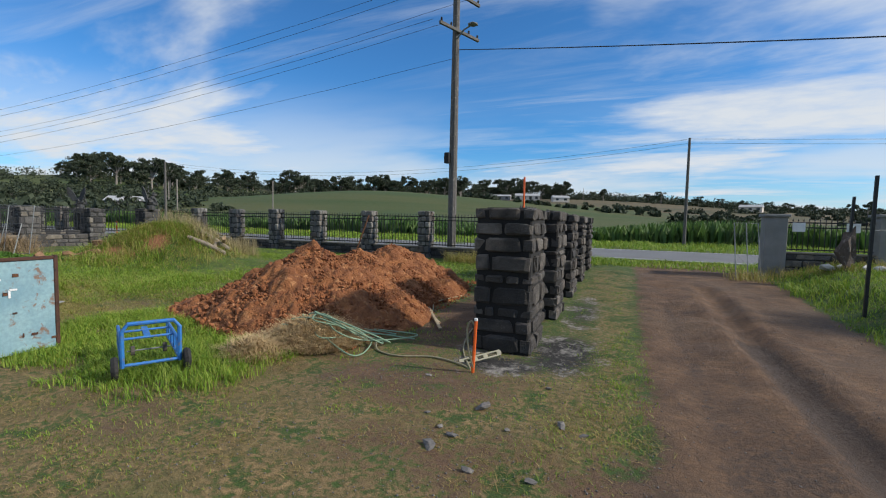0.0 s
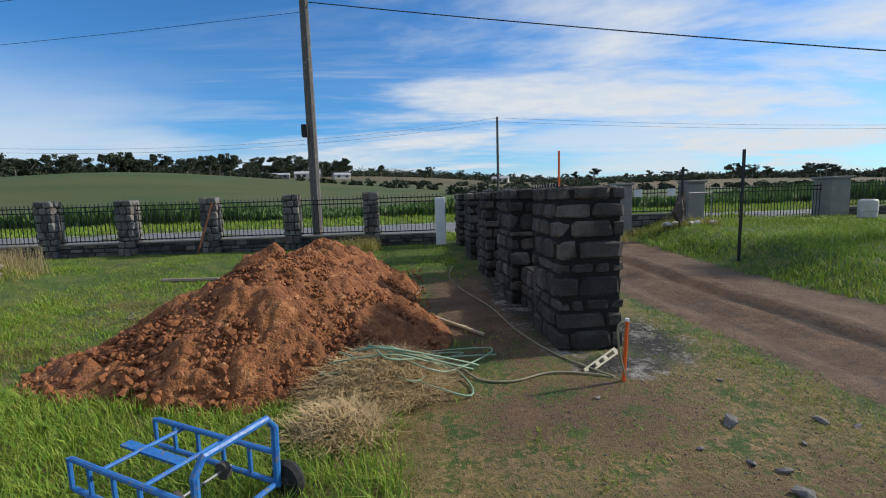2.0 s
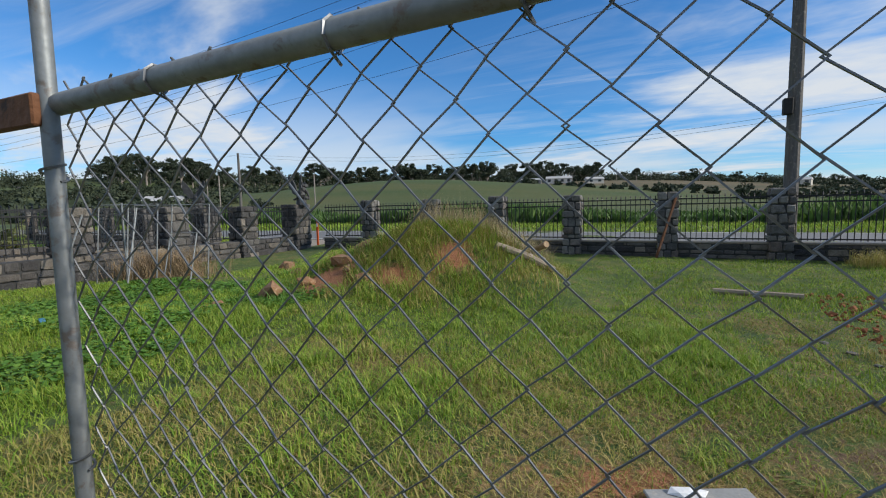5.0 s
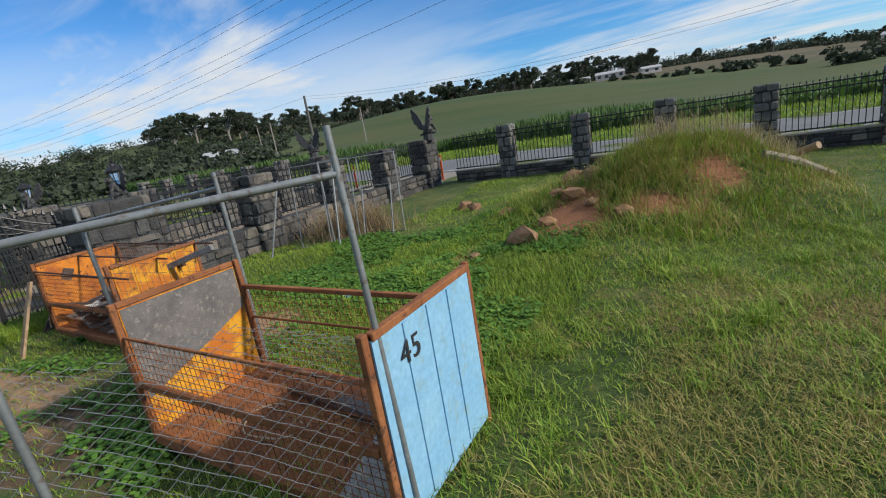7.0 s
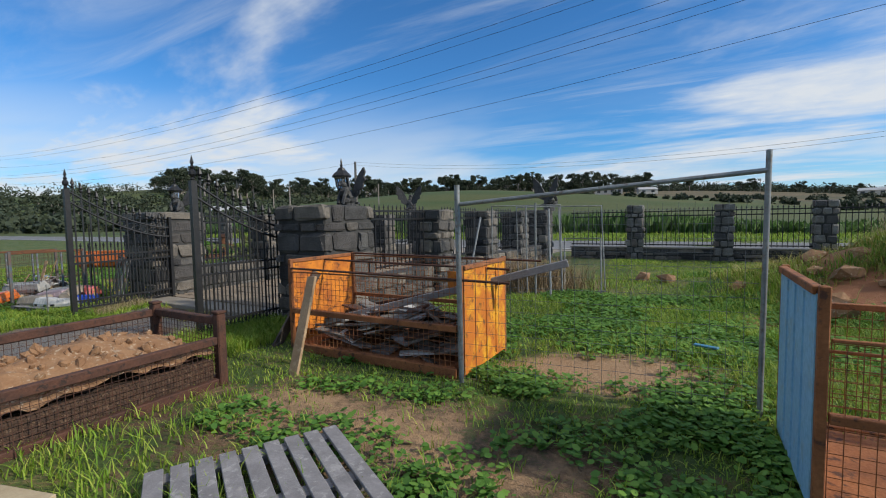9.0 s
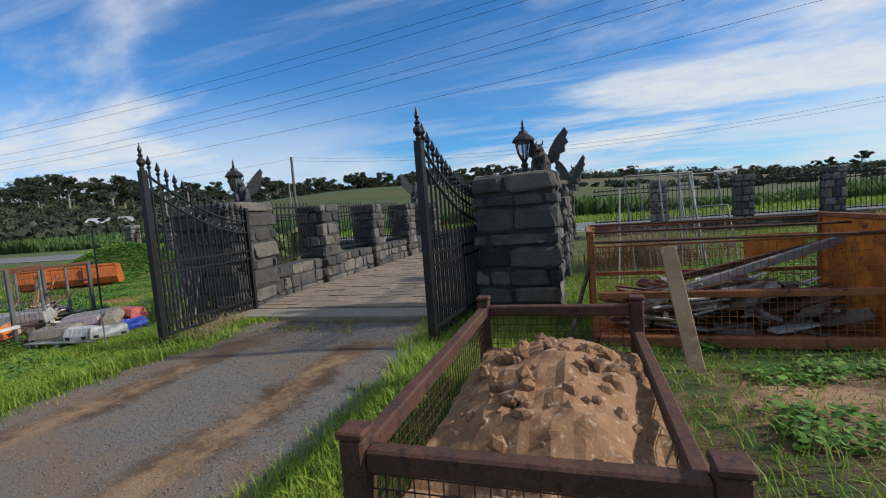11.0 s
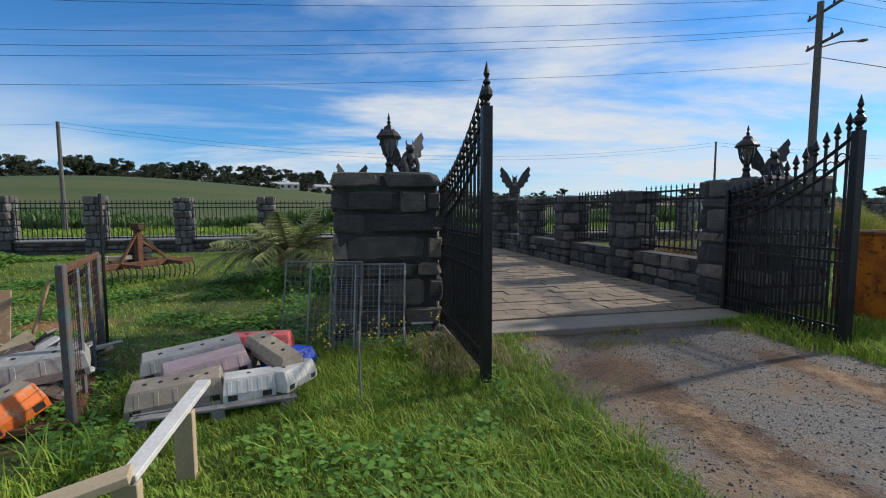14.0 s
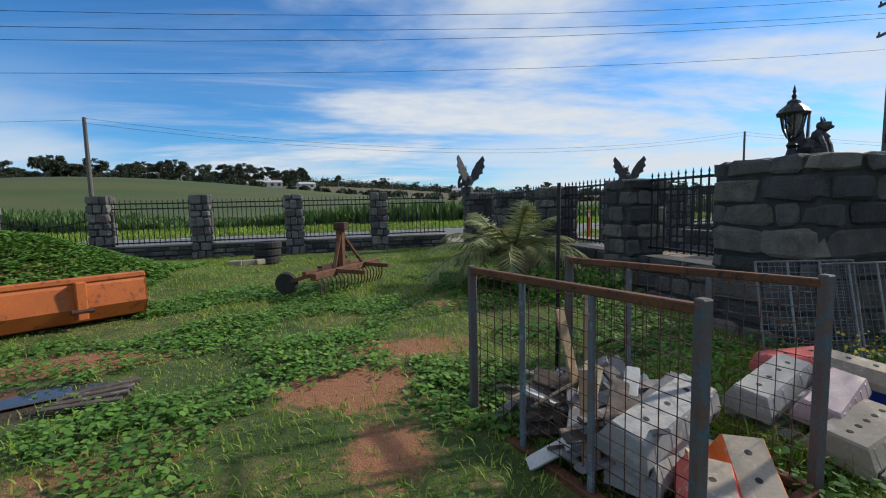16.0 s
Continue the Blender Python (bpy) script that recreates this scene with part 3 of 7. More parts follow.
MAPS = {
    "soil": most(soft_box(-24.0, -21.45, -14, 4.05, 0.3), soft_box(0.75, 3.9, -9, 19, 0.35), soft_box(0.3, 4.5, -20, 3.2, 0.7), 0.62 * blob(-1.5, 3.9, 1.5, 0.9), 0.5 * blob(-0.6, 2.6, 1.6, 0.7), 0.9 * blob(-1.75, 7.5, 1.1, 3.0),
                 0.78 * blob(-17.6, 1.9, 2.6, 0.85), 0.62 * blob(-19.2, 1.4, 1.8, 0.6), 0.5 * blob(-16.2, 1.0, 1.5, 0.8), 0.45 * blob(-3.2, 2.2, 0.9, 0.6),
                 0.42 * blob(-6.0, 3.8, 1.2, 0.5), 0.50 * blob(-7.8, 5.2, 1.5, 0.35)),
    "dry": most(0.60 * soft_box(-10.5, 1.2, -6, 5.6, 1.2), 0.42 * soft_box(-10, -6, 5, 11, 1.5), 0.55 * blob(-11.0, 5.0, 2.6, 1.0), 0.5 * soft_box(-0.5, 0.9, 3, 14, 0.3),
                0.35 * soft_box(-36, -25, -4, 12, 2), 0.30 * np.ones_like(X)),
    "red": most(0.85 * blob(-29.3, 4.8, 0.65, 0.4), 0.8 * blob(-28.8, 5.5, 0.75, 0.35), 0.7 * blob(-29.1, 3.9, 0.4, 0.35), 0.6 * blob(-30.5, 4.1, 0.5, 0.3), 0.75 * blob(-31.6, 6.0, 0.9, 0.5),
                0.7 * blob(-27.9, 7.2, 0.7, 0.35), 0.75 * blob(-15.2, 6.6, 0.30, 0.8), 0.95 * blob(-14.0, 9.3, 0.6, 0.9), 1.0 * blob(-13.9, 7.8, 0.7, 0.8), 0.8 * blob(-12.6, 7.9, 0.9, 0.35), 0.8 * blob(-11.9, 8.6, 0.5, 0.4), 0.65 * blob(-33.4, 9.3, 0.8, 0.3), 0.55 * blob(-26.2, 1.0, 0.5, 0.3),
                1.0 * blob(-4.5, 7.3, 1.9, 2.9), 0.55 * blob(-8.9, 4.3, 1.0, 0.4)),
    "sand": most(0.55 * blob(-17.9, 1.9, 2.4, 0.8), 1.0 * blob(-16.65, 3.80, 1.05, 0.62), 0.6 * blob(-18.7, 2.2, 0.35, 0.2), 0.52 * soft_box(-23.75, -23.2, -6, 2.6, 0.3), 0.52 * soft_box(-22.3, -21.75, -6, 2.8, 0.3)),
    "gravel": most(soft_box(-24.1, -21.35, -14, 4.05, 0.35), soft_box(-26.5, -20.8, -16, -1.5, 0.9)) - 0.72 * soft_box(-23.75, -23.2, -14, 3.2, 0.3) - 0.72 * soft_box(-22.3, -21.75, -14, 3.0, 0.3) - 0.3 * soft_box(-24, -21.4, 2.9, 4.1, 0.3),
    "ash": most(0.8 * blob(-0.15, 5.5, 0.5, 1.0), 0.6 * blob(-0.15, 8.2, 0.4, 2.0), 0.7 * blob(-1.15, 7.6, 0.4, 3.2), 0.85 * blob(-0.75, 4.75, 0.6, 0.38)),
    "mud": most(0.46 * soft_box(0.9, 3.9, -9, 4.5, 0.8), 0.85 * soft_box(2.0, 2.45, -3, 7.5, 0.2), 0.66 * soft_box(2.4, 4.3, -4, 3.4, 0.7), 0.5 * soft_box(1.1, 1.5, -3, 10, 0.22), 0.85 * blob(-31.5, 5.2, 0.7, 0.4)),
    "tan": np.clip(0.75 * step(Y, 215, 300) + 0.65 * step(X, -40, 40) * step(Y, 90, 160), 0, 1),
    "field": most(step(Y, 27, 34), step(-Y, 25, 45), step(-X, 60, 90), step(X, 40, 60)),
}
# wheel ruts and small unevenness of the yard
near = (1 - step(Y, 24, 34)) * step(Y, -12, -6) * (1 - step(np.abs(X + 14), 30, 45))
rough_z = np.array([noise.fractal(Vector((a * 0.9, b * 0.9, 0)), 1.0, 2.0, 4) for a, b in zip(X.ravel(), Y.ravel())]).reshape(X.shape)
Z = Z + near * (0.035 * rough_z - 0.09 * soft_box(2.08, 2.40, -3, 12, 0.12) + 0.05 * soft_box(1.82, 1.98, -3, 11, 0.12) + 0.05 * soft_box(2.52, 2.70, -3, 11, 0.12) - 0.04 * soft_box(1.15, 1.5, -3, 12, 0.15))
flat = soft_box(-25.2, -20.4, 4.1, 17.5, 0.3)
Z = Z * (1 - flat) + flat * (np.minimum(Z, 0.16 + 0.09 * step(Y, 8, 16)))
Z = Z - 0.05 * ((Y > 17.2) & (Y < 25.4))
nx, ny = len(gx), len(gy)
me = bpy.data.meshes.new("ground")
idx = np.arange(nx * ny).reshape(ny, nx)
quads = np.stack([idx[:-1, :-1], idx[:-1, 1:], idx[1:, 1:], idx[1:, :-1]], -1).reshape(-1, 4)
me.vertices.add(nx * ny)
me.vertices.foreach_set("co", np.stack([X, Y, Z], -1).ravel())
me.loops.add(quads.size)
me.loops.foreach_set("vertex_index", quads.ravel().astype(np.int32))
me.polygons.add(len(quads))
me.polygons.foreach_set("loop_start", np.arange(0, quads.size, 4, dtype=np.int32))
me.update(calc_edges=True)
me.shade_smooth()
for key, values in MAPS.items():
    a = me.attributes.new(key, "FLOAT", "POINT")
    a.data.foreach_set("value", np.clip(values, 0, 1).astype(np.float32).ravel())
me.materials.append(M["ground"])
tagged(new("ground", me), "uneven yard of grass, bare soil and gravel running out to fields", "ground", kind="structure")


def sampler(grid):
    def at(x, y):
        i = np.clip(np.searchsorted(gx, x) - 1, 0, nx - 2)
        j = np.clip(np.searchsorted(gy, y) - 1, 0, ny - 2)
        fx, fy = np.clip((x - gx[i]) / (gx[i + 1] - gx[i]), 0, 1), np.clip((y - gy[j]) / (gy[j + 1] - gy[j]), 0, 1)
        return (grid[j, i] * (1 - fx) + grid[j, i + 1] * fx) * (1 - fy) + (grid[j + 1, i] * (1 - fx) + grid[j + 1, i + 1] * fx) * fy
    return at


zat = sampler(Z)
MAT = {k: sampler(v) for k, v in MAPS.items()}


def top(x, y):
    return float(zat(np.array(x, float), np.array(y, float)))


# the road along the front, with its edge line and verge
ROAD = 0.30
single("road", MB().box((-900, 18.0, ROAD - 0.3), (900, 24.6, ROAD)), "asphalt", "grey bitumen country road along the fence", "road", kind="structure")
for yy, w in ((18.35, 0.10), (24.25, 0.10)):
    single("road_line", MB().box((-600, yy - w / 2, ROAD + 0.004), (600, yy + w / 2, ROAD + 0.008)), "line_white", "thin white painted edge line on the road", "road marking", kind="structure")


def cloud_of_leaves(centres, radii, per, size, seed, squash=1.0, up=0.35):
    """Small leaf cards strewn in balls: arrays of vertices and faces."""
    r = np.random.default_rng(seed)
    c = np.repeat(np.asarray(centres, float), per, 0)
    rad = np.repeat(np.asarray(radii, float), per, 0)
    d = r.normal(size=c.shape)
    d /= np.linalg.norm(d, axis=1)[:, None]
    p = c + d * rad * (r.random((len(c), 1)) ** 0.45) * (1, 1, squash)
    a = r.normal(size=c.shape)
    a /= np.linalg.norm(a, axis=1)[:, None]
    b = np.cross(a, r.normal(size=c.shape))
    b /= np.linalg.norm(b, axis=1)[:, None]
    s = size * (0.6 + 0.8 * r.random((len(c), 1)))
    v = np.stack([p - a * s, p - b * s * up, p + a * s, p + b * s * up], 1).reshape(-1, 3)
    return v, np.arange(len(v)).reshape(-1, 4)


def array_mesh(name, v, f, mat):
    me = bpy.data.meshes.new(name)
    f = np.asarray(f)
    k = f.shape[1]
    me.vertices.add(len(v))
    me.vertices.foreach_set("co", np.asarray(v, np.float32).ravel())
    me.loops.add(f.size)
    me.loops.foreach_set("vertex_index", f.ravel().astype(np.int32))
    me.polygons.add(len(f))
    me.polygons.foreach_set("loop_start", np.arange(0, f.size, k, dtype=np.int32))
    me.update(calc_edges=True)
    me.materials.append(M[mat])
    return me


# gum trees on the ridge
def gum_tree(seed, h, spread):
    """A forked pale trunk under flat-topped, broken clumps of leaf."""
    r = random.Random(seed)
    t = thing("gum_tree", "dark gum tree with bare pale trunk on the ridge", "tree", group="trees along the ridge")
    mb, cs, rs = MB(), [], []
    lean = Vector((r.uniform(-0.12, 0.12), r.uniform(-0.12, 0.12), 1)) * h
    mb.tube([(0, 0, -1), lean * 0.3, lean * 0.6], [0.028 * h, 0.02 * h, 0.012 * h], 6)
    for k in range(9):
        s = lean * r.uniform(0.22, 0.55)
        a = k * 2.4 + r.uniform(-0.5, 0.5)
        e = s + Vector((math.cos(a) * spread * r.uniform(0.25, 0.9), math.sin(a) * spread * r.uniform(0.25, 0.9), h * r.uniform(0.12, 0.42)))
        mb.tube([s, (s + e) / 2 + Vector((0, 0, -0.03 * h)), e], [0.011 * h, 0.008 * h, 0.004 * h], 4)
        for q in range(4):
            cs.append(e + Vector((r.uniform(-1, 1), r.uniform(-1, 1), r.uniform(-0.45, 0.4))) * spread * 0.33)
            rs.append([spread * r.uniform(0.16, 0.34)])
    part("trunk", mb, "trunk_far", t)
    v, f = cloud_of_leaves(cs, rs, 70, h * 0.026, seed, 0.7, 0.7)
    place(new("crown", array_mesh("crown", v, f, "gum")), t)
    return t


protos = [gum_tree(11, 13, 5.6), gum_tree(12, 17, 6.4), gum_tree(13, 10, 5.4), gum_tree(14, 14, 5.0), gum_tree(15, 8.5, 5.0)]
r = random.Random(5)
used = 0
spots = []
# thick on the western shoulder, thinner and lower towards the east
for k in range(150):
    a = radians(r.uniform(5, 62))
    d = r.uniform(300, 420)
    spots.append((-math.sin(a) * d - 12, math.cos(a) * d, r.uniform(0.75, 1.25)))
for k in range(70):
    a = radians(r.uniform(-62, 8))
    d = r.uniform(350, 440)
    spots.append((-math.sin(a) * d - 12, math.cos(a) * d, r.uniform(0.45, 0.8)))
for k in range(24):
    spots.append((-185 + r.uniform(-45, 45), 290 + r.uniform(-20, 30), r.uniform(0.8, 1.2)))
for k in range(34):
    a = radians(r.uniform(52, 84))
    d = r.uniform(140, 280)
    spots.append((-math.sin(a) * d - 20, math.cos(a) * d + 6, r.uniform(0.28, 0.5)))
for x, y, s in spots:
    m = pose(x, y, float(land(x, y)), 0, 0, r.uniform(0, 360)) @ Matrix.Diagonal((s * 1.1, s * 1.1, s, 1))
    if used < len(protos):
        protos[used].matrix_basis = m
    else:
        o = copy_thing(protos[r.randrange(len(protos))], pose(0, 0, 0))
        o.matrix_basis = m
    used += 1

# the low dark scrub under them and hedge lines across the fields, uncountable
cs, rs = [], []
for k in range(2500):
    a = radians(r.uniform(-64, 86))
    d = r.choice((r.uniform(360, 460), r.uniform(390, 450), r.uniform(240, 330) if a > radians(24) else 430))
    if a > radians(48):
        d = r.uniform(100, 420)
    x, y = -math.sin(a) * d - 12, math.cos(a) * d
    h = r.uniform(2.2, 5.6) * (1.5 if d > 355 else 0.75) * (1.0 - 0.35 * float(step(x, -60, 120)))
    cs.append((x, y, float(land(x, y)) + h * 0.35))
    rs.append([h * 0.95])
for x0, y0, x1, y1, n, hh in ((-70, 190, 40, 150, 46, 1.6), (10, 130, 190, 175, 60, 1.8), (-20, 235, 130, 250, 50, 2.0), (40, 290, 300, 300, 80, 2.6), (-150, 60, -80, 70, 26, 1.6), (-112, 96, -106, 98, 5, 1.7)):
    for k in range(n):
        u = r.random()
        x, y, h = x0 + (x1 - x0) * u + r.uniform(-4, 4), y0 + (y1 - y0) * u + r.uniform(-5, 5), hh * r.uniform(0.5, 1.3)
        cs.append((x, y, float(land(x, y)) + h * 0.3))
        rs.append([h])
v, f = cloud_of_leaves(cs, rs, 78, 0.62, 3, 0.8, 0.7)
tagged(new("woodland", array_mesh("woodland", v, f, "gum")), "dark band of scrub and trees along the far hills", "woodland", kind="stuff")

# tall crop across the road
r2 = np.random.default_rng(21)
n = 26000
cx_, cy_ = r2.uniform(-85, 70, n), 33 + 15 * r2.random(n) ** 1.6
keep = np.sin(cx_ * 0.35) + np.sin(cx_ * 0.13 + 2) + r2.normal(0, 0.6, n) > -1.6
cx_, cy_ = cx_[keep], cy_[keep]
n = len(cx_)
hh = r2.uniform(0.7, 1.6, n) * (0.8 + 0.35 * np.sin(cx_ * 0.21))
ang = r2.uniform(0, math.tau, n)
ln = r2.uniform(0.1, 0.45, n)
bz = land(cx_, cy_) - 0.03
w = 0.12
base = np.stack([cx_, cy_, bz], -1)
side = np.stack([np.cos(ang + 1.57) * w, np.sin(ang + 1.57) * w, 0 * ang], -1)
tip = base + np.stack([np.cos(ang) * ln, np.sin(ang) * ln, hh], -1)
mid = base + np.stack([np.cos(ang) * ln * 0.3, np.sin(ang) * ln * 0.3, hh * 0.6], -1)
v = np.stack([base - side * 0.5, base + side * 0.5, mid + side, tip, mid - side], 1).reshape(-1, 3)
tagged(new("crop", array_mesh("crop", v, np.arange(len(v)).reshape(-1, 5), "crop")), "tall dark green leafy crop across the road", "crop", kind="stuff")


# ---------------------------------------------------------------- stone work
def rock_block(seed):
    rr = random.Random(seed)
    mb = MB().box((-0.5, -0.5, -0.5), (0.5, 0.5, 0.5), ch=0.13)
    mb.v = [tuple(c + rr.uniform(-0.075, 0.075) for c in p) for p in mb.v]
    return mb


ROCKS = {k: [rock_block(s).mesh("stone", M[k]) for s in range(9)] for k in ("stone", "stone_brown", "stone_soot")}
rs_ = random.Random(77)


def stone(parent, lo, hi, mat):
    """One dressed stone filling the space from lo to hi, a joint left round it."""
    c = [(a + b) / 2 for a, b in zip(lo, hi)]
    s = [abs(b - a) for a, b in zip(lo, hi)]
    return same(rs_.choice(ROCKS[mat]), "stone", parent, c, Euler((0, 0, rs_.choice((0, math.pi)))), s)


def split(a, b, size, jit=0.42):
    n = max(1, round((b - a) / size + rs_.uniform(-0.45, 0.45)))
    cuts = [a + (b - a) * (i + (rs_.uniform(-jit, jit) if 0 < i < n else 0)) / n for i in range(n + 1)]
    return list(zip(cuts[:-1], cuts[1:]))


def courses(z0, z1, n, jit=0.24):
    h = (z1 - z0) / n
    cuts = [z0 + h * (i + (rs_.uniform(-jit, jit) if 0 < i < n else 0)) for i in range(n + 1)]
    return list(zip(cuts[:-1], cuts[1:]))


def ring(parent, x0, x1, y0, y1, z0, z1, odd, mat, size, joint=0.034, d=0.13, faces="nsew"):
    """One course of stones round a rectangle."""
    j = (0.05 if mat == "stone_soot" else joint) / 2
    if "s" in faces or "n" in faces:
        for side in faces:
            if side not in "ns":
                continue
            ya, yb = (y0 - 0.015, y0 + d) if side == "s" else (y1 - d, y1 + 0.015)
            a, b = (x0 - 0.015, x1 + 0.015) if odd else (x0 + d, x1 - d)
            for p, q in split(a, b, size):
                out = rs_.uniform(-0.012, 0.016)
                stone(parent, (p + j, ya - (out if side == "s" else 0), z0 + j), (q - j, yb + (out if side == "n" else 0), z1 - j), mat)
    for side in faces:
        if side not in "ew":
            continue
        xa, xb = (x0 - 0.015, x0 + d) if side == "w" else (x1 - d, x1 + 0.015)
        a, b = (y0 - 0.015, y1 + 0.015) if not odd else (y0 + d, y1 - d)
        for p, q in split(a, b, size):
            out = rs_.uniform(-0.012, 0.016)
            stone(parent, (xa - (out if side == "w" else 0), p + j, z0 + j), (xb + (out if side == "e" else 0), q - j, z1 - j), mat)


def pier(x0, x1, y0, y1, z1, n, mat, mort, label, size=0.3, group="", name="stone_pier"):
    z0 = min(top(x0, y0), top(x1, y1), top(x0, y1)) - 0.02
    t = thing(name, label, "pier", group=group)
    part("core", MB().box((x0 + 0.02, y0 + 0.02, z0 - 0.1), (x1 - 0.02, y1 - 0.02, z1 - 0.03), ch=0.02), mort, t, "recessed dark mortar")
    for i, (a, b) in enumerate(courses(z0, z1, n)):
        ring(t, x0, x1, y0, y1, a, b, i % 2, mat, size)
    cap = MB().box((x0 + 0.1, y0 + 0.1, z1 - 0.05), (x1 - 0.1, y1 - 0.1, z1 - 0.012), ch=0.02)
    part("cap", cap, mort, t)
    return t


def low_wall(x0, x1, y0, y1, z1, mat, mort, label, size=0.34, n=3, faces="ns", cap="concrete", name="low_stone_wall"):
    z0 = min(top(x0, y0), top(x1, y1)) - 0.02
    t = thing(name, label, "wall", kind="structure")
    part("core", MB().box((x0 + 0.02, y0 + 0.02, z0 - 0.15), (x1 - 0.02, y1 - 0.02, z1 - 0.05)), mort, t)
    for i, (a, b) in enumerate(courses(z0, z1 - 0.04, n)):
        d = min(0.1, (y1 - y0) * 0.4, (x1 - x0) * 0.4)
        ring(t, x0, x1, y0, y1, a, b, i % 2 if len(faces) > 2 else (faces[0] in "ns"), mat, size, d=d, faces=faces)
    if cap:
        part("coping", MB().box((x0 - 0.02, y0 - 0.02, z1 - 0.045), (x1 + 0.02, y1 + 0.02, z1), ch=0.01), cap, t, "flat concrete coping")
    return t


# ---------------------------------------------------------------- iron railings
def spear(z, s=1.0):
    return [(0.006 * s, z - 0.10 * s), (0.016 * s, z - 0.085 * s), (0.007 * s, z - 0.07 * s), (0.019 * s, z - 0.055 * s), (0.002, z)]


def rail_panel(a, b, z0, z1, label="black wrought-iron railing panel with spear tops", gap=0.115):
    """Railing from a to b (plan), between two heights: rails and pickets, each its own part."""
    a, b = Vector((*a, 0)), Vector((*b, 0))
    d = (b - a)
    L = d.length
    t = thing("railing_panel", label, "railing", (a.x, a.y, 0), math.degrees(math.atan2(d.y, d.x)), group="railing panels of the fence")
    for z in (z0 + 0.04, z1 - 0.24, z1 - 0.11):
        part("rail", MB().box((0, -0.013, z - 0.016), (L, 0.013, z + 0.016)), "iron", t)
    mb = MB().box((-0.008, -0.008, z0), (0.008, 0.008, z1 - 0.09)).lathe(spear(z1), n=4)
    pk = mb.mesh("picket", M["iron"])
    n = max(2, int(L / gap))
    for i in range(n):
        same(pk, "picket", t, ((i + 0.5) * L / n, 0, 0))
    return t


FY = 14.30
TOPZ = 1.92
west = [-39.7, -37.4, -35.0, -32.75, -30.45, -28.15]
east = [-17.75, -15.45, -13.25, -11.1, -8.75, -6.4, -4.05]
PW = 0.46
for x in west + east:
    pier(x, x + PW, FY, FY + PW, TOPZ + rs_.uniform(-0.02, 0.02), 8, "stone_brown", "mortar", "square fence pier of grey and brown dressed stone", 0.25, "fence piers along the road")


def fence_bay(x0, x1, lowz):
    low_wall(x0, x1, FY + 0.13, FY + 0.33, lowz, "stone", "mortar", "low stone plinth wall under the railings", faces="sn")
    rail_panel((x0, FY + 0.23), (x1, FY + 0.23), lowz + 0.03, 1.83)


for row in (west, east):
    for p, q in zip(row[:-1], row[1:]):
        if p == west[1]:
            continue
        fence_bay(p + PW, q, 0.66)
fence_bay(-28.15 + PW, -25.95, 0.66)
fence_bay(-19.45, -17.75, 0.66)
fence_bay(-4.05 + PW, -1.62, 0.62)
# small wicket with a curved top in the western bay
t = thing("wicket_gate", "small black iron gate with a dipped row of spear tops", "gate", (west[1] + PW, FY + 0.2, 0))
W = west[2] - west[1] - PW
part("bottom_rail", MB().box((0.02, -0.015, 0.33), (W - 0.02, 0.015, 0.37)), "iron", t)
part("top_rail", MB().tube([(0.02 + (W - 0.04) * i / 10, 0, 1.35 - 0.16 * math.sin(math.pi * i / 10)) for i in range(11)], 0.015, 5), "iron", t)
for i in range(1, 16):
    u = i / 16
    z = 1.58 - 0.16 * math.sin(math.pi * u)
    part("bar", MB().box((u * W - 0.008, -0.008, 0.3), (u * W + 0.008, 0.008, z - 0.09)).lathe(spear(z), (u * W, 0, 0), 4), "iron", t)

# ---------------------------------------------------------------- the grand entrance
GL, GR = (-25.65, -24.62), (-21.0, -20.1)
gate_pier_l = pier(*GL, 4.25, 5.25, 1.84, 8, "stone", "mortar", "broad bluestone gate pier carrying a lantern and winged statue", 0.42, "gate piers")
gate_pier_r = pier(*GR, 3.95, 4.95, 1.83, 8, "stone", "mortar", "broad bluestone gate pier carrying a lantern and winged statue", 0.42, "gate piers")
for x0, x1, side in ((-25.35, -24.75, "l"), (-20.7, -20.1, "r")):
    ys = [6.9, 9.2, 11.5]
    for y in ys:
        pier(x0, x1, y, y + 0.6, 1.80, 8, "stone", "mortar", "dark bluestone pier of the entrance wall", 0.3, "entrance wall piers")
    pier(x0 - 0.05, x1 + 0.05, 13.75, 14.5, 1.86, 8, "stone", "mortar", "dark bluestone end pier with a winged statue on it", 0.34, "entrance wall piers")
    ends = [5.25 if side == "l" else 4.95] + [v for y in ys for v in (y, y + 0.6)] + [13.75]
    for p, q in zip(ends[::2], ends[1::2]):
        low_wall(x0 + 0.12, x1 - 0.12, p, q, 0.78, "stone", "mortar", "low bluestone wall between the entrance piers", faces="ew", n=3, cap=None)
        xm = (x0 + x1) / 2
        rail_panel((xm, p), (xm, q), 0.80, 1.86)

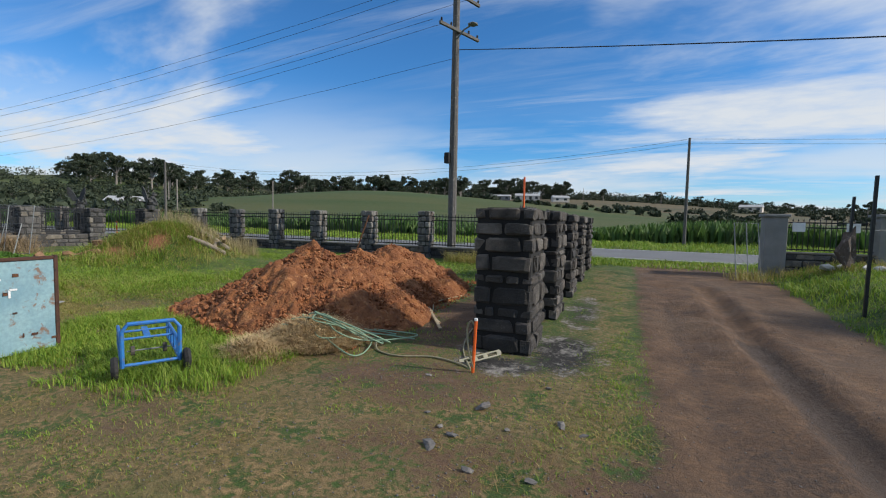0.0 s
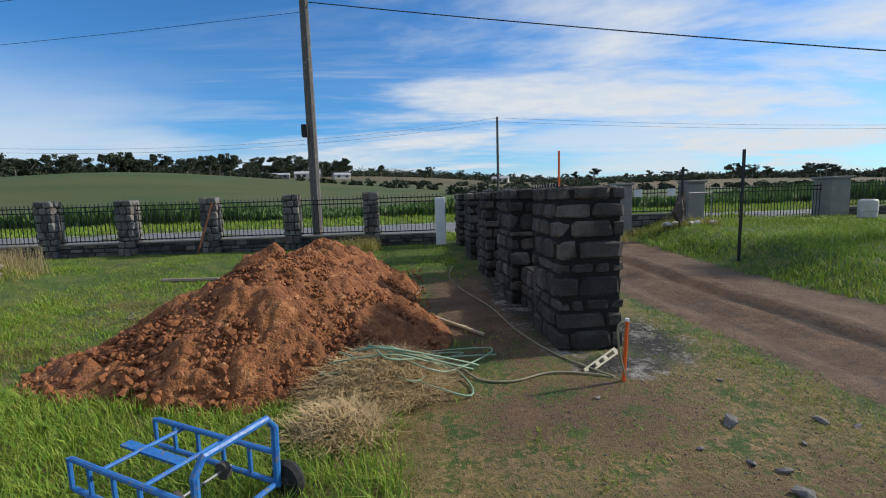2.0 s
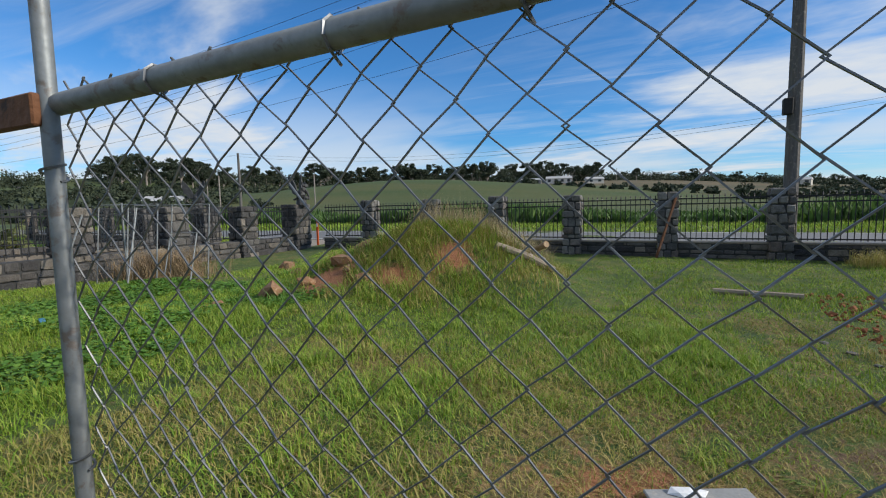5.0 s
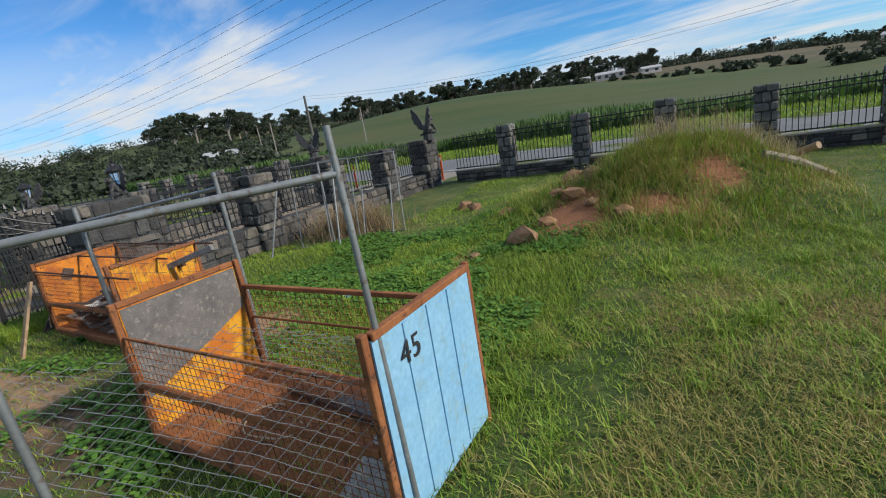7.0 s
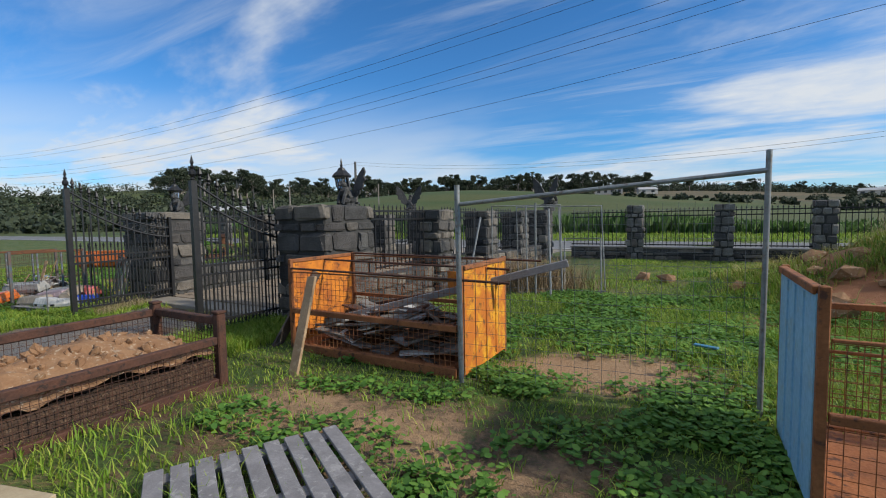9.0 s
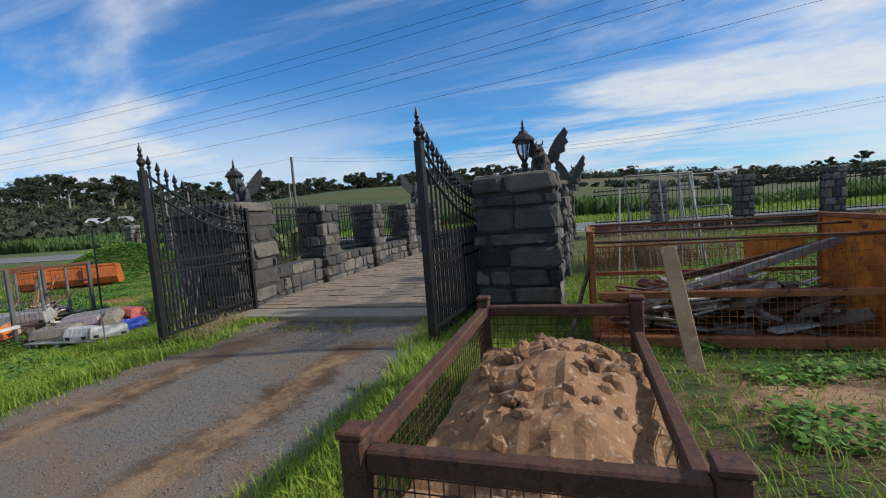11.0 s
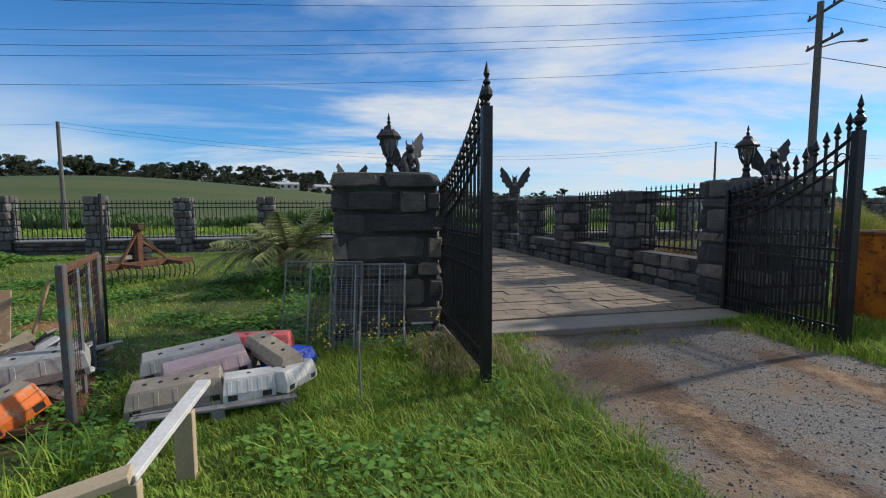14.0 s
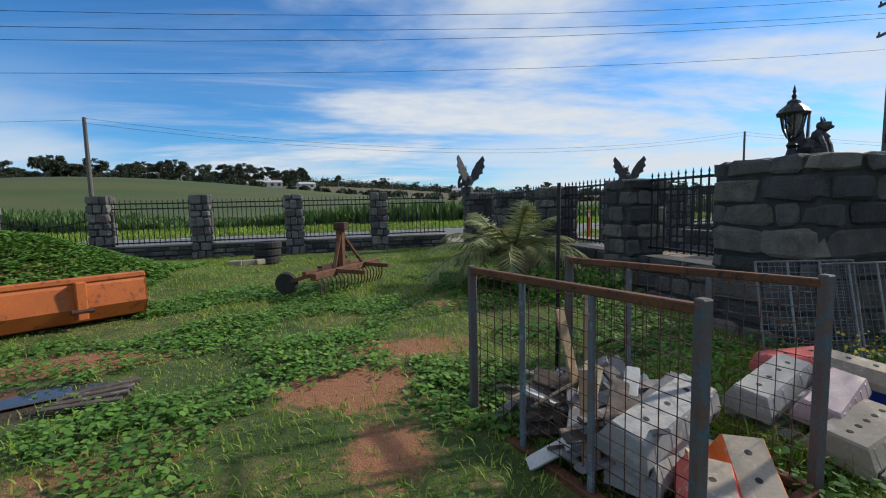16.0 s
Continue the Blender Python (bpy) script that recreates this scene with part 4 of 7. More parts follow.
# side fence from the end piers to the road fence line is closed by the bays above; paved apron between the walls
apron = thing("paved_apron", "worn stone-paved entrance drive between the walls", "paving", kind="structure")
part("bed", MB().box((-24.75, 4.06, -0.1), (-20.72, 14.6, 0.235)), "concrete", apron)
PV = [MB().box((-0.5, -0.5, -0.5), (0.5, 0.5, 0.5), ch=0.03).mesh("paver", simple("worn_paver", (0.26, 0.205, 0.15), (0.17, 0.135, 0.10), 2.2, 0.93, bump=0.7, c=(0.12, 0.095, 0.07)))]
yy = 4.5
while yy < 12.0:
    dy = rs_.uniform(0.18, 0.32)
    xx = -24.70
    while xx < -20.80:
        dx = min(rs_.uniform(0.24, 0.60), -20.75 - xx)
        if dx > 0.12:
            same(PV[0], "paver", apron, (xx + dx / 2, yy + dy / 2, 0.223 + rs_.uniform(-0.008, 0.010)), Euler((rs_.uniform(-0.012, 0.012), rs_.uniform(-0.012, 0.012), rs_.uniform(-0.02, 0.02))), (dx - 0.011, dy - 0.011, 0.05))
        xx += dx
    yy += dy
single("threshold_slab", MB().box((-24.62, 4.02, -0.1), (-20.98, 4.46, 0.245), ch=0.01), "concrete", "smooth concrete strip across the gateway", "paving", kind="structure")
single("driveway_apron", MB().box((-26.0, 14.6, -0.1), (-19.5, 18.0, 0.285)), "concrete", "dusty concrete crossover to the road", "paving", kind="structure")


def gate_leaf(hx, hy, L, turn, tall):
    """A tall driveway gate leaf from its hinge; its outer stile rises highest."""
    z0 = top(hx, hy)
    t = thing("gate_leaf", "open black wrought-iron gate leaf with swept top and spear finials", "gate", (hx, hy, z0), turn, "driveway gates")
    t.matrix_basis = t.matrix_basis @ Matrix.Diagonal((1, 1, tall, 1))

    def crest(u):
        return 1.48 + 0.62 * (u ** 1.7)

    part("hinge_stile", MB().box((0, -0.025, 0.06), (0.05, 0.025, 1.62)), "iron", t)
    part("outer_stile", MB().box((L - 0.07, -0.035, 0.03), (L, 0.035, 2.08)), "iron", t)
    fin = MB().lathe([(0.02, 2.07), (0.028, 2.10), (0.018, 2.12), (0.045, 2.16), (0.045, 2.19), (0.018, 2.23), (0.03, 2.25), (0.012, 2.28), (0.024, 2.31), (0.002, 2.40)], (L - 0.035, 0, 0), 8)
    part("finial", fin, "iron", t, "turned ball-and-spike finial")
    for z in (0.12, 0.24, 0.86, 0.98):
        part("rail", MB().box((0.05, -0.013, z - 0.014), (L - 0.07, 0.013, z + 0.014)), "iron", t)
    for off in (0.0, -0.17):
        pts = [(0.05 + (L - 0.12) * i / 14, 0, crest(i / 14) + off - 0.06) for i in range(15)]
        part("swept_rail", MB().tube(pts, 0.017, 6), "iron", t)
    n = 14
    for i in range(n):
        u = (i + 0.5) / n
        x = 0.05 + u * (L - 0.12)
        zt = crest(u) + 0.20
        part("bar", MB().box((x - 0.009, -0.009, 0.1), (x + 0.009, 0.009, zt - 0.12)).lathe(spear(zt, 1.7), (x, 0, 0), 6), "iron", t)
        ringm = MB().tube([(x + 0.055 + 0.045 * math.cos(a * math.tau / 12), 0, crest(u) - 0.145 + 0.045 * math.sin(a * math.tau / 12)) for a in range(12)], 0.007, 4, closed=True)
        if i < n - 1:
            part("ring", ringm, "iron", t)
            part("short_bar", MB().box((x + 0.05, -0.006, 0.1), (x + 0.062, 0.006, 1.12)).lathe(spear(1.20), (x + 0.056, 0, 0), 5), "iron", t)
            low = MB().tube([(x + 0.055 + 0.04 * math.cos(a * math.tau / 10), 0, 0.18 + 0.04 * math.sin(a * math.tau / 10)) for a in range(10)], 0.006, 4, closed=True)
            part("ring", low, "iron", t)
    return t


gate_leaf(-24.55, 4.55, 1.62, -90, 0.97)
gate_leaf(-21.06, 4.45, 1.55, -96.5, 0.94)


def lantern(x, y, z):
    t = thing("lantern", "black cast-iron post lantern with clear glass on a gate pier", "lantern", (x, y, z), group="gate lanterns")
    part("base", MB().lathe([(0.085, -0.02), (0.085, 0.04), (0.05, 0.06), (0.035, 0.12), (0.05, 0.15), (0.03, 0.18), (0.04, 0.22)], n=10), "iron", t, smooth=False)
    part("glass", MB().lathe([(0.04, 0.22), (0.075, 0.30), (0.10, 0.44)], n=8), "lantern_glass", t, "clear tapered glass")
    for k in range(8):
        a = k * math.tau / 8
        part("rib", MB().tube([(0.042 * math.cos(a), 0.042 * math.sin(a), 0.22), (0.078 * math.cos(a), 0.078 * math.sin(a), 0.30), (0.103 * math.cos(a), 0.103 * math.sin(a), 0.44)], 0.006, 4), "iron", t)
    part("hood", MB().lathe([(0.135, 0.43), (0.14, 0.45), (0.11, 0.49), (0.06, 0.53), (0.05, 0.56), (0.02, 0.58)], n=10), "iron", t)
    part("finial", MB().lathe([(0.012, 0.57), (0.022, 0.61), (0.010, 0.63), (0.016, 0.65), (0.002, 0.71)], n=8), "iron", t)
    return t


lantern(-25.05, 4.95, 1.82)
lantern(-20.50, 4.75, 1.81)


def winged_statue(x, y, z, turn, s=1.0):
    """A crouching winged beast as one plain mesh."""
    mb = MB()
    mb.lathe([(0.17, -0.12), (0.16, 0.05), (0.12, 0.07)], n=8)
    mb.lump((0, 0.02, 0.20), (0.15, 0.17, 0.17), 3, 2, 0.2).lump((0, -0.08, 0.34), (0.115, 0.11, 0.15), 5, 2, 0.2).lump((0, -0.13, 0.50), (0.075, 0.095, 0.085), 6, 2, 0.25)
    mb.lump((0, -0.21, 0.48), (0.04, 0.05, 0.035), 8, 1, 0.1)
    for sx in (-1, 1):
        mb.lump((sx * 0.11, -0.11, 0.12), (0.06, 0.11, 0.07), 9 + sx, 1, 0.2)
        mb.tube([(sx * 0.10, -0.10, 0.36), (sx * 0.13, -0.17, 0.22), (sx * 0.10, -0.20, 0.06)], [0.05, 0.04, 0.045], 6)
        mb.tube([(sx * 0.05, -0.12, 0.55), (sx * 0.07, -0.11, 0.61), (sx * 0.055, -0.10, 0.65)], [0.022, 0.014, 0.004], 5)
        # the raised wing: a thick scalloped sheet
        edge_ = [(0.04, 0.26), (0.11, 0.48), (0.23, 0.68), (0.40, 0.86), (0.45, 0.76), (0.41, 0.67), (0.45, 0.58), (0.38, 0.51), (0.39, 0.41), (0.29, 0.37), (0.27, 0.27), (0.13, 0.20)]
        f_ = [(sx * a, 0.06 + 0.25 * a, b) for a, b in edge_]
        k = len(edge_)
        vs = f_ + [(p[0], p[1] + 0.035, p[2]) for p in f_]
        fs = [tuple(range(k)), tuple(range(2 * k - 1, k - 1, -1))] + [(i, (i + 1) % k, k + (i + 1) % k, k + i) for i in range(k)]
        mb.add(vs, fs)
    mb.tube([(0, 0.15, 0.10), (0.12, 0.2, 0.06), (0.2, 0.12, 0.05)], [0.035, 0.025, 0.008], 5)
    mb.v = [tuple(c * s for c in p) for p in mb.v]
    return single("winged_statue", mb, "statue", "dark cast-stone crouching winged beast on top of a pier", "statue", (x, y, z), turn, "winged statues")


winged_statue(-25.40, 14.05, 1.94, 200, 1.1)
winged_statue(-20.05, 14.05, 1.94, 160, 1.1)
winged_statue(-24.86, 4.90, 1.82, 20, 0.62)
winged_statue(-20.27, 4.62, 1.81, -20, 0.62)

# orange roadside markers at the mouth of the drive
for x in (-24.75, -20.55):
    t = thing("guide_post", "flat orange plastic roadside marker with white reflector", "marker post", (x, 15.4, top(x, 15.4)), group="roadside markers")
    part("blade", MB().box((-0.05, -0.015, -0.05), (0.05, 0.015, 0.95), ch=0.01), "orange_post", t)
    part("reflector", MB().box((-0.035, -0.02, 0.72), (0.035, -0.015, 0.86)), "white_paint", t)


# ---------------------------------------------------------------- the sooty block wall of the eastern drive
for i, yc in enumerate((5.68, 7.82, 9.92, 12.05, 14.18)):
    pier(-1.22, -0.50, yc - 0.47, yc + 0.47, 1.80 + 0.02 * (i == 1), 9, "stone_soot", "mortar_soot", "smoke-blackened pier of rough stone blocks with dark joints", 0.33, "sooty wall piers")
    if i < 4:
        low_wall(-1.05, -0.70, yc + 0.47, yc + 1.67, 0.66, "stone_soot", "mortar_soot", "low smoke-blackened block wall", faces="ew", n=3, cap=None)
        rail_panel((-0.88, yc + 0.47), (-0.88, yc + 1.67), 0.70, 1.86)
t = single("white_pillar", MB().box((-0.15, -0.15, -0.1), (0.15, 0.15, 1.42), ch=0.015), "white_paint", "plain white painted square pillar at the corner of the wall", "pillar", (-1.72, 14.30, top(-1.72, 14.3)))


# ---------------------------------------------------------------- poles and wires
def pole(x, y, h, r, arms, label):
    z = float(land(x, y))
    t = thing("power_pole", label, "power pole", (x, y, z), group="roadside poles")
    part("shaft", MB().tube([(0, 0, -0.4), (0, 0, h * 0.5), (0, 0, h)], [r, r * 0.9, r * 0.72], 10), "pole_wood", t)
    for az, L, turn in arms:
        a = radians(turn)
        u = Vector((math.cos(a), math.sin(a), 0)) * L / 2
        n_ = Vector((-u.y, u.x, 0)).normalized() * (r + 0.03)
        part("crossarm", MB().beam(Vector((0, 0, az)) - u - n_, Vector((0, 0, az)) + u - n_, 0.09, 0.11, ch=0.01), "pole_wood", t)
        for k in (-0.92, -0.45, 0.45, 0.92):
            p = Vector((0, 0, az)) + u * k - n_
            part("insulator", MB().lathe([(0.02, 0.05), (0.045, 0.09), (0.03, 0.12), (0.045, 0.15), (0.01, 0.20)], p, 7), "rubber", t)
    return t


p1 = pole(-5.70, 15.86, 9.9, 0.17, ((9.55, 2.2, 70), (8.25, 2.2, 70)), "tall weathered timber power pole with two crossarms beside the fence")
part("meter_box", MB().box((-0.28, -0.26, 3.45), (-0.08, -0.06, 3.85), ch=0.02), "rubber", p1, "small dark box strapped to the pole")
lamp_arm = MB().tube([(0, 0, 8.0), (0.5, -0.5, 8.12), (0.9, -0.9, 8.05)], 0.03, 6).lump((1.0, -1.0, 8.03), (0.2, 0.2, 0.06), 2, 1, 0.1)
part("street_light", lamp_arm, "galv", p1, "short street-light arm")
pole(3.74, 31.2, 6.6, 0.10, (), "thin bare timber pole across the road")
pole(-41.8, 30.5, 6.4, 0.13, (), "thin bare timber pole across the road")
pole(-135.0, 18.0, 10.0, 0.17, ((9.55, 2.2, 90), (8.25, 2.2, 90)), "distant timber power pole by the road")


def wire(a, b, sag, r=0.009, n=24, label="black overhead wire sagging between poles"):
    a, b = Vector(a), Vector(b)
    pts = [a.lerp(b, i / n) - Vector((0, 0, sag * 4 * (i / n) * (1 - i / n))) for i in range(n + 1)]
    return single("overhead_wire", MB().tube(pts, r, 4), "cable", label, "wire", group="overhead wires")


for off, z, sg in ((-1.0, 10.1, 4.2), (-0.5, 10.1, 4.4), (0.9, 10.1, 4.9), (-0.9, 8.8, 4.6), (-0.4, 8.8, 4.8), (0.2, 7.7, 4.2)):
    wire((-5.94 + off * 0.34, 15.86 + off * 0.94, z), (-135.0, 18.0 + off, z + 6.0), sg + 1.0, 0.007)
    if z > 9:
        wire((-5.94 + off * 0.34, 15.86 + off * 0.94, z), (60, 8 + off, z - 0.5), 2.0, 0.007)
wire((-5.6, 15.9, 7.95), (16.8, 6.94, 2.95), 0.15, 0.016, label="thick black service cable to the property")
for k in (0, 0.25):
    wire((-41.8, 30.5, 6.7 - k), (3.74, 31.2, 6.85 - k), 1.5, 0.009)
    wire((3.74, 31.2, 6.85 - k), (70, 30, 6.5 - k), 0.9, 0.009)
wire((-41.8, 30.5, 6.6), (-95, 32, 7.5), 0.9, 0.009)

# ---------------------------------------------------------------- wire mesh of several kinds
def grid_mesh(w, h, cell, r=0.0017):
    """Welded wire in the x-z plane, from (0, 0)."""
    mb = MB()
    for i in range(int(w / cell) + 1):
        mb.box((i * cell - r, -r, 0), (i * cell + r, r, h))
    for k in range(int(h / cell) + 1):
        mb.box((0, r * 0.6, k * cell - r), (w, r * 2.6, k * cell + r))
    return mb


def chain_link(w, h, dx=0.037, r=0.0017, sag=None, power=6):
    """Zigzag wires hooked into one another, in the x-z plane."""
    mb = MB()
    dz = dx * 1.0
    n = int(h / dz)
    rr = random.Random(4)
    for i in range(int(w / dx) + 1):
        pts = []
        for k in range(n + 1):
            x = i * dx + (dx / 2 + 0.0012) * (1 if (k + i) % 2 else -1) + 0.004 * noise.noise(Vector((i * 0.7, k * 0.5, 0)))
            y = 0.0025 * (1 if k % 2 else -1) + 0.012 * noise.noise(Vector((i * 0.15, k * 0.12, 5)))
            z = k * dz + 0.012 * noise.noise(Vector((i * 0.3, k * 0.2, 9)))
            if sag:
                z -= sag(i * dx) * (k / n) ** power
            pts.append((min(max(x, 0.0), w), y, z))
        mb.tube(pts, r, 4)
    return mb


def lattice_on(parent, a, b, z0, z1, cell, mat, name="wire_mesh"):
    """Welded mesh between two plan points of a thing."""
    a, b = Vector((*a, 0)), Vector((*b, 0))
    d = b - a
    o = part(name, grid_mesh(d.length, z1 - z0, cell), mat, parent)
    o.matrix_basis = Matrix.Translation((a.x, a.y, z0)) @ Matrix.Rotation(math.atan2(d.y, d.x), 4, "Z")
    return o


# ---------------------------------------------------------------- chain-link fences on pipe frames
def pipe(p, q, r=0.017, n=10):
    return MB().tube([p, q], r, n)


fz_ = top(-8.7, 2.15)
t = thing("chain_link_fence", "old galvanised chain-link fence on pipe posts with torn top edge", "fence", (0, 0, 0))
for x, h in ((-7.53, 2.25), (-8.745, 2.22), (-9.81, 2.30)):
    part("post", pipe((x, 2.14, fz_ - 0.3), (x + 0.02, 2.14, h), 0.0135), "galv", t)
part("top_rail", pipe((-7.53, 2.145, 1.855), (-9.85, 2.15, 1.80), 0.0165), "galv", t)
part("clamp_board", MB().box((-9.95, 2.115, 1.765), (-9.79, 2.13, 1.815), ch=0.003), "rust", t, "rusty flat steel bracket")
o = part("chain_link", chain_link(2.28, 1.71, sag=lambda x: 0.012 + 0.03 * abs(math.sin(x * 5.1)) * (0.4 + 1.4 * (x > 1.6))), "wire", t)
o.matrix_basis = Matrix.Translation((-9.80, 2.165, fz_ + 0.04))
rr = random.Random(3)
for k in range(9):
    x = -9.8 + k * 0.27 + rr.uniform(-0.05, 0.05)
    zr = 1.80 + (x + 9.85) * 0.0237
    pts = [(x, 2.15 + 0.019 * math.cos(a), zr + 0.019 * math.sin(a)) for a in np.linspace(-1.2, 4.2, 8)] + [(x + rr.uniform(-0.006, 0.006), 2.168, zr - 0.026)]
    part("tie_wire", MB().tube(pts, 0.0022, 4), "wire", t)
for x, z in ((-7.53, 1.72), (-7.53, 1.25), (-8.745, 1.05), (-9.81, 1.68), (-9.81, 1.2)):
    part("tie_wire", MB().tube([(x + 0.017 * math.cos(a) + 0.012, 2.14 + 0.017 * math.sin(a), z + 0.004 * a) for a in np.linspace(0, 7, 14)], 0.0025, 4), "wire", t)

a, b = Vector((-14.79, 0.43, 0)), Vector((-13.28, 2.245, 0))
d = (b - a)
t = thing("chain_link_fence", "low galvanised pipe fence hung with loose chain-link wire", "fence", (a.x, a.y, 0), math.degrees(math.atan2(d.y, d.x)))
L = d.length
g0 = top(-14.5, 1.1)
for x, h, lean in ((0.0, 2.01, 0.03), (L * 0.465, 1.885, 0.03), (L, 2.13, 0.06)):
    part("post", pipe((x + lean, 0, g0 - 0.3), (x, 0, h), 0.0155), "galv", t)
part("top_rail", pipe((0, 0.0, 1.88), (L, 0.0, 1.945), 0.0155), "galv", t)
o = part("chain_link", chain_link(L, 1.64, 0.046, 0.0020, sag=lambda x: 0.09 + 0.20 * x + 0.05 * math.sin(x * 6), power=2.5), "galv", t)
o.matrix_basis = Matrix.Translation((0, 0.02, g0 + 0.04))

t = thing("wire_fence", "rusty pipe fence hung with fine wire netting between two posts", "fence", (0, 0, 0))
part("post", MB().tube([(-15.57, 3.25, 0.0), (-15.56, 3.23, 2.01)], 0.018, 10), "galv", t)
part("post", MB().tube([(-17.69, 3.02, 0.0), (-17.70, 3.00, 1.88)], 0.024, 10), "galv", t)
part("top_rail", MB().tube([(-17.70, 3.00, 1.72), (-15.56, 3.23, 1.88)], 0.017, 8), "galv", t)
o = part("wire_netting", grid_mesh(2.08, 1.45, 0.10, 0.0012), "wire", t)
o.matrix_basis = Matrix.Translation((-17.66, 3.03, 0.24)) @ Matrix.Rotation(radians(6), 4, "Z")


# ---------------------------------------------------------------- steel stillages
def stillage(name, label, x0, x1, y0, y1, z0, h, left, right, frame_mat, front_rails, back_rails, cell=0.055):
    """A steel crate with sheet ends and mesh sides; its corner posts are square."""
    t = thing(name, label, "crate", (x0, y0, z0))
    W, D = x1 - x0, y1 - y0
    for x in (0.03, W - 0.03):
        for y in (0.03, D - 0.03):
            part("corner_post", MB().box((x - 0.021, y - 0.021, -0.06), (x + 0.021, y + 0.021, h), ch=0.005), frame_mat, t)
    part("floor_sheet", MB().box((0.03, 0.03, 0.04), (W - 0.03, D - 0.03, 0.055)), "rust_warm", t, "rusted floor sheet")
    for y in (0.03, D - 0.03):
        part("bottom_rail", MB().box((0.06, y - 0.035, -0.02), (W - 0.06, y + 0.035, 0.07), ch=0.006), frame_mat, t)
        for z, s in (front_rails if y < D / 2 else back_rails):
            part("side_rail", MB().box((0.06, y - s, z - s), (W - 0.06, y + s, z + s), ch=0.004), frame_mat, t)
        hi = max([z for z, s in (front_rails if y < D / 2 else back_rails)])
        lattice_on(t, (0.06, y), (W - 0.06, y), 0.07, hi, cell, frame_mat)
    for x, m in ((0.012, left), (W - 0.012, right)):
        if m:
            outer, inner = m
            sgn = -1 if x < W / 2 else 1
            part("end_panel", MB().box((x - 0.006, 0.06, 0.0), (x + 0.006, D - 0.06, h - 0.02)), outer, t, "sheet-metal end panel")
            part("end_lining", MB().box((x - sgn * 0.012 - 0.004, 0.062, 0.03), (x - sgn * 0.012 + 0.004, D - 0.062, h - 0.05)), inner, t)
            part("end_rim", MB().box((x - 0.022, 0.06, h - 0.045), (x + 0.022, D - 0.06, h - 0.005), ch=0.005), frame_mat, t, "rusty top rim")
            for y in ((0.3, D / 2, D - 0.3) if outer != "teal_pale" else ()):
                part("end_rib", MB().box((x + sgn * 0.008 - 0.006, y - 0.02, 0.03), (x + sgn * 0.008 + 0.006, y + 0.02, h - 0.06)), outer, t)
    return t


b2 = stillage("steel_stillage", "large empty rusty stillage with yellow and blue end panels", -15.50, -13.25, 2.15, 3.17, 0.24, 1.04, ("blue_panel", "yellow_rust"), ("blue_panel", "rust"),
              "rust_warm", ((0.45, 0.022), (0.80, 0.009)), ((0.80, 0.018), (0.52, 0.009)))
patch = MB().add([(0.033, 0.07, 0.30), (0.033, 0.66, 0.52), (0.033, 0.95, 0.64), (0.033, 0.95, 0.98), (0.033, 0.07, 0.98), (0.029, 0.07, 0.30), (0.029, 0.66, 0.52), (0.029, 0.95, 0.64), (0.029, 0.95, 0.98), (0.029, 0.07, 0.98)],
                 [(0, 1, 2, 3, 4), (9, 8, 7, 6, 5)] + [(i, 5 + i, 5 + (i + 1) % 5, (i + 1) % 5) for i in range(5)])
part("patch", patch, "rock_grey", b2, "bare grey upper sheet inside the end")
single("scrap_sheet", MB().box((-0.16, -0.26, 0), (0.16, 0.26, 0.012), ch=0.004), "grey_plastic", "pale grey flat sheet lying in the stillage", "scrap sheet", (-13.6, 2.48, 0.302), 14)
single("scrap_sheet", MB().box((-0.2, -0.07, 0), (0.2, 0.07, 0.012), ch=0.004), "rock_grey", "dirty grey sheet lying in the stillage", "scrap sheet", (-14.15, 2.85, 0.302), -6)
single("scrap_bar", MB().box((-0.5, -0.02, 0), (0.5, 0.02, 0.04), ch=0.005), "rust_dark", "dark rusty bar lying in the stillage", "scrap bar", (-14.3, 2.78, 0.318), -7)
single("wire_loop", MB().tube([(0.16 * math.cos(a) * (1 + 0.1 * math.sin(3 * a)), 0.26 * math.sin(a), 0.01 + 0.01 * math.sin(2 * a)) for a in np.linspace(0.4, 5.6, 20)], 0.006, 5), "wood_pale", "loop of pale wire in the stillage", "wire", (-14.6, 2.52, 0.31), 80)
txt = bpy.data.curves.new("number", "FONT")
txt.body, txt.size, txt.extrude = "45", 0.17, 0.001
o = place(new("painted_number", txt), b2, "dark painted number on the blue end")
o.data.materials.append(M["rubber"])
o.matrix_basis = Matrix.Translation((2.25 + 0.003, 0.22, 0.78)) @ Euler((math.pi / 2, 0, math.pi / 2)).to_matrix().to_4x4()

b1 = stillage("steel_stillage", "rusty orange stillage heaped with broken slate and timber", -19.82, -17.70, 3.06, 4.14, 0.22, 0.98, ("orange_rust", "orange_rust"), ("yellow_rust", "orange_rust"),
              "rust_warm", ((0.42, 0.026), (0.84, 0.007)), ((0.45, 0.02), (0.94, 0.008)))
for y, z, x1 in ((0.02, 0.88, 2.55), (0.55, 0.93, 2.35), (1.05, 0.97, 2.5)):
    part("long_rod", MB().tube([(0.02, y, z), (x1, y, z - 0.03)], 0.012, 6), "rust_dark", b1, "long rusty reinforcing rod")
part("plate", MB().box((1.45, 0.98, 0.55), (1.95, 0.995, 0.80)), "orange_rust", b1, "rusted orange plate")
rr = random.Random(12)
PIECE = [MB().box((-0.5, -0.5, -0.5), (0.5, 0.5, 0.5), ch=0.06).mesh("scrap_piece", M[m]) for m in ("wood_dark", "wood_dark", "wood_grey", "rock_grey", "white_plastic", "rust_dark")]


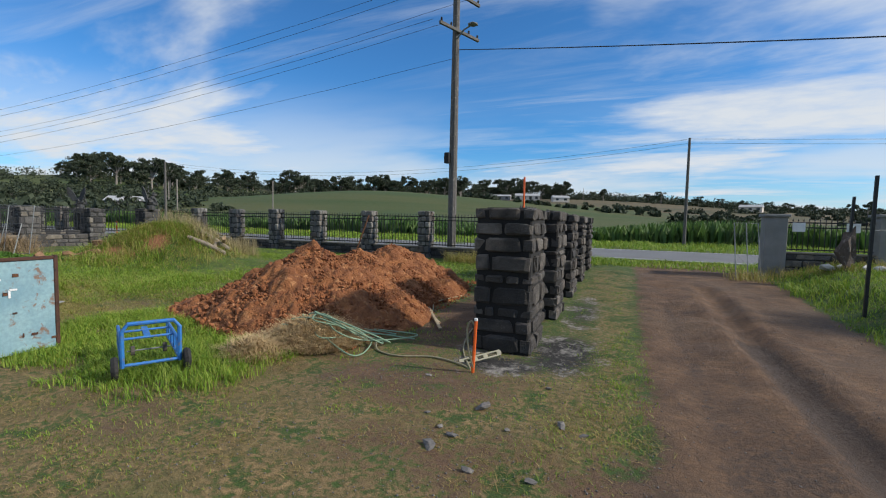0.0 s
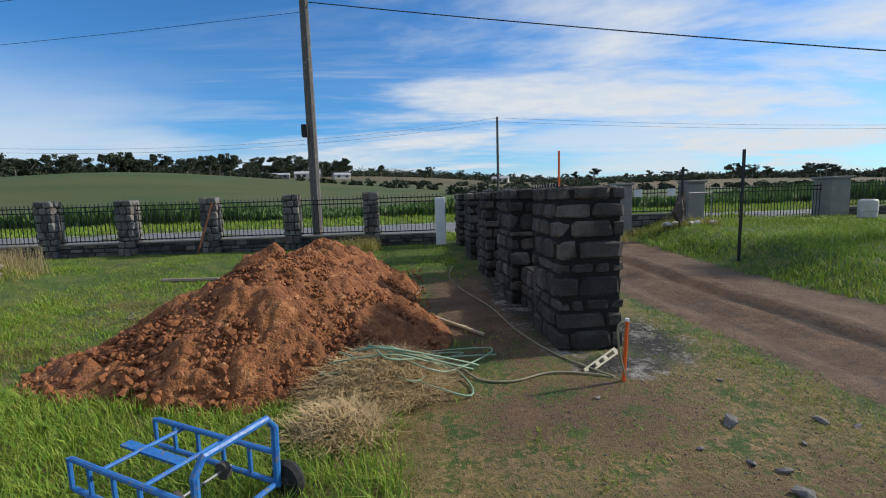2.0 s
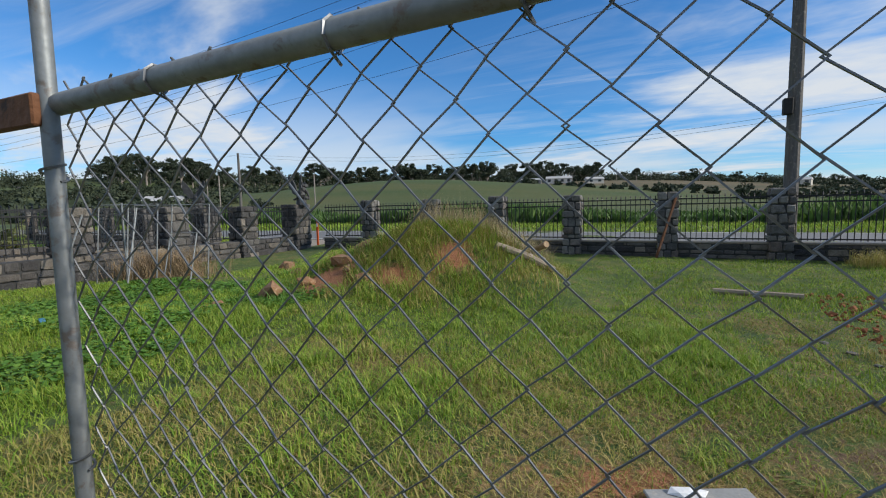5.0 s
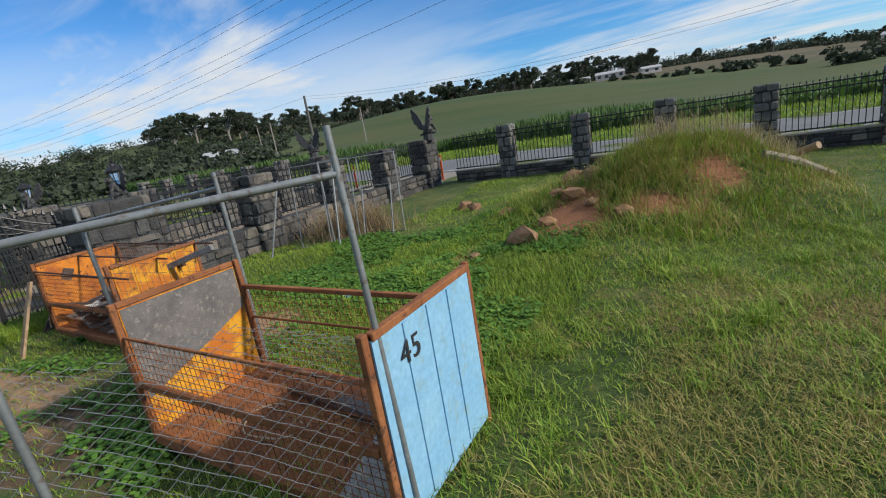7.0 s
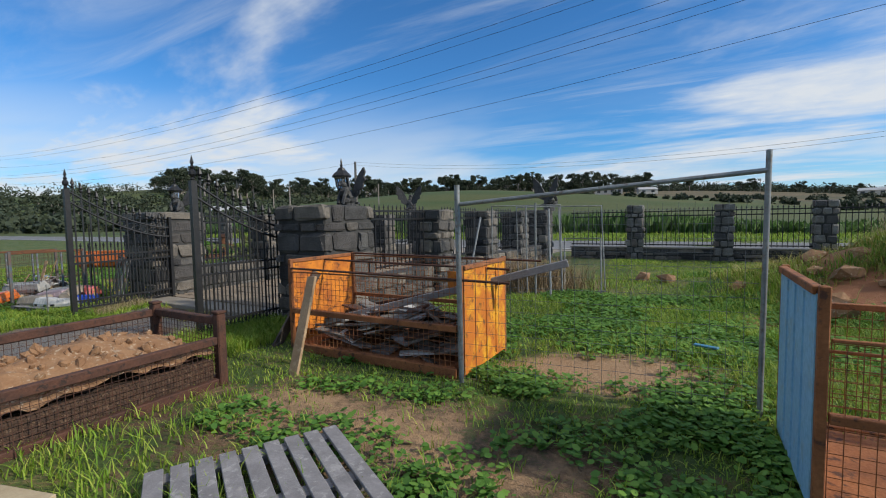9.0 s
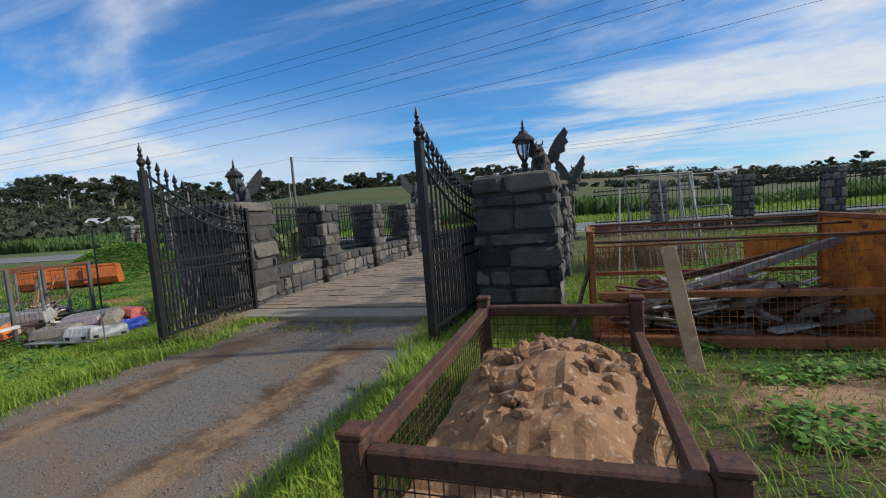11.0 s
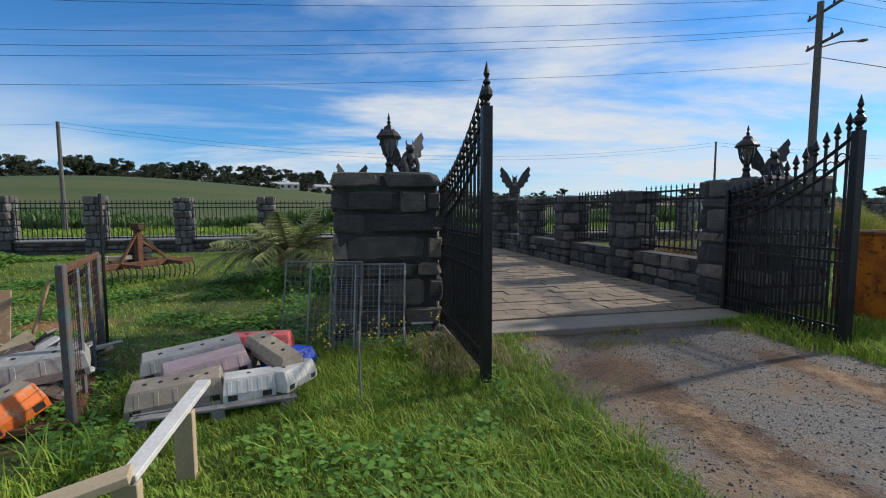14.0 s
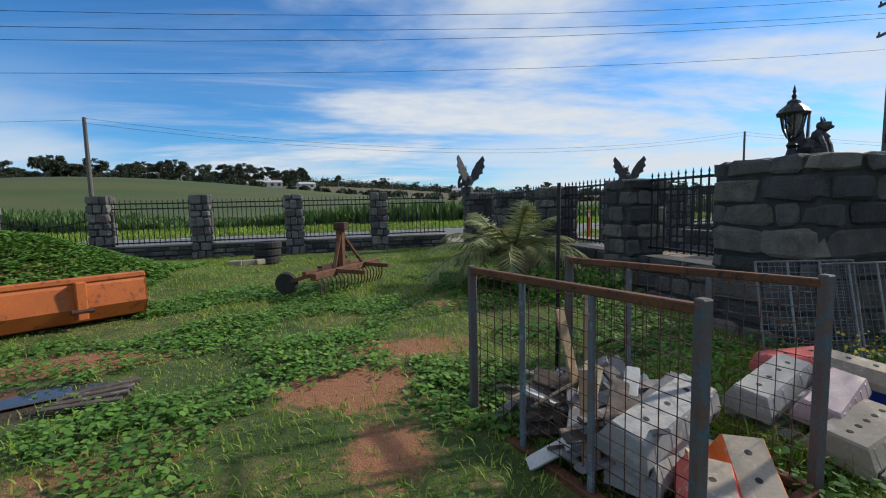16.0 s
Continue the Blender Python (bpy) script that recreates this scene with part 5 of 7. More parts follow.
def litter(name, label, cat, x0, x1, y0, y1, z0, height, n, sizes, tilt=0.35, pieces=PIECE, heap=1.0):
    """A loose pile of flat pieces, each a part of the pile."""
    t = thing(name, label, cat)
    for i in range(n):
        x, y = rr.uniform(x0, x1), rr.uniform(y0, y1)
        u, v = (x - x0) / (x1 - x0) * 2 - 1, (y - y0) / (y1 - y0) * 2 - 1
        z = z0 + height * (1 - heap * 0.55 * (u * u + v * v) / 2) * (i / n) ** 0.7
        s = [rr.uniform(*q) for q in sizes]
        same(pieces[min(int(rr.random() ** 1.2 * len(pieces)), len(pieces) - 1)], "piece", t, (x, y, z), Euler((rr.uniform(-tilt, tilt), rr.uniform(-tilt, tilt), rr.choice((0, 0, 1.2, 3)) + rr.uniform(-0.5, 0.5))), s)
    return t


litter("slate_pile", "jumbled pile of broken slate, boards and rusty strips in the stillage", "rubble pile", -19.5, -17.9, 3.25, 4.0, 0.26, 0.42, 190, ((0.14, 0.55), (0.05, 0.2), (0.012, 0.03)))
single("beam", MB().beam((-19.5, 3.30, 0.50), (-17.0, 3.9, 1.17), 0.05, 0.07, ch=0.005), "wood_grey", "long grey beam lying diagonally across the stillage", "beam")
single("beam", MB().beam((-19.2, 3.75, 0.62), (-17.6, 3.85, 0.98), 0.05, 0.06, ch=0.005), "rust_dark", "dark steel angle lying across the stillage", "beam")
single("plank", MB().beam((-19.13, 2.45, 0.12), (-19.24, 2.86, 1.06), 0.11, 0.03, up=(0, 1, 0), ch=0.004), "wood", "brown plank standing against the stillage", "plank", group="leaning planks")
single("plank", MB().beam((-20.05, 3.02, 0.14), (-19.76, 3.45, 1.02), 0.12, 0.03, up=(1, 0, 0), ch=0.004), "wood_dark", "weathered plank leaning on the rusty end panel", "plank", group="leaning planks")

b3 = stillage("steel_stillage", "stillage with teal-painted end panels and rusty rims", -7.64, -5.70, 2.24, 3.06, 0.02, 1.09, ("teal_panel", "teal_panel"), ("teal_pale", "teal_panel"),
              "rust_dark", ((0.5, 0.03),), ((0.5, 0.03),))
rb = random.Random(8)
for k in range(9):
    y, z = 0.06 + rb.random() * 0.66, 0.05 + rb.random() * 0.9
    part("rust_mark", MB().box((1.942, y, z), (1.945, y + rb.uniform(0.01, 0.07), z + rb.uniform(0.01, 0.05))), rb.choice(("rust", "rust_dark")), b3, "rust bloom on the panel")
for k, (y, z, w, h) in enumerate(((0.10, 0.86, 0.03, 0.13), (0.17, 0.84, 0.10, 0.02), (0.22, 0.78, 0.02, 0.14), (0.34, 0.72, 0.07, 0.02), (0.33, 0.64, 0.02, 0.09))):
    part("paint_mark", MB().box((1.942, y, z), (1.945, y + w, z + h)), "white_paint", b3, "faded white paint bar")
part("cap_stone", MB().lump((0.03, 0.79, 1.10), (0.025, 0.025, 0.022), 4, 1), "rubble", b3, "lump of clay on the corner post")
single("broken_sheet", MB().box((-0.28, -0.16, 0), (0.28, 0.16, 0.02), ch=0.005), "grey_plastic", "broken grey fibre-cement sheet lying on the grass", "sheet", (-8.62, 4.25, 0.06), 24)
single("torn_paper", MB().lump((0, 0, 0.02), (0.11, 0.05, 0.025), 6, 1, 0.4), "white_paint", "torn scrap of white paper on the sheet", "paper", (-8.72, 4.32, 0.075), 20)

# ---------------------------------------------------------------- caged soil and pallet
cg = thing("soil_cage", "rusty steel mesh cage filled with clods of tan soil", "crate", (-20.58, 0.16, 0.17), 0)
W, D, H = 1.06, 1.95, 0.62
for x, y, h in ((0.04, 0.04, H + 0.03), (W - 0.04, 0.04, H + 0.02), (0.04, D - 0.04, H + 0.04), (W - 0.04, D - 0.04, H + 0.03)):
    part("corner_post", MB().box((x - 0.04, y - 0.04, -0.05), (x + 0.04, y + 0.04, h), ch=0.01).box((x - 0.045, y - 0.045, h), (x + 0.045, y + 0.045, h + 0.025), ch=0.006), "rust_dark", cg)
for y in (0.04, D - 0.04):
    part("end_rail", MB().box((0.08, y - 0.03, H - 0.07), (W - 0.08, y + 0.03, H), ch=0.008), "rust_dark", cg)
    part("end_sill", MB().box((0.08, y - 0.03, 0.0), (W - 0.08, y + 0.03, 0.08), ch=0.008), "rust_dark", cg)
    lattice_on(cg, (0.08, y), (W - 0.08, y), 0.08, H - 0.07, 0.045, "rust_dark")
for x, z in ((0.04, H - 0.04), (W - 0.04, 0.42)):
    part("side_rail", MB().box((x - 0.03, 0.08, z - 0.035), (x + 0.03, D - 0.08, z + 0.035), ch=0.008), "rust_dark", cg)
    part("side_sill", MB().box((x - 0.03, 0.08, 0.0), (x + 0.03, D - 0.08, 0.09), ch=0.008), "rust_dark", cg)
    lattice_on(cg, (x, 0.08), (x, D - 0.08), 0.09, z - 0.03, 0.045, "rust_dark")
for y in (0.5, 1.1):
    part("foot", MB().box((W - 0.08, y, -0.05), (W, y + 0.12, 0.0)), "rust_dark", cg)


def heap_mesh(w, d, h, n, m, seed, prof, rough):
    """A heap as a lidded height field, round in plan."""
    mb, vs, fs = MB(), [], []
    for j in range(m + 1):
        for i in range(n + 1):
            u, v = i / n * 2 - 1, j / m * 2 - 1
            z = h * prof(u, v) + rough * noise.fractal(Vector((u * w * 2, v * d * 2, seed)), 0.9, 2.0, 4) * min(1, prof(u, v) * 6)
            vs.append((u * w / 2, v * d / 2, max(z, -0.05)))
    fs = [(j * (n + 1) + i, j * (n + 1) + i + 1, (j + 1) * (n + 1) + i + 1, (j + 1) * (n + 1) + i) for j in range(m) for i in range(n)]
    return mb.add(vs, fs)


CL = {k: [MB().lump((0, 0, 0), (1, 0.85, 0.7), s, 1, 0.3).mesh("clod", M[k]) for s in range(4)] for k in ("soil_clod", "rubble", "rock_grey")}
fill = thing("soil_fill", "heap of tan soil clods and stones inside the cage", "soil heap", (-20.05, 1.14, 0.20))
part("bed", heap_mesh(W - 0.10, D - 0.12, 0.40, 24, 40, 3, lambda u, v: 0.72 + 0.55 * max(0, 1 - (u * u * 0.9 + (v - 0.15) ** 2 * 1.1)) - 0.2 * (v < -0.6), 0.06), "rubble", fill)
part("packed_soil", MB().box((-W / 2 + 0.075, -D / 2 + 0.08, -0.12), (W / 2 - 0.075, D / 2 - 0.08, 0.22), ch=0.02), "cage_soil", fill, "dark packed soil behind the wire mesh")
for k in range(170):
    u, v = rr.uniform(-0.9, 0.9), rr.uniform(-0.92, 0.92)
    z = 0.40 * (0.72 + 0.55 * max(0, 1 - (u * u * 0.9 + (v - 0.15) ** 2 * 1.1)) - 0.2 * (v < -0.6))
    s = rr.uniform(0.012, 0.05) * (1.5 if rr.random() < 0.1 else 1)
    same(rr.choice(CL["rubble"]), "clod", fill, (u * (W - 0.16) / 2, v * (D - 0.2) / 2, z + s * 0.3), Euler((rr.random() * 3, rr.random() * 3, rr.random() * 6)), (s, s, s))

pt = thing("pallet", "weathered grey timber pallet lying on bare soil", "pallet", (-17.68, 1.00, 0.20), -30)
for k in range(9):
    y = -0.46 + k * 0.115
    part("slat", MB().box((-0.57, y - 0.043, 0.105), (0.57, y + 0.043, 0.125), ch=0.003), "wood_grey", pt)
for x in (-0.5, 0, 0.5):
    part("bearer", MB().box((x - 0.045, -0.5, 0.02), (x + 0.045, 0.5, 0.105)), "wood_grey", pt)
for x in (-0.5, 0, 0.5):
    part("foot_board", MB().box((x - 0.05, -0.5, 0.0), (x + 0.05, 0.5, 0.02)), "wood_dark", pt)
for k in range(2):
    single("board", MB().box((-0.28, -0.045, 0), (0.28, 0.045, 0.025), ch=0.003), "wood_pale", "pale sawn board lying beside the pallet", "board", (-18.98 + 0.02 * k, 0.36 + 0.11 * k, top(-18.9, 0.7) + 0.02 + 0.02 * (k % 2)), 14 + k, "loose pale boards")

# ---------------------------------------------------------------- red soil heap


def heap_z(x, y):
    def cone(cx, cy, h, rx, ry):
        d = np.sqrt(((x - cx) / rx) ** 2 + ((y - cy) / ry) ** 2)
        return h * np.clip(1.06 - d, 0, None) ** 0.92
    z = np.maximum(cone(-4.40, 6.10, 1.10, 2.0, 1.75), cone(-4.30, 8.60, 1.0, 1.6, 2.1))
    z = np.maximum(z, cone(-4.35, 7.3, 0.95, 1.6, 1.7))
    return np.maximum(z, cone(-5.5, 5.5, 0.35, 1.25, 0.9))


n, m = 190, 270
xs, ys = np.linspace(-6.9, -2.2, n), np.linspace(4.2, 11.0, m)
HXg, HYg = np.meshgrid(xs, ys)
hz_ = heap_z(HXg, HYg)
fr = np.array([noise.fractal(Vector((a * 1.6, b * 1.6, 2.0)), 0.8, 2.1, 6) + 0.7 * abs(noise.noise(Vector((a * 5, b * 5, 1)))) + 0.32 * abs(noise.noise(Vector((a * 15, b * 15, 4)))) for a, b in zip(HXg.ravel(), HYg.ravel())]).reshape(hz_.shape)
hz_ = hz_ + (fr - 0.2) * 0.15 * np.clip(hz_ * 5, 0, 1)
v = np.stack([HXg, HYg, np.where(hz_ > 0.012, zat(HXg, HYg) + hz_, zat(HXg, HYg) - 0.08)], -1).reshape(-1, 3)
ix = np.arange(n * m).reshape(m, n)
f = np.stack([ix[:-1, :-1], ix[:-1, 1:], ix[1:, 1:], ix[1:, :-1]], -1).reshape(-1, 4)
hp = thing("soil_heap", "long heap of freshly dug red-brown soil full of clods", "soil heap")
hm = array_mesh("heap_body", v, f, "red_soil")
place(new("heap_body", hm), hp)
rh = random.Random(31)
cv, cf = [], []
lump_mb = [MB().lump((0, 0, 0), (1, 0.85, 0.7), s, 1, 0.32) for s in range(5)]
count = 0
for k in range(17000):
    x, y = rh.uniform(-6.7, -2.5), rh.uniform(4.3, 10.6)
    z = float(heap_z(x, y))
    if z < 0.02 and rh.random() < 0.8:
        continue
    low_ = z < 0.55
    if not low_ and rh.random() < 0.45:
        continue
    s = rh.uniform(0.008, 0.034) * (1.8 if low_ and rh.random() < 0.14 else 1)
    p = Vector((x, y, top(x, y) + z + s * 0.25))
    if count < 160 and y < 6.0 and s > 0.030:
        same(rh.choice(CL["soil_clod"]), "clod", hp, p, Euler((rh.random() * 3, rh.random() * 3, rh.random() * 6)), (s * 1.2, s * 1.2, s * 1.1))
        count += 1
        continue
    src = rh.choice(lump_mb)
    q = Euler((rh.random() * 3, rh.random() * 3, rh.random() * 6)).to_matrix()
    o_ = len(cv)
    cv += [p + q @ (Vector(a) * s) for a in src.v]
    cf += [tuple(i + o_ for i in w_) for w_ in src.f]
mb = MB()
mb.v, mb.f = [tuple(a) for a in cv], cf
tagged(part("crumbled_soil", mb, "soil_clod", hp), kind="stuff")
for x, y, s in ((-6.2, 5.3, 0.07), (-6.5, 5.7, 0.06), (-6.0, 4.95, 0.08), (-6.9, 5.9, 0.05), (-6.35, 6.4, 0.05), (-5.7, 4.75, 0.06), (-3.55, 4.72, 0.16), (-4.05, 4.75, 0.09), (-5.4, 5.05, 0.08), (-3.2, 5.3, 0.10), (-4.6, 4.85, 0.07)):
    same(rh.choice(CL["rubble"]), "boulder", hp, (x, y, top(x, y) + s * 0.5), Euler((0.3, 0.2, rh.random() * 6)), (s, s, s))

# ---------------------------------------------------------------- straw, hose, rod, level by the wall
r3 = np.random.default_rng(9)


def blades(xy, h, w, lean, z=None, seed=0, bend=0.5):
    """Thin bent blades at plan points: one array of triangles."""
    r = np.random.default_rng(seed)
    n = len(xy)
    a = r.uniform(0, math.tau, n)
    b0 = np.column_stack([xy, zat(xy[:, 0], xy[:, 1]) - 0.01 if z is None else z])
    d = np.column_stack([np.cos(a), np.sin(a), np.zeros(n)])
    s = np.column_stack([-np.sin(a), np.cos(a), np.zeros(n)]) * w[:, None]
    up = np.column_stack([np.zeros(n), np.zeros(n), np.ones(n)])
    l_ = (lean * h)[:, None]
    m1 = b0 + up * (h * 0.6)[:, None] + d * l_ * (1 - bend) * 0.6
    tp = b0 + up * (h * 0.95)[:, None] + d * l_
    v = np.stack([b0 - s, b0 + s, m1 + s * 0.7, m1 - s * 0.7, tp], 1).reshape(-1, 3)
    k = np.arange(n)[:, None] * 5
    f = np.concatenate([k + [0, 1, 2], k + [0, 2, 3], k + [3, 2, 4]])
    return v, f


n = 12000
ang, rad = r3.uniform(0, math.tau, n), np.sqrt(r3.random(n))
px, py = -3.15 + 0.62 * rad * np.cos(ang), 4.55 + 0.55 * rad * np.sin(ang)
px[:1700], py[:1700] = -3.38 + 0.36 * rad[:1700] * np.cos(ang[:1700]), 3.75 + 0.28 * rad[:1700] * np.sin(ang[:1700])
hgt = np.where(np.arange(n) < 1700, 0.20, 0.30) * np.clip(1.0 - rad ** 2, 0.08, 1)
v, f = blades(np.column_stack([px, py]), r3.uniform(0.03, 0.11, n), np.full(n, 0.0045), r3.uniform(0.8, 3.6, n), zat(px, py) + hgt * r3.random(n) ** 0.5, 4)
tagged(new("straw_heap", array_mesh("straw_heap", v, f, "straw")), "heap of dry straw and pulled weeds on the grass", "straw", kind="stuff")


def hose(name, mat, pts, r, label):
    c = [Vector(p) for p in pts]
    fine = []
    for i in range(len(c) - 1):
        p0, p1, p2, p3 = c[max(i - 1, 0)], c[i], c[i + 1], c[min(i + 2, len(c) - 1)]
        for k in range(8):
            u = k / 8
            fine.append(0.5 * ((2 * p1) + (p2 - p0) * u + (2 * p0 - 5 * p1 + 4 * p2 - p3) * u * u + (3 * p1 - p0 - 3 * p2 + p3) * u ** 3))
    fine.append(c[-1])
    return single(name, MB().tube(fine, r, 6), mat, label, "hose", smooth=True)


def on(x, y, h=0.015):
    return (x, y, top(x, y) + h)


loops = []
rl = random.Random(6)
for k in range(58):
    a = k * 1.25 + rl.uniform(-0.5, 0.5)
    rad_ = 0.22 + 0.42 * rl.random() + (0.34 if k % 7 == 0 else 0)
    x, y = -2.95 + rad_ * math.cos(a) * 1.15, 4.85 + rad_ * math.sin(a) * 0.75
    loops.append(on(x, y, 0.31 * max(0, 1 - ((x + 3.15) ** 2 / 0.4 + (y - 4.55) ** 2 / 0.32)) + 0.035 + 0.04 * rl.random()))
hose("garden_hose", "hose_green", loops, 0.009, "tangled coil of pale green garden hose on straw")
hose("garden_hose", "hose_tan", [on(-2.35, 4.75, 0.05), on(-2.2, 4.55), on(-1.9, 4.5), on(-1.5, 4.62), on(-1.1, 4.5), on(-0.92, 4.36), on(-0.97, 4.33, 0.25), on(-0.99, 4.34, 0.48), on(-0.95, 4.35, 0.55), on(-0.91, 4.35, 0.50)], 0.011, "muddy hose running to the orange stake")
hose("garden_hose", "hose_tan", [on(-1.75, 10.8), on(-1.95, 9.8), on(-1.85, 8.6), on(-1.6, 7.2), on(-1.5, 6.0), on(-1.3, 5.1), on(-0.98, 4.42)], 0.011, "thin hose lying along the sooty wall")
hose("garden_hose", "hose_tan", [on(-2.6, 8.6, 0.03), on(-2.75, 7.6, 0.05), on(-2.55, 6.9, 0.03), on(-2.7, 6.2, 0.03), on(-3.2, 5.9, 0.1), on(-3.3, 5.4, 0.06), on(-3.0, 5.1, 0.12)], 0.010, "loose loop of thin hose beside the soil heap")
st = thing("marker_stake", "orange painted steel stake driven into the ground", "stake", (-0.93, 4.35, top(-0.93, 4.35)))
part("shaft", MB().tube([(0, 0, -0.15), (0.03, 0, 0.56)], 0.018, 8), "orange_post", st)
part("tip", MB().tube([(0.03, 0, 0.56), (0.03, 0, 0.585)], 0.02, 8), "white_paint", st, "pale cap")
sp = thing("spirit_level", "dusty yellow spirit level leaning on the rubble", "spirit level", (-0.95, 4.72, top(-0.9, 4.8) + 0.03), 28)
mb = MB()
for z0, z1 in ((0.0, 0.016), (0.052, 0.068)):
    mb.box((-0.24, -0.012, z0), (0.24, 0.012, z1))
for x in (-0.24, -0.08, 0.04, 0.20):
    mb.box((x, -0.011, 0.016), (x + 0.05, 0.011, 0.052))
o = part("body", mb, "level_yellow", sp)
o.matrix_basis = Euler((radians(-35), radians(-14), 0)).to_matrix().to_4x4()
single("marker_rod", MB().tube([(0, 0, 1.0), (0, 0, 2.25)], 0.014, 7), "orange_post", "thin orange rod rising from the wall railing", "rod", (-0.85, 6.25, 0))
for p, q, lb in (((-3.05, 7.75), (-1.93, 5.85), "long pale batten lying on the ground"), ((-3.1, 7.3), (-2.45, 6.05), "broken batten lying by the soil heap"), ((-2.6, 6.9), (-2.1, 6.2), "short batten lying on the ground")):
    single("batten", MB().beam(on(*p, 0.03), on(*q, 0.03), 0.045, 0.03, ch=0.004), "wood_pale", lb, "batten", group="loose battens")
for x, y, s in ((-0.55, 3.50, 0.10), (-0.75, 3.05, 0.05), (-0.62, 2.95, 0.06), (-0.70, 2.72, 0.08), (-0.35, 2.55, 0.06), (0.12, 3.45, 0.07), (0.30, 3.35, 0.05), (-0.95, 3.25, 0.04), (-0.25, 3.2, 0.035), (0.05, 2.6, 0.05),
                (-1.3, 4.05, 0.05), (-0.1, 4.2, 0.045), (-7.0, 7.6, 0.07), (-6.9, 7.3, 0.06), (-7.15, 7.9, 0.06), (-14.4, 7.0, 0.26), (-14.0, 8.3, 0.2), (-13.7, 8.8, 0.16), (-14.3, 8.6, 0.13), (-14.2, 9.3, 0.18), (-13.6, 8.0, 0.12), (-13.1, 7.7, 0.14), (-14.95, 6.5, 0.1), (-15.3, 8.6, 0.14), (-14.2, 7.6, 0.15), (-16.9, 9.9, 0.2), (-16.4, 9.5, 0.16)):
    red_ = x < -7.5
    s = s if red_ else s * 0.68
    ob = new("rock", rh.choice(CL["rubble" if red_ else "rock_grey"]))
    ob.matrix_basis = Matrix.LocRotScale((x, y, top(x, y) + s * 0.28), Euler((0.2, 0.1, rh.random() * 6)), (s * 1.25, s, s * (0.95 if red_ else 0.62)))
    tagged(ob, "lump of dry orange clay lying in the grass" if red_ else "flat grey stone lying on trodden ground", "rock", "scattered stones")

# ---------------------------------------------------------------- blue bottle trolley lying in the grass
tr = thing("hand_trolley", "bright blue tubular hand trolley lying on its back in grass", "trolley", (-3.62, 3.02, top(-4.0, 2.9) + 0.01), 150)
Lt, Wt = 1.02, 0.48
for y in (0, Wt):
    for z in (0.12, 0.30):
        part("side_tube", MB().tube([(0, y, z), (Lt, y, z)], 0.016, 8), "blue_trolley", tr)
    for x in (0.2, 0.42, 0.64, 0.86, 1.05):
        part("rung", MB().tube([(x, y, 0.12), (x, y, 0.30)], 0.013, 7), "blue_trolley", tr)
    wh = part("wheel", MB().lathe([(0.03, -0.03), (0.10, -0.028), (0.115, 0), (0.10, 0.028), (0.03, 0.03)], n=16), "rubber", tr)
    wh.matrix_basis = Matrix.Translation((-0.02, -0.06 if y == 0 else Wt + 0.06, 0.11)) @ Euler((math.pi / 2, 0, 0)).to_matrix().to_4x4()
    part("hub", MB().lathe([(0.025, -0.032), (0.04, -0.02), (0.04, 0.02), (0.025, 0.032)], n=10), "wheel", wh, "mud-caked hub")
    sw = part("small_wheel", MB().lathe([(0.01, -0.018), (0.05, -0.016), (0.05, 0.016), (0.01, 0.018)], n=12), "wheel", tr)
    sw.matrix_basis = Matrix.Translation((0.30, 0.10 if y == 0 else Wt - 0.10, 0.18)) @ Euler((math.pi / 2, 0, 0)).to_matrix().to_4x4()
part("handle_hoop", MB().tube([(0.0, 0, 0.10), (-0.01, 0, 0.45), (-0.01, 0.05, 0.52), (-0.01, Wt - 0.05, 0.52), (-0.01, Wt, 0.45), (0, Wt, 0.10)], 0.021, 8), "blue_trolley", tr, "thick worn hoop")
part("axle", MB().tube([(0.30, 0.05, 0.18), (0.30, Wt - 0.05, 0.18)], 0.008, 6), "galv", tr)
part("toe_bar", MB().tube([(0, 0, 0.12), (0, Wt, 0.12)], 0.016, 8), "blue_trolley", tr)
for x, z in ((0.42, 0.28), (0.78, 0.28)):
    part("cross_bar", MB().tube([(x, 0, z), (x, Wt, z)], 0.013, 8), "blue_trolley", tr)
part("spine_bar", MB().box((0.42, Wt / 2 - 0.03, 0.27), (0.95, Wt / 2 + 0.03, 0.285)), "blue_trolley", tr)

# ---------------------------------------------------------------- pipe cage with scrap, barrier stack
A_, B_, C_, D_ = (-28.52, 4.22), (-28.13, 2.84), (-27.26, 3.05), (-27.73, 4.42)
zc = 0.09
M["post_paint"] = simple("worn_blue_grey_paint_on_rust", (0.09, 0.10, 0.105), (0.13, 0.062, 0.035), 6, 0.8, bump=0.3, c=(0.06, 0.11, 0.14))
ct = thing("pipe_cage", "rusty pipe cage with faded blue uprights and wire mesh sides", "cage")
for (x, y), h in ((A_, 1.10), (B_, 1.13), (C_, 1.13), (D_, 1.10)):
    part("corner_post", MB().box((x - 0.024, y - 0.024, zc - 0.05), (x + 0.024, y + 0.024, h), ch=0.006), "post_paint", ct, "square post with worn blue-grey paint")


def along(p, q, u):
    return (p[0] + (q[0] - p[0]) * u, p[1] + (q[1] - p[1]) * u)


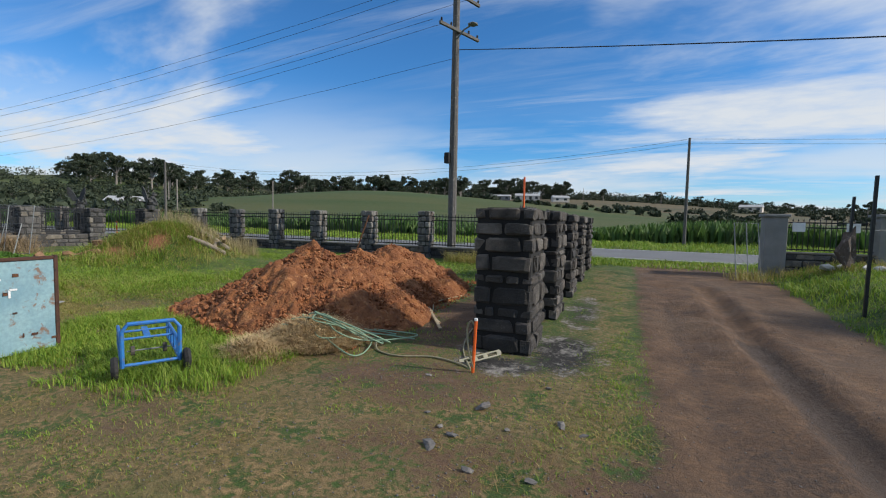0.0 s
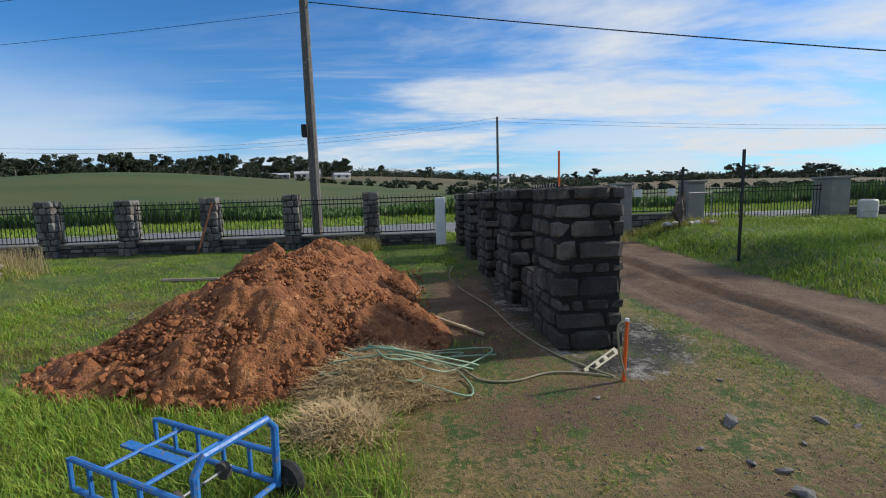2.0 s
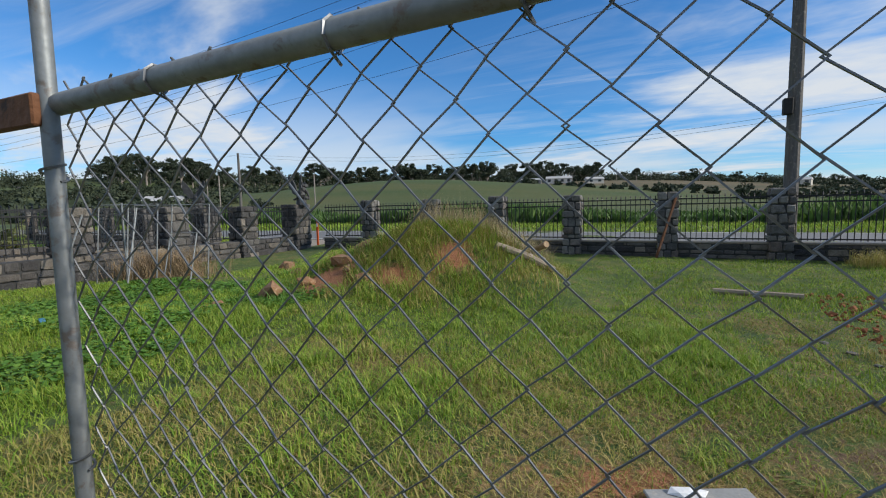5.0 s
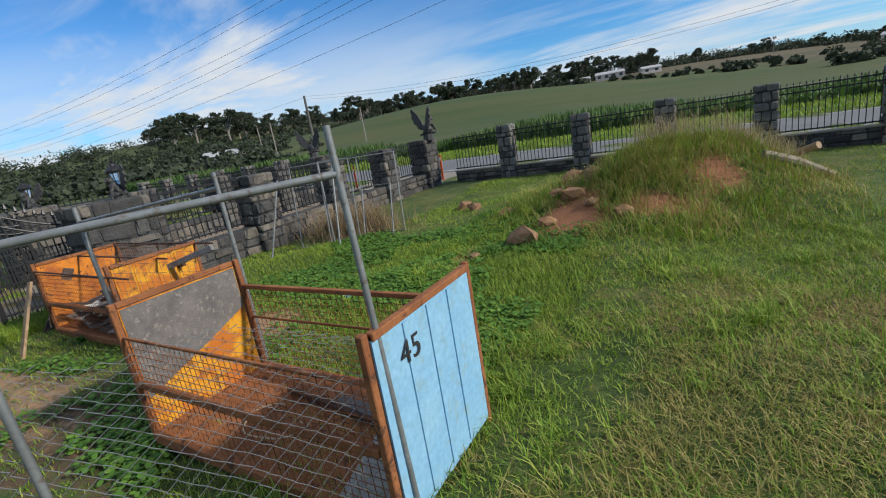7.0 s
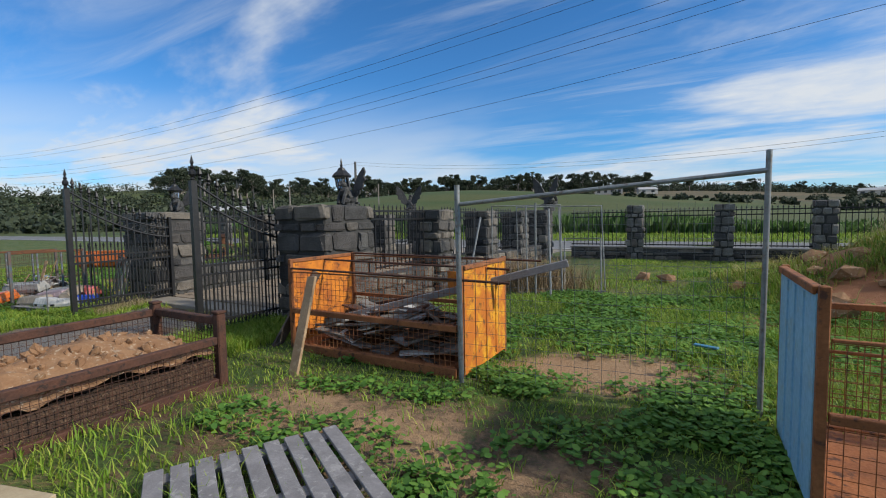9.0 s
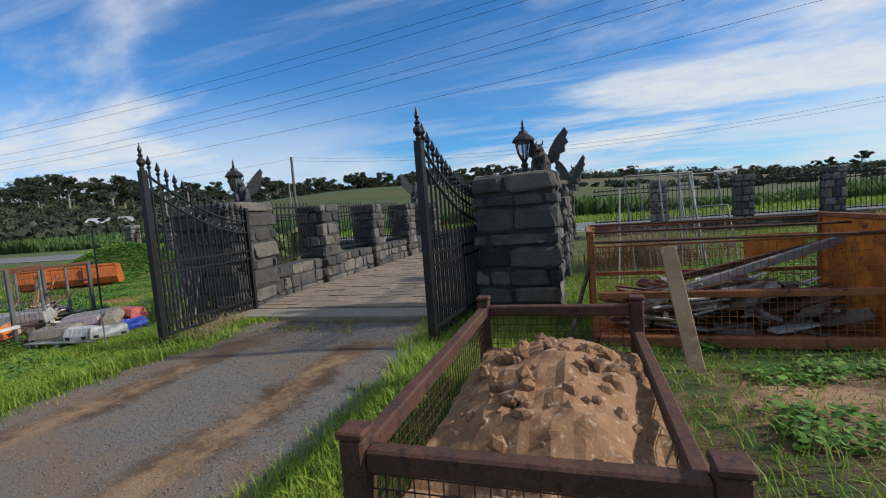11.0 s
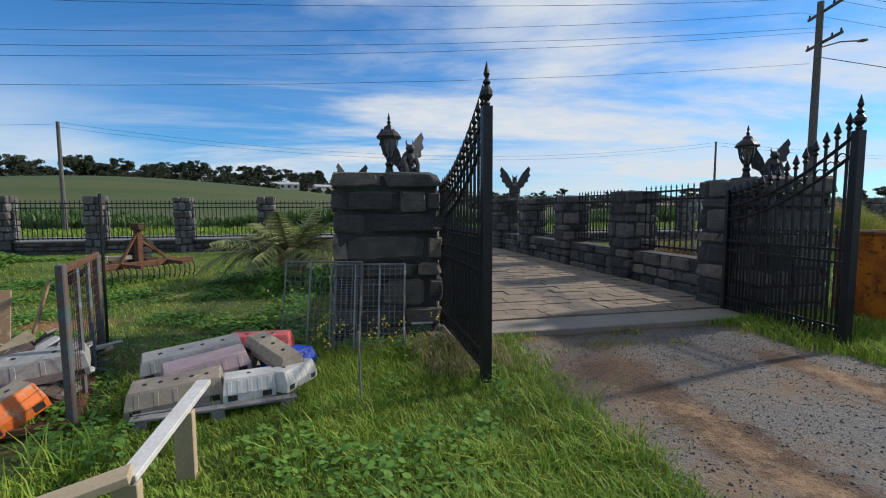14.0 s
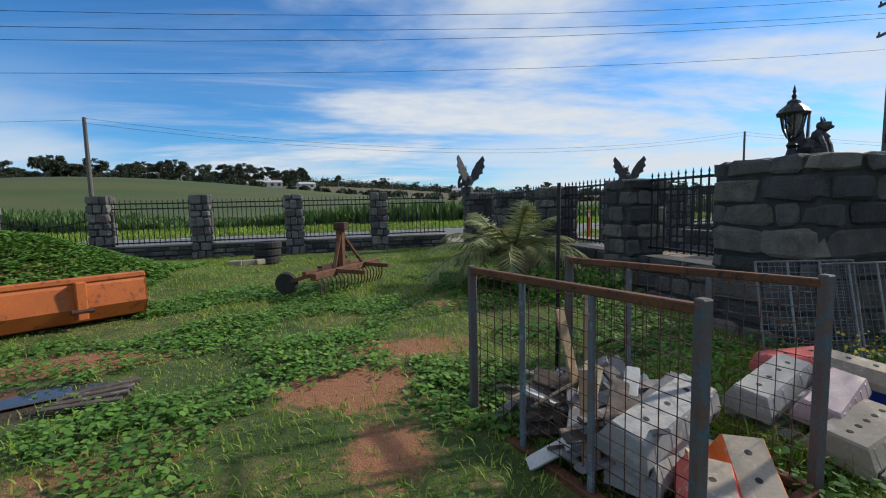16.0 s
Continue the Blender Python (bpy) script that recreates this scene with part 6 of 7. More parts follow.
blue_rust = simple("blue_paint_wearing_off", (0.10, 0.16, 0.20), (0.15, 0.085, 0.05), 7, 0.8, bump=0.3, c=(0.19, 0.26, 0.29))
for p, q in ((A_, B_), (D_, C_)):
    part("top_rail", MB().beam((*p, 1.07), (*q, 1.09), 0.04, 0.04, ch=0.005), "rust", ct)
    for u in (0.33, 0.66):
        m = along(p, q, u)
        part("upright", MB().tube([(*m, zc), (*m, 1.07)], 0.018, 7), blue_rust, ct, "upright with worn blue paint")
    lattice_on(ct, p, q, zc + 0.05, 1.05, 0.075, "rust_dark")
for p, q in ((A_, B_), (D_, C_), (B_, C_), (A_, D_)):
    part("bottom_rail", MB().beam((*p, zc + 0.03), (*q, zc + 0.03), 0.06, 0.05, ch=0.006), "rust", ct)


def barrier(name, mat, label, L, W_, H_, at, rot, holes=3, lips=True, dust=None):
    """A hollow moulded road-barrier base: tapered block, black discs for the shaded holes on its top."""
    t = thing(name, label, "barrier block", at)
    t.matrix_basis = Matrix.Translation(at) @ Euler([radians(v) for v in rot]).to_matrix().to_4x4()
    mb = MB()
    k = 0.72
    vs = [(-L / 2, -W_ / 2, 0), (L / 2, -W_ / 2, 0), (L / 2, W_ / 2, 0), (-L / 2, W_ / 2, 0)]
    mid_ = [(x, y, H_ * 0.4) for x, y, _ in vs]
    up_ = [(x * 0.95, y * k, H_) for x, y, _ in vs]
    up2 = [(x * 0.92, y * k * 0.92, H_ + 0.012) for x, y, _ in vs]
    fs = [(3, 2, 1, 0)] + [(r_ * 4 + i, r_ * 4 + (i + 1) % 4, r_ * 4 + 4 + (i + 1) % 4, r_ * 4 + 4 + i) for r_ in range(3) for i in range(4)] + [(12, 13, 14, 15)]
    part("shell", mb.add(vs + mid_ + up_ + up2, fs), mat, t)
    if dust:
        part("worn_top", MB().box((-L * 0.455, -W_ * k * 0.45, H_ + 0.011), (L * 0.455, W_ * k * 0.45, H_ + 0.0135)), dust, t, "dusty bleached top face")
    else:
        # moulded ribs across the flanks
        for q in range(5):
            x = (q - 2) * L * 0.19
            for sy in (-1, 1):
                part("rib", MB().beam((x, sy * W_ * 0.49, H_ * 0.38), (x, sy * W_ * k * 0.49, H_ * 0.98), 0.03, 0.012, up=(0, 1, 0), ch=0.003), mat, t)
    # holes and slots aren't cut: black pieces paint the shade inside them
    for i in range(holes):
        x = (i - (holes - 1) / 2) * L * 0.8 / holes
        part("socket", MB().lathe([(0.012, H_ + 0.008), (0.016, H_ + 0.0145), (0.009, H_ + 0.0150), (0.005, H_ + 0.0148)], (x, 0, 0), 8), "rubber", t, "black disc standing in for a shaded socket hole")
    if lips:
        for x in (-L / 2 + 0.06, L / 2 - 0.06):
            part("end_slot_shade", MB().box((x - 0.03, -W_ / 2 - 0.004, H_ * 0.08), (x + 0.03, -W_ / 2 + 0.01, H_ * 0.35)), "rubber", t, "black plate standing in for a shaded lifting slot")
    return t


litter("scrap_timber", "jumble of splintered grey boards and debris in the pipe cage", "scrap heap", -28.25, -27.6, 3.35, 4.15, 0.12, 0.36, 110, ((0.15, 0.5), (0.04, 0.11), (0.012, 0.03)), 0.6,
       [PIECE[2], PIECE[2], PIECE[0], MB().box((-0.5, -0.5, -0.5), (0.5, 0.5, 0.5), ch=0.06).mesh("scrap_piece", M["wood_pale"]), PIECE[3], PIECE[4]])
for p, q, w in (((-28.05, 3.75, 0.35), (-28.1, 3.9, 0.86), 0.07), ((-27.95, 3.85, 0.4), (-27.86, 4.0, 0.92), 0.03), ((-28.2, 3.4, 0.2), (-28.1, 3.6, 0.6), 0.09)):
    single("splintered_board", MB().beam(p, q, w, 0.02, ch=0.004), "wood", "splintered board standing up out of the scrap", "board", group="upright splinters")
barrier("barrier_base", "grey_plastic", "long dusty grey barrier base lying across the scrap", 0.80, 0.26, 0.15, (-27.78, 3.44, 0.30), (14, -3, 24), 3)
barrier("barrier_base", "orange_plastic", "broken orange plastic barrier base with open end", 0.36, 0.25, 0.17, (-27.62, 3.08, 0.15), (0, -20, 58), 2, True, "beige_plastic")
barrier("barrier_base", "red_plastic", "faded red barrier base with dusty top leaning out of the cage", 0.74, 0.25, 0.14, (-28.01, 2.88, 0.14), (4, -7, 50), 3, True, "beige_plastic")
barrier("barrier_base", "grey_plastic", "grey barrier base under the scrap", 0.6, 0.26, 0.15, (-27.85, 3.38, 0.13), (0, 4, 30), 2)

pz = top(-26.5, 3.4)
pt2 = thing("pallet", "low weathered pallet under a stack of barrier bases", "pallet", (-26.47, 3.42, pz), 10)
for k in range(9):
    y = -0.40 + k * 0.10
    part("slat", MB().box((-0.5, y - 0.038, 0.07), (0.5, y + 0.038, 0.088), ch=0.003), "wood_grey", pt2)
for x in (-0.44, 0, 0.44):
    part("bearer", MB().box((x - 0.04, -0.44, 0.0), (x + 0.04, 0.44, 0.07)), "wood_grey", pt2)
pb = pz + 0.085
for mat, lb, L, W_, H_, at, rot, hs_ in (
    ("grey_plastic", "grey barrier base with rows of holes on the stack", 0.72, 0.26, 0.13, (-26.74, 3.70, pb + 0.10), (8, -5, 20), 4),
    ("pink_plastic", "sun-bleached pink barrier base on the stack", 0.58, 0.24, 0.12, (-26.58, 3.46, pb + 0.09), (10, -6, 22), 0),
    ("beige_plastic", "dusty beige barrier base on the stack", 0.58, 0.30, 0.14, (-26.70, 3.22, pb), (6, -3, 13), 5),
    ("white_plastic", "dirty white barrier base on the stack", 0.34, 0.24, 0.14, (-26.24, 3.22, pb), (0, 0, 14), 1),
    ("white_plastic", "white plastic barrier base at the edge of the stack", 0.42, 0.22, 0.13, (-25.98, 3.36, pb), (0, 4, 65), 2),
    ("red_plastic", "faded red barrier base behind the stack", 0.52, 0.26, 0.13, (-26.28, 3.88, pb + 0.12), (0, 0, -4), 2),
    ("blue_plastic", "bright blue barrier base behind the stack", 0.42, 0.24, 0.13, (-26.02, 3.70, pb), (0, 0, 60), 1),
    ("beige_plastic", "tilted dusty pink-grey barrier base on top of the stack", 0.50, 0.20, 0.11, (-26.12, 3.56, pb + 0.15), (10, 12, -48), 3),
    ("grey_plastic", "grey barrier base low in the stack", 0.5, 0.26, 0.12, (-26.52, 3.62, pb), (0, 0, -10), 2),
):
    barrier("barrier_base", mat, lb, L, W_, H_, at, rot, hs_)

single('picket_post', MB().tube([(0, 0, -0.1), (0.02, 0, 1.45)], 0.014, 6), 'iron', 'thin dark steel picket standing behind the cage', 'post', (-27.75, 4.56, top(-27.75, 4.56)))

# white-painted timber trestle
tz = top(-26.3, 2.2)
tre = thing("timber_trestle", "rough trestle of white-painted boards standing in the grass", "trestle")
part("long_board", MB().beam((-26.35, 2.60, 0.48), (-26.385, 1.74, 0.42), 0.075, 0.03, ch=0.003), "white_plastic", tre, "board with peeling white paint")
part("leg", MB().beam((-26.36, 2.30, tz - 0.05), (-26.36, 2.30, 0.44), 0.05, 0.09, ch=0.003), "wood_pale", tre)
part("leg", MB().beam((-26.39, 1.76, tz - 0.05), (-26.39, 1.76, 0.40), 0.05, 0.09, ch=0.003), "wood_pale", tre)
part("cross_board", MB().beam((-26.85, 1.60, 0.36), (-26.36, 1.73, 0.45), 0.11, 0.035, ch=0.003), "wood_pale", tre)
single("plank", MB().beam((-27.62, 2.86, 0.16), (-27.30, 2.05, 0.14), 0.12, 0.025, ch=0.003), "white_plastic", "white-painted plank lying in the grass by the cage", "plank")

# two mesh panels leaning on the gate pier
for k, (p, q, back) in enumerate((((-26.16, 4.20), (-25.45, 3.98), 0.22), ((-25.72, 4.02), (-25.05, 3.86), 0.22))):
    d = Vector((q[0] - p[0], q[1] - p[1], 0))
    mp = thing("mesh_panel", "galvanised wire mesh panel leaning against the gate pier", "mesh panel", (*p, top(*p)), math.degrees(math.atan2(d.y, d.x)), "leaning mesh panels")
    mp.matrix_basis = mp.matrix_basis @ Matrix.Rotation(radians(-13), 4, "X")
    L, H_ = d.length, 0.84
    part("frame", MB().tube([(0, 0, 0), (L, 0, 0), (L, 0, H_), (0, 0, H_)], 0.012, 6, closed=True), "wood_grey", mp)
    for x in (L * 0.33, L * 0.66):
        part("upright", MB().tube([(x, 0, 0), (x, 0, H_)], 0.010, 6), "galv", mp)
    lattice_on(mp, (0, 0), (L, 0), 0, H_, 0.05, "wire")
tub = thing("plastic_tub", "small green plastic tub with a pale lid by the gate", "tub", (-24.82, 4.28, top(-24.9, 4.2)))
part("tub_body", MB().box((-0.1, -0.08, 0), (0.1, 0.08, 0.16), ch=0.015), simple("dull_green_plastic", (0.04, 0.09, 0.055), (0.05, 0.11, 0.07), 6, 0.5, bump=0.05), tub)
part("lid", MB().box((-0.11, -0.09, 0.16), (0.11, 0.09, 0.185), ch=0.01), "grey_plastic", tub)
ps = thing("stand_pole", "thin grey pole on a cross foot standing among weeds", "stand", (-25.46, 2.95, top(-25.46, 2.95)))
part("pole", MB().tube([(0, 0, 0), (-0.01, 0, 0.52)], 0.008, 6), "wood_grey", ps)
for a in (0.3, 1.87):
    part("foot", MB().box((-0.10, -0.012, 0.0), (0.10, 0.012, 0.02), Matrix.Rotation(a, 4, "Z")), "wood_grey", ps)

# ---------------------------------------------------------------- leaning gate frames between wall and stillage
def gate_frame(a, b, h, lean, label, bars=(0.5,), mesh=True):
    d = Vector((b[0] - a[0], b[1] - a[1], 0))
    t = thing("leaning_gate", label, "gate", (*a, top(*a)), math.degrees(math.atan2(d.y, d.x)), "leaning gate frames")
    t.matrix_basis = t.matrix_basis @ Matrix.Rotation(radians(lean), 4, "X")
    L = d.length
    part("pipe_frame", MB().tube([(0, 0, 0.02), (L, 0, 0.02), (L, 0, h), (0, 0, h)], 0.016, 8, closed=True), "galv", t)
    for u in bars:
        part("pipe_bar", MB().tube([(L * u, 0, 0), (L * u, 0, h)], 0.013, 7), "galv", t)
    if mesh:
        o = part("chain_link", chain_link(L, h, 0.06, 0.0012), "wire", t)
    return t


gate_frame((-19.05, 6.95), (-17.95, 7.45), 1.62, -8, "galvanised gate frame hung with chain-link leaning on others")
gate_frame((-18.75, 7.45), (-17.35, 8.15), 1.60, -10, "old galvanised gate frame with chain-link propped upright")
gate_frame((-17.95, 7.60), (-17.35, 7.75), 1.0, -16, "short pipe frame leaning in the grass", (), False)
for p, q in (((-19.35, 6.4, 0.15), (-19.25, 6.9, 1.62)), ((-18.0, 6.9, 0.15), (-18.15, 7.3, 1.75)), ((-18.33, 7.13, 0.15), (-18.33, 7.13, 1.85))):
    single("pipe_post", MB().tube([p, q], 0.018, 8), "galv", "galvanised pipe leaning among the gate frames", "pipe", group="loose pipes")
rd = np.random.default_rng(17)
n = 2600
bx = -18.7 + rd.normal(0, 0.5, n)
by = 8.1 + rd.normal(0, 0.35, n)
v, f = blades(np.column_stack([bx, by]), rd.uniform(0.2, 0.75, n), np.full(n, 0.004), rd.uniform(0.3, 1.4, n), None, 8)
tagged(new("brush_pile", array_mesh("brush_pile", v, f, "palm_dry")), "pile of dry palm fronds and brush behind the frames", "brush", kind="stuff")
single("blue_board", MB().box((-0.11, -0.03, 0), (0.11, 0.03, 0.02), ch=0.005), "teal_panel", "small blue board lying in the weeds", "board", (-15.85, 4.65, top(-15.85, 4.65) + 0.06), -20)

# ---------------------------------------------------------------- palm, logs, tyres
def frond(mb_stem, leaf_v, leaf_f, base, az, L, rise, droop, w=0.16, seed=0):
    rr_ = random.Random(seed)
    pts = []
    for i in range(9):
        u = i / 8
        pts.append(base + Vector((math.cos(az) * L * u * (1 - 0.15 * u), math.sin(az) * L * u * (1 - 0.15 * u), rise * u - droop * u * u)))
    mb_stem.tube(pts, [0.016 * (1 - 0.8 * i / 8) + 0.002 for i in range(9)], 5)
    side = Vector((-math.sin(az), math.cos(az), 0))
    for i in range(44):
        u = 0.12 + 0.88 * i / 44
        k = min(int(u * 8), 7)
        p = pts[k].lerp(pts[k + 1], u * 8 - k)
        d = (pts[k + 1] - pts[k]).normalized()
        for s in (-1, 1):
            l_ = w * (0.6 + 1.0 * math.sin(math.pi * min(u * 1.05, 1))) * rr_.uniform(0.85, 1.15) + 0.06
            tip = p + side * s * l_ * 0.8 + d * l_ * 0.55 + Vector((0, 0, -l_ * rr_.uniform(0.1, 0.6)))
            o_ = len(leaf_v)
            leaf_v += [p - d * 0.017, p + d * 0.017, tip]
            leaf_f.append((o_, o_ + 1, o_ + 2))


pa = thing("palm", "squat palm with arching fronds and dead skirt by the gate pier", "palm", (-26.55, 8.24, top(-26.55, 8.24)))
stem, lv, lf = MB(), [], []
rp = random.Random(44)
for k in range(30):
    frond(stem, lv, lf, Vector((rp.uniform(-0.1, 0.1), rp.uniform(-0.1, 0.1), 0.42)), k * 2.4, rp.uniform(1.1, 1.7) * (1 - 0.4 * (k % 3 == 0)), rp.uniform(0.75, 1.2) + 0.25 * (k % 3 == 0), rp.uniform(0.65, 1.3) - 0.35 * (k % 3 == 0), 0.19, k)
part("trunk", MB().tube([(0, 0, -0.1), (0, 0, 0.2), (0.02, 0, 0.42)], [0.17, 0.2, 0.1], 9), "wood_dark", pa)
part("stalk", stem, "palm", pa)
mb = MB()
mb.v, mb.f = [tuple(p) for p in lv], lf
part("foliage", mb, "palm", pa)
stem2, lv, lf = MB(), [], []
for k in range(9):
    frond(stem2, lv, lf, Vector((0.08, -0.45, 0.62)), -2.2 + 0.2 * k, 0.36, 0.05, 0.72, 0.10, 70 + k)
mb = MB()
mb.v, mb.f = [tuple(p) for p in lv] + stem2.v, lf + [tuple(i + len(lv) for i in q) for q in stem2.f]
part("dead_fronds", mb, "palm_dry", pa, "hanging dry brown fronds")
# shrub with yellow flowers in front of it
cs = [(-26.2 + rp.uniform(-0.55, 0.65), 7.1 + rp.uniform(-0.5, 0.5), top(-26.2, 7.1) + rp.uniform(0.05, 0.32)) for k in range(34)]
v, f = cloud_of_leaves(cs, [[0.2]] * len(cs), 60, 0.035, 5, 0.9, 0.6)
sh = thing("shrub", "dense dark green shrub at the foot of the palm", "shrub")
place(new("foliage", array_mesh("foliage", v, f, "weed")), sh)
v, f = cloud_of_leaves(cs[:14], [[0.24]] * 14, 4, 0.02, 6, 0.9, 0.9)
place(new("blossom", array_mesh("blossom", v, f, "flower")), sh, "small yellow flowers")

for p, q, r_ in (((-11.35, 9.15), (-10.45, 9.65), 0.07), ((-11.5, 9.7), (-10.7, 10.0), 0.08), ((-11.1, 9.9), (-10.75, 9.55), 0.06)):
    lg = MB().tube([on(*p, r_), on(*along(p, q, 0.5), r_ + 0.02), on(*q, r_)], [r_, r_ * 0.95, r_ * 0.9], 9)
    single("log", lg, "log", "short grey sawn log lying against the grassy mound", "log", group="logs by the mound")
single("log", MB().tube([on(-11.0, 10.1, 0.1), on(-10.6, 9.75, 0.45)], [0.05, 0.06], 8), "wood", "split timber stump leaning on the logs", "log", group="logs by the mound")
single("log", MB().tube([on(-7.95, 10.4, 0.05), on(-6.75, 10.25, 0.05)], 0.05, 8), "log", "straight grey pole lying in the grass", "log")
single("leaning_stick", MB().beam((-8.78, 13.95, 0.25), (-8.36, 14.24, 1.75), 0.05, 0.05, ch=0.004), "rust", "rusty brown bar leaning against a fence pier", "bar")


def tyre(at, R, w, rot=(0, 0, 0), label="worn black tyre"):
    prof = [(R * 0.62, -w / 2), (R * 0.9, -w / 2), (R, -w * 0.32), (R, w * 0.32), (R * 0.9, w / 2), (R * 0.62, w / 2), (R * 0.58, 0)]
    n = 22
    mb = MB()
    vs = [(r_ * math.cos(k * math.tau / n), r_ * math.sin(k * math.tau / n), z) for r_, z in prof for k in range(n)]
    m = len(prof)
    mb.add(vs, [(i * n + k, i * n + (k + 1) % n, ((i + 1) % m) * n + (k + 1) % n, ((i + 1) % m) * n + k) for i in range(m) for k in range(n)])
    o = single("tyre", mb, "rubber", label, "tyre")
    o.matrix_basis = Matrix.Translation(at) @ Euler([radians(a) for a in rot]).to_matrix().to_4x4()
    return o


for k in range(3):
    tyre((-30.75 + 0.02 * k, 12.6, top(-30.8, 12.6) + 0.09 + 0.17 * k), 0.30, 0.17, label="worn tyre in a stack against the low wall")
for k in range(3):
    single("loose_block", MB().box((-0.14, -0.08, 0), (0.14, 0.08, 0.12), ch=0.015), "beige_plastic", "loose pale stone block by the low wall", "block", (-31.35 + 0.25 * k, 12.2 + 0.06 * k, top(-31.2, 12.2)), 20 * k)

# ---------------------------------------------------------------- old rake implement
rk = thing("farm_rake", "rusty three-point farm rake with curved tines and one small wheel", "farm implement", (-29.07, 8.75, top(-29.07, 8.75)), 56)
part("tool_bar", MB().box((-0.95, -0.05, 0.27), (0.95, 0.05, 0.37), ch=0.01), "rust", rk)
part("back_bar", MB().box((-0.8, 0.22, 0.30), (0.8, 0.29, 0.37), ch=0.01), "rust", rk)
part("mast", MB().box((-0.05, 0.08, 0.30), (0.05, 0.18, 1.0), ch=0.01), "rust", rk)
part("mast_head", MB().box((-0.06, 0.02, 0.92), (0.06, 0.22, 1.04), ch=0.01), "rust_dark", rk)
for x in (-0.42, 0.42):
    part("brace", MB().beam((x, 0.0, 0.36), (0, 0.13, 0.9), 0.05, 0.03), "rust", rk)
    part("link_arm", MB().beam((x, 0.0, 0.34), (x * 0.9, -0.5, 0.32), 0.05, 0.06), "rust", rk)
part("drawbar", MB().beam((0.0, 0.2, 0.78), (0.75, 0.5, 0.40), 0.04, 0.04), "rust", rk)
part("cross_link", MB().beam((-0.42, 0.25, 0.36), (0.42, 0.25, 0.36), 0.08, 0.08), "rust_dark", rk)
for k in range(19):
    x = -0.92 + k * 0.102
    part("tine", MB().tube([(x, -0.04, 0.30), (x, -0.10, 0.22), (x, -0.10, 0.10), (x, -0.05, 0.0)], 0.011, 5), "rust_dark", rk)
w_ = part("wheel", MB().lathe([(0.05, -0.05), (0.15, -0.05), (0.17, 0), (0.15, 0.05), (0.05, 0.05)], n=16), "rubber", rk)
w_.matrix_basis = Matrix.Translation((-0.85, 0.52, 0.20)) @ Euler((0, math.pi / 2, 0.3)).to_matrix().to_4x4()
part("wheel_arm", MB().beam((-0.85, 0.05, 0.34), (-0.85, 0.5, 0.22), 0.05, 0.05), "rust", rk)

# ---------------------------------------------------------------- orange loader bucket
bk = thing("loader_bucket", "orange steel loader bucket lying beside the green mound", "loader bucket", (-32.55, 7.30, top(-32.5, 7.3)), 37)
L2, prof = 1.05, [(-0.30, 0.02), (0.0, 0.0), (0.22, 0.06), (0.32, 0.22), (0.30, 0.46), (0.24, 0.56)]
mb = MB()
th = 0.025
inner = [(y * 0.93 + 0.0, z * 0.93 + 0.03) for y, z in prof]
k = len(prof)
vs = [(x, y, z) for x in (-L2, L2) for y, z in prof] + [(x, y, z) for x in (-L2 + 0.02, L2 - 0.02) for y, z in inner]
fs = [(i, i + 1, k + i + 1, k + i) for i in range(k - 1)] + [(2 * k + i + 1, 2 * k + i, 3 * k + i, 3 * k + i + 1) for i in range(k - 1)]
fs += [(k - 1, 3 * k - 1, 4 * k - 1, 2 * k - 1), (0, k, 3 * k, 2 * k)]
bkm = Matrix.Rotation(math.pi, 4, "Z")
mb.add([bkm @ Vector(p) for p in vs], fs)
part("shell", mb, "bucket_orange", bk)
for x in (-L2, L2 - 0.02):
    m2 = MB()
    poly = [(y, z) for y, z in prof] + [(-0.05, 0.50)]
    q = len(poly)
    m2.add([bkm @ Vector((xx, y, z)) for xx in (x, x + 0.02) for y, z in poly], [tuple(range(q)), tuple(range(2 * q - 1, q - 1, -1))] + [(i, (i + 1) % q, q + (i + 1) % q, q + i) for i in range(q)])
    part("side_plate", m2, "bucket_orange", bk)
part("top_lip", MB().box((-L2, -0.30, 0.50), (L2, -0.20, 0.56), ch=0.01), "bucket_orange", bk)
for x in (-0.5, 0.35):
    part("bracket", MB().box((x, -0.40, 0.10), (x + 0.10, -0.28, 0.52), ch=0.01), "bucket_orange", bk, "welded mounting bracket")
    part("pin", MB().tube([(x - 0.05, -0.38, 0.20), (x + 0.15, -0.38, 0.20)], 0.03, 8), "rust_dark", bk)
pud = MB().lathe([(0.40, 0.0), (0.36, 0.004)], n=18)
pud.v = [(p[0] * (1.5 + 0.25 * math.sin(4 * math.atan2(p[1], p[0]))), p[1] * (0.55 + 0.18 * math.cos(3 * math.atan2(p[1], p[0]))), p[2]) for p in pud.v]
single("puddle", pud, "water", "shallow muddy puddle reflecting the sky", "puddle", (-31.65, 5.2, top(-31.6, 5.2) + 0.02), 10, kind="structure")
for k in range(4):
    single("offcut", MB().box((-0.22, -0.03, 0), (0.22, 0.03, 0.03), ch=0.004), "wood_dark", "dark timber offcut at the edge of the puddle", "offcut", (-31.0, 4.95 + 0.1 * k, top(-31.0, 5.1) + 0.01), 8 + 7 * k, "offcuts by the puddle")

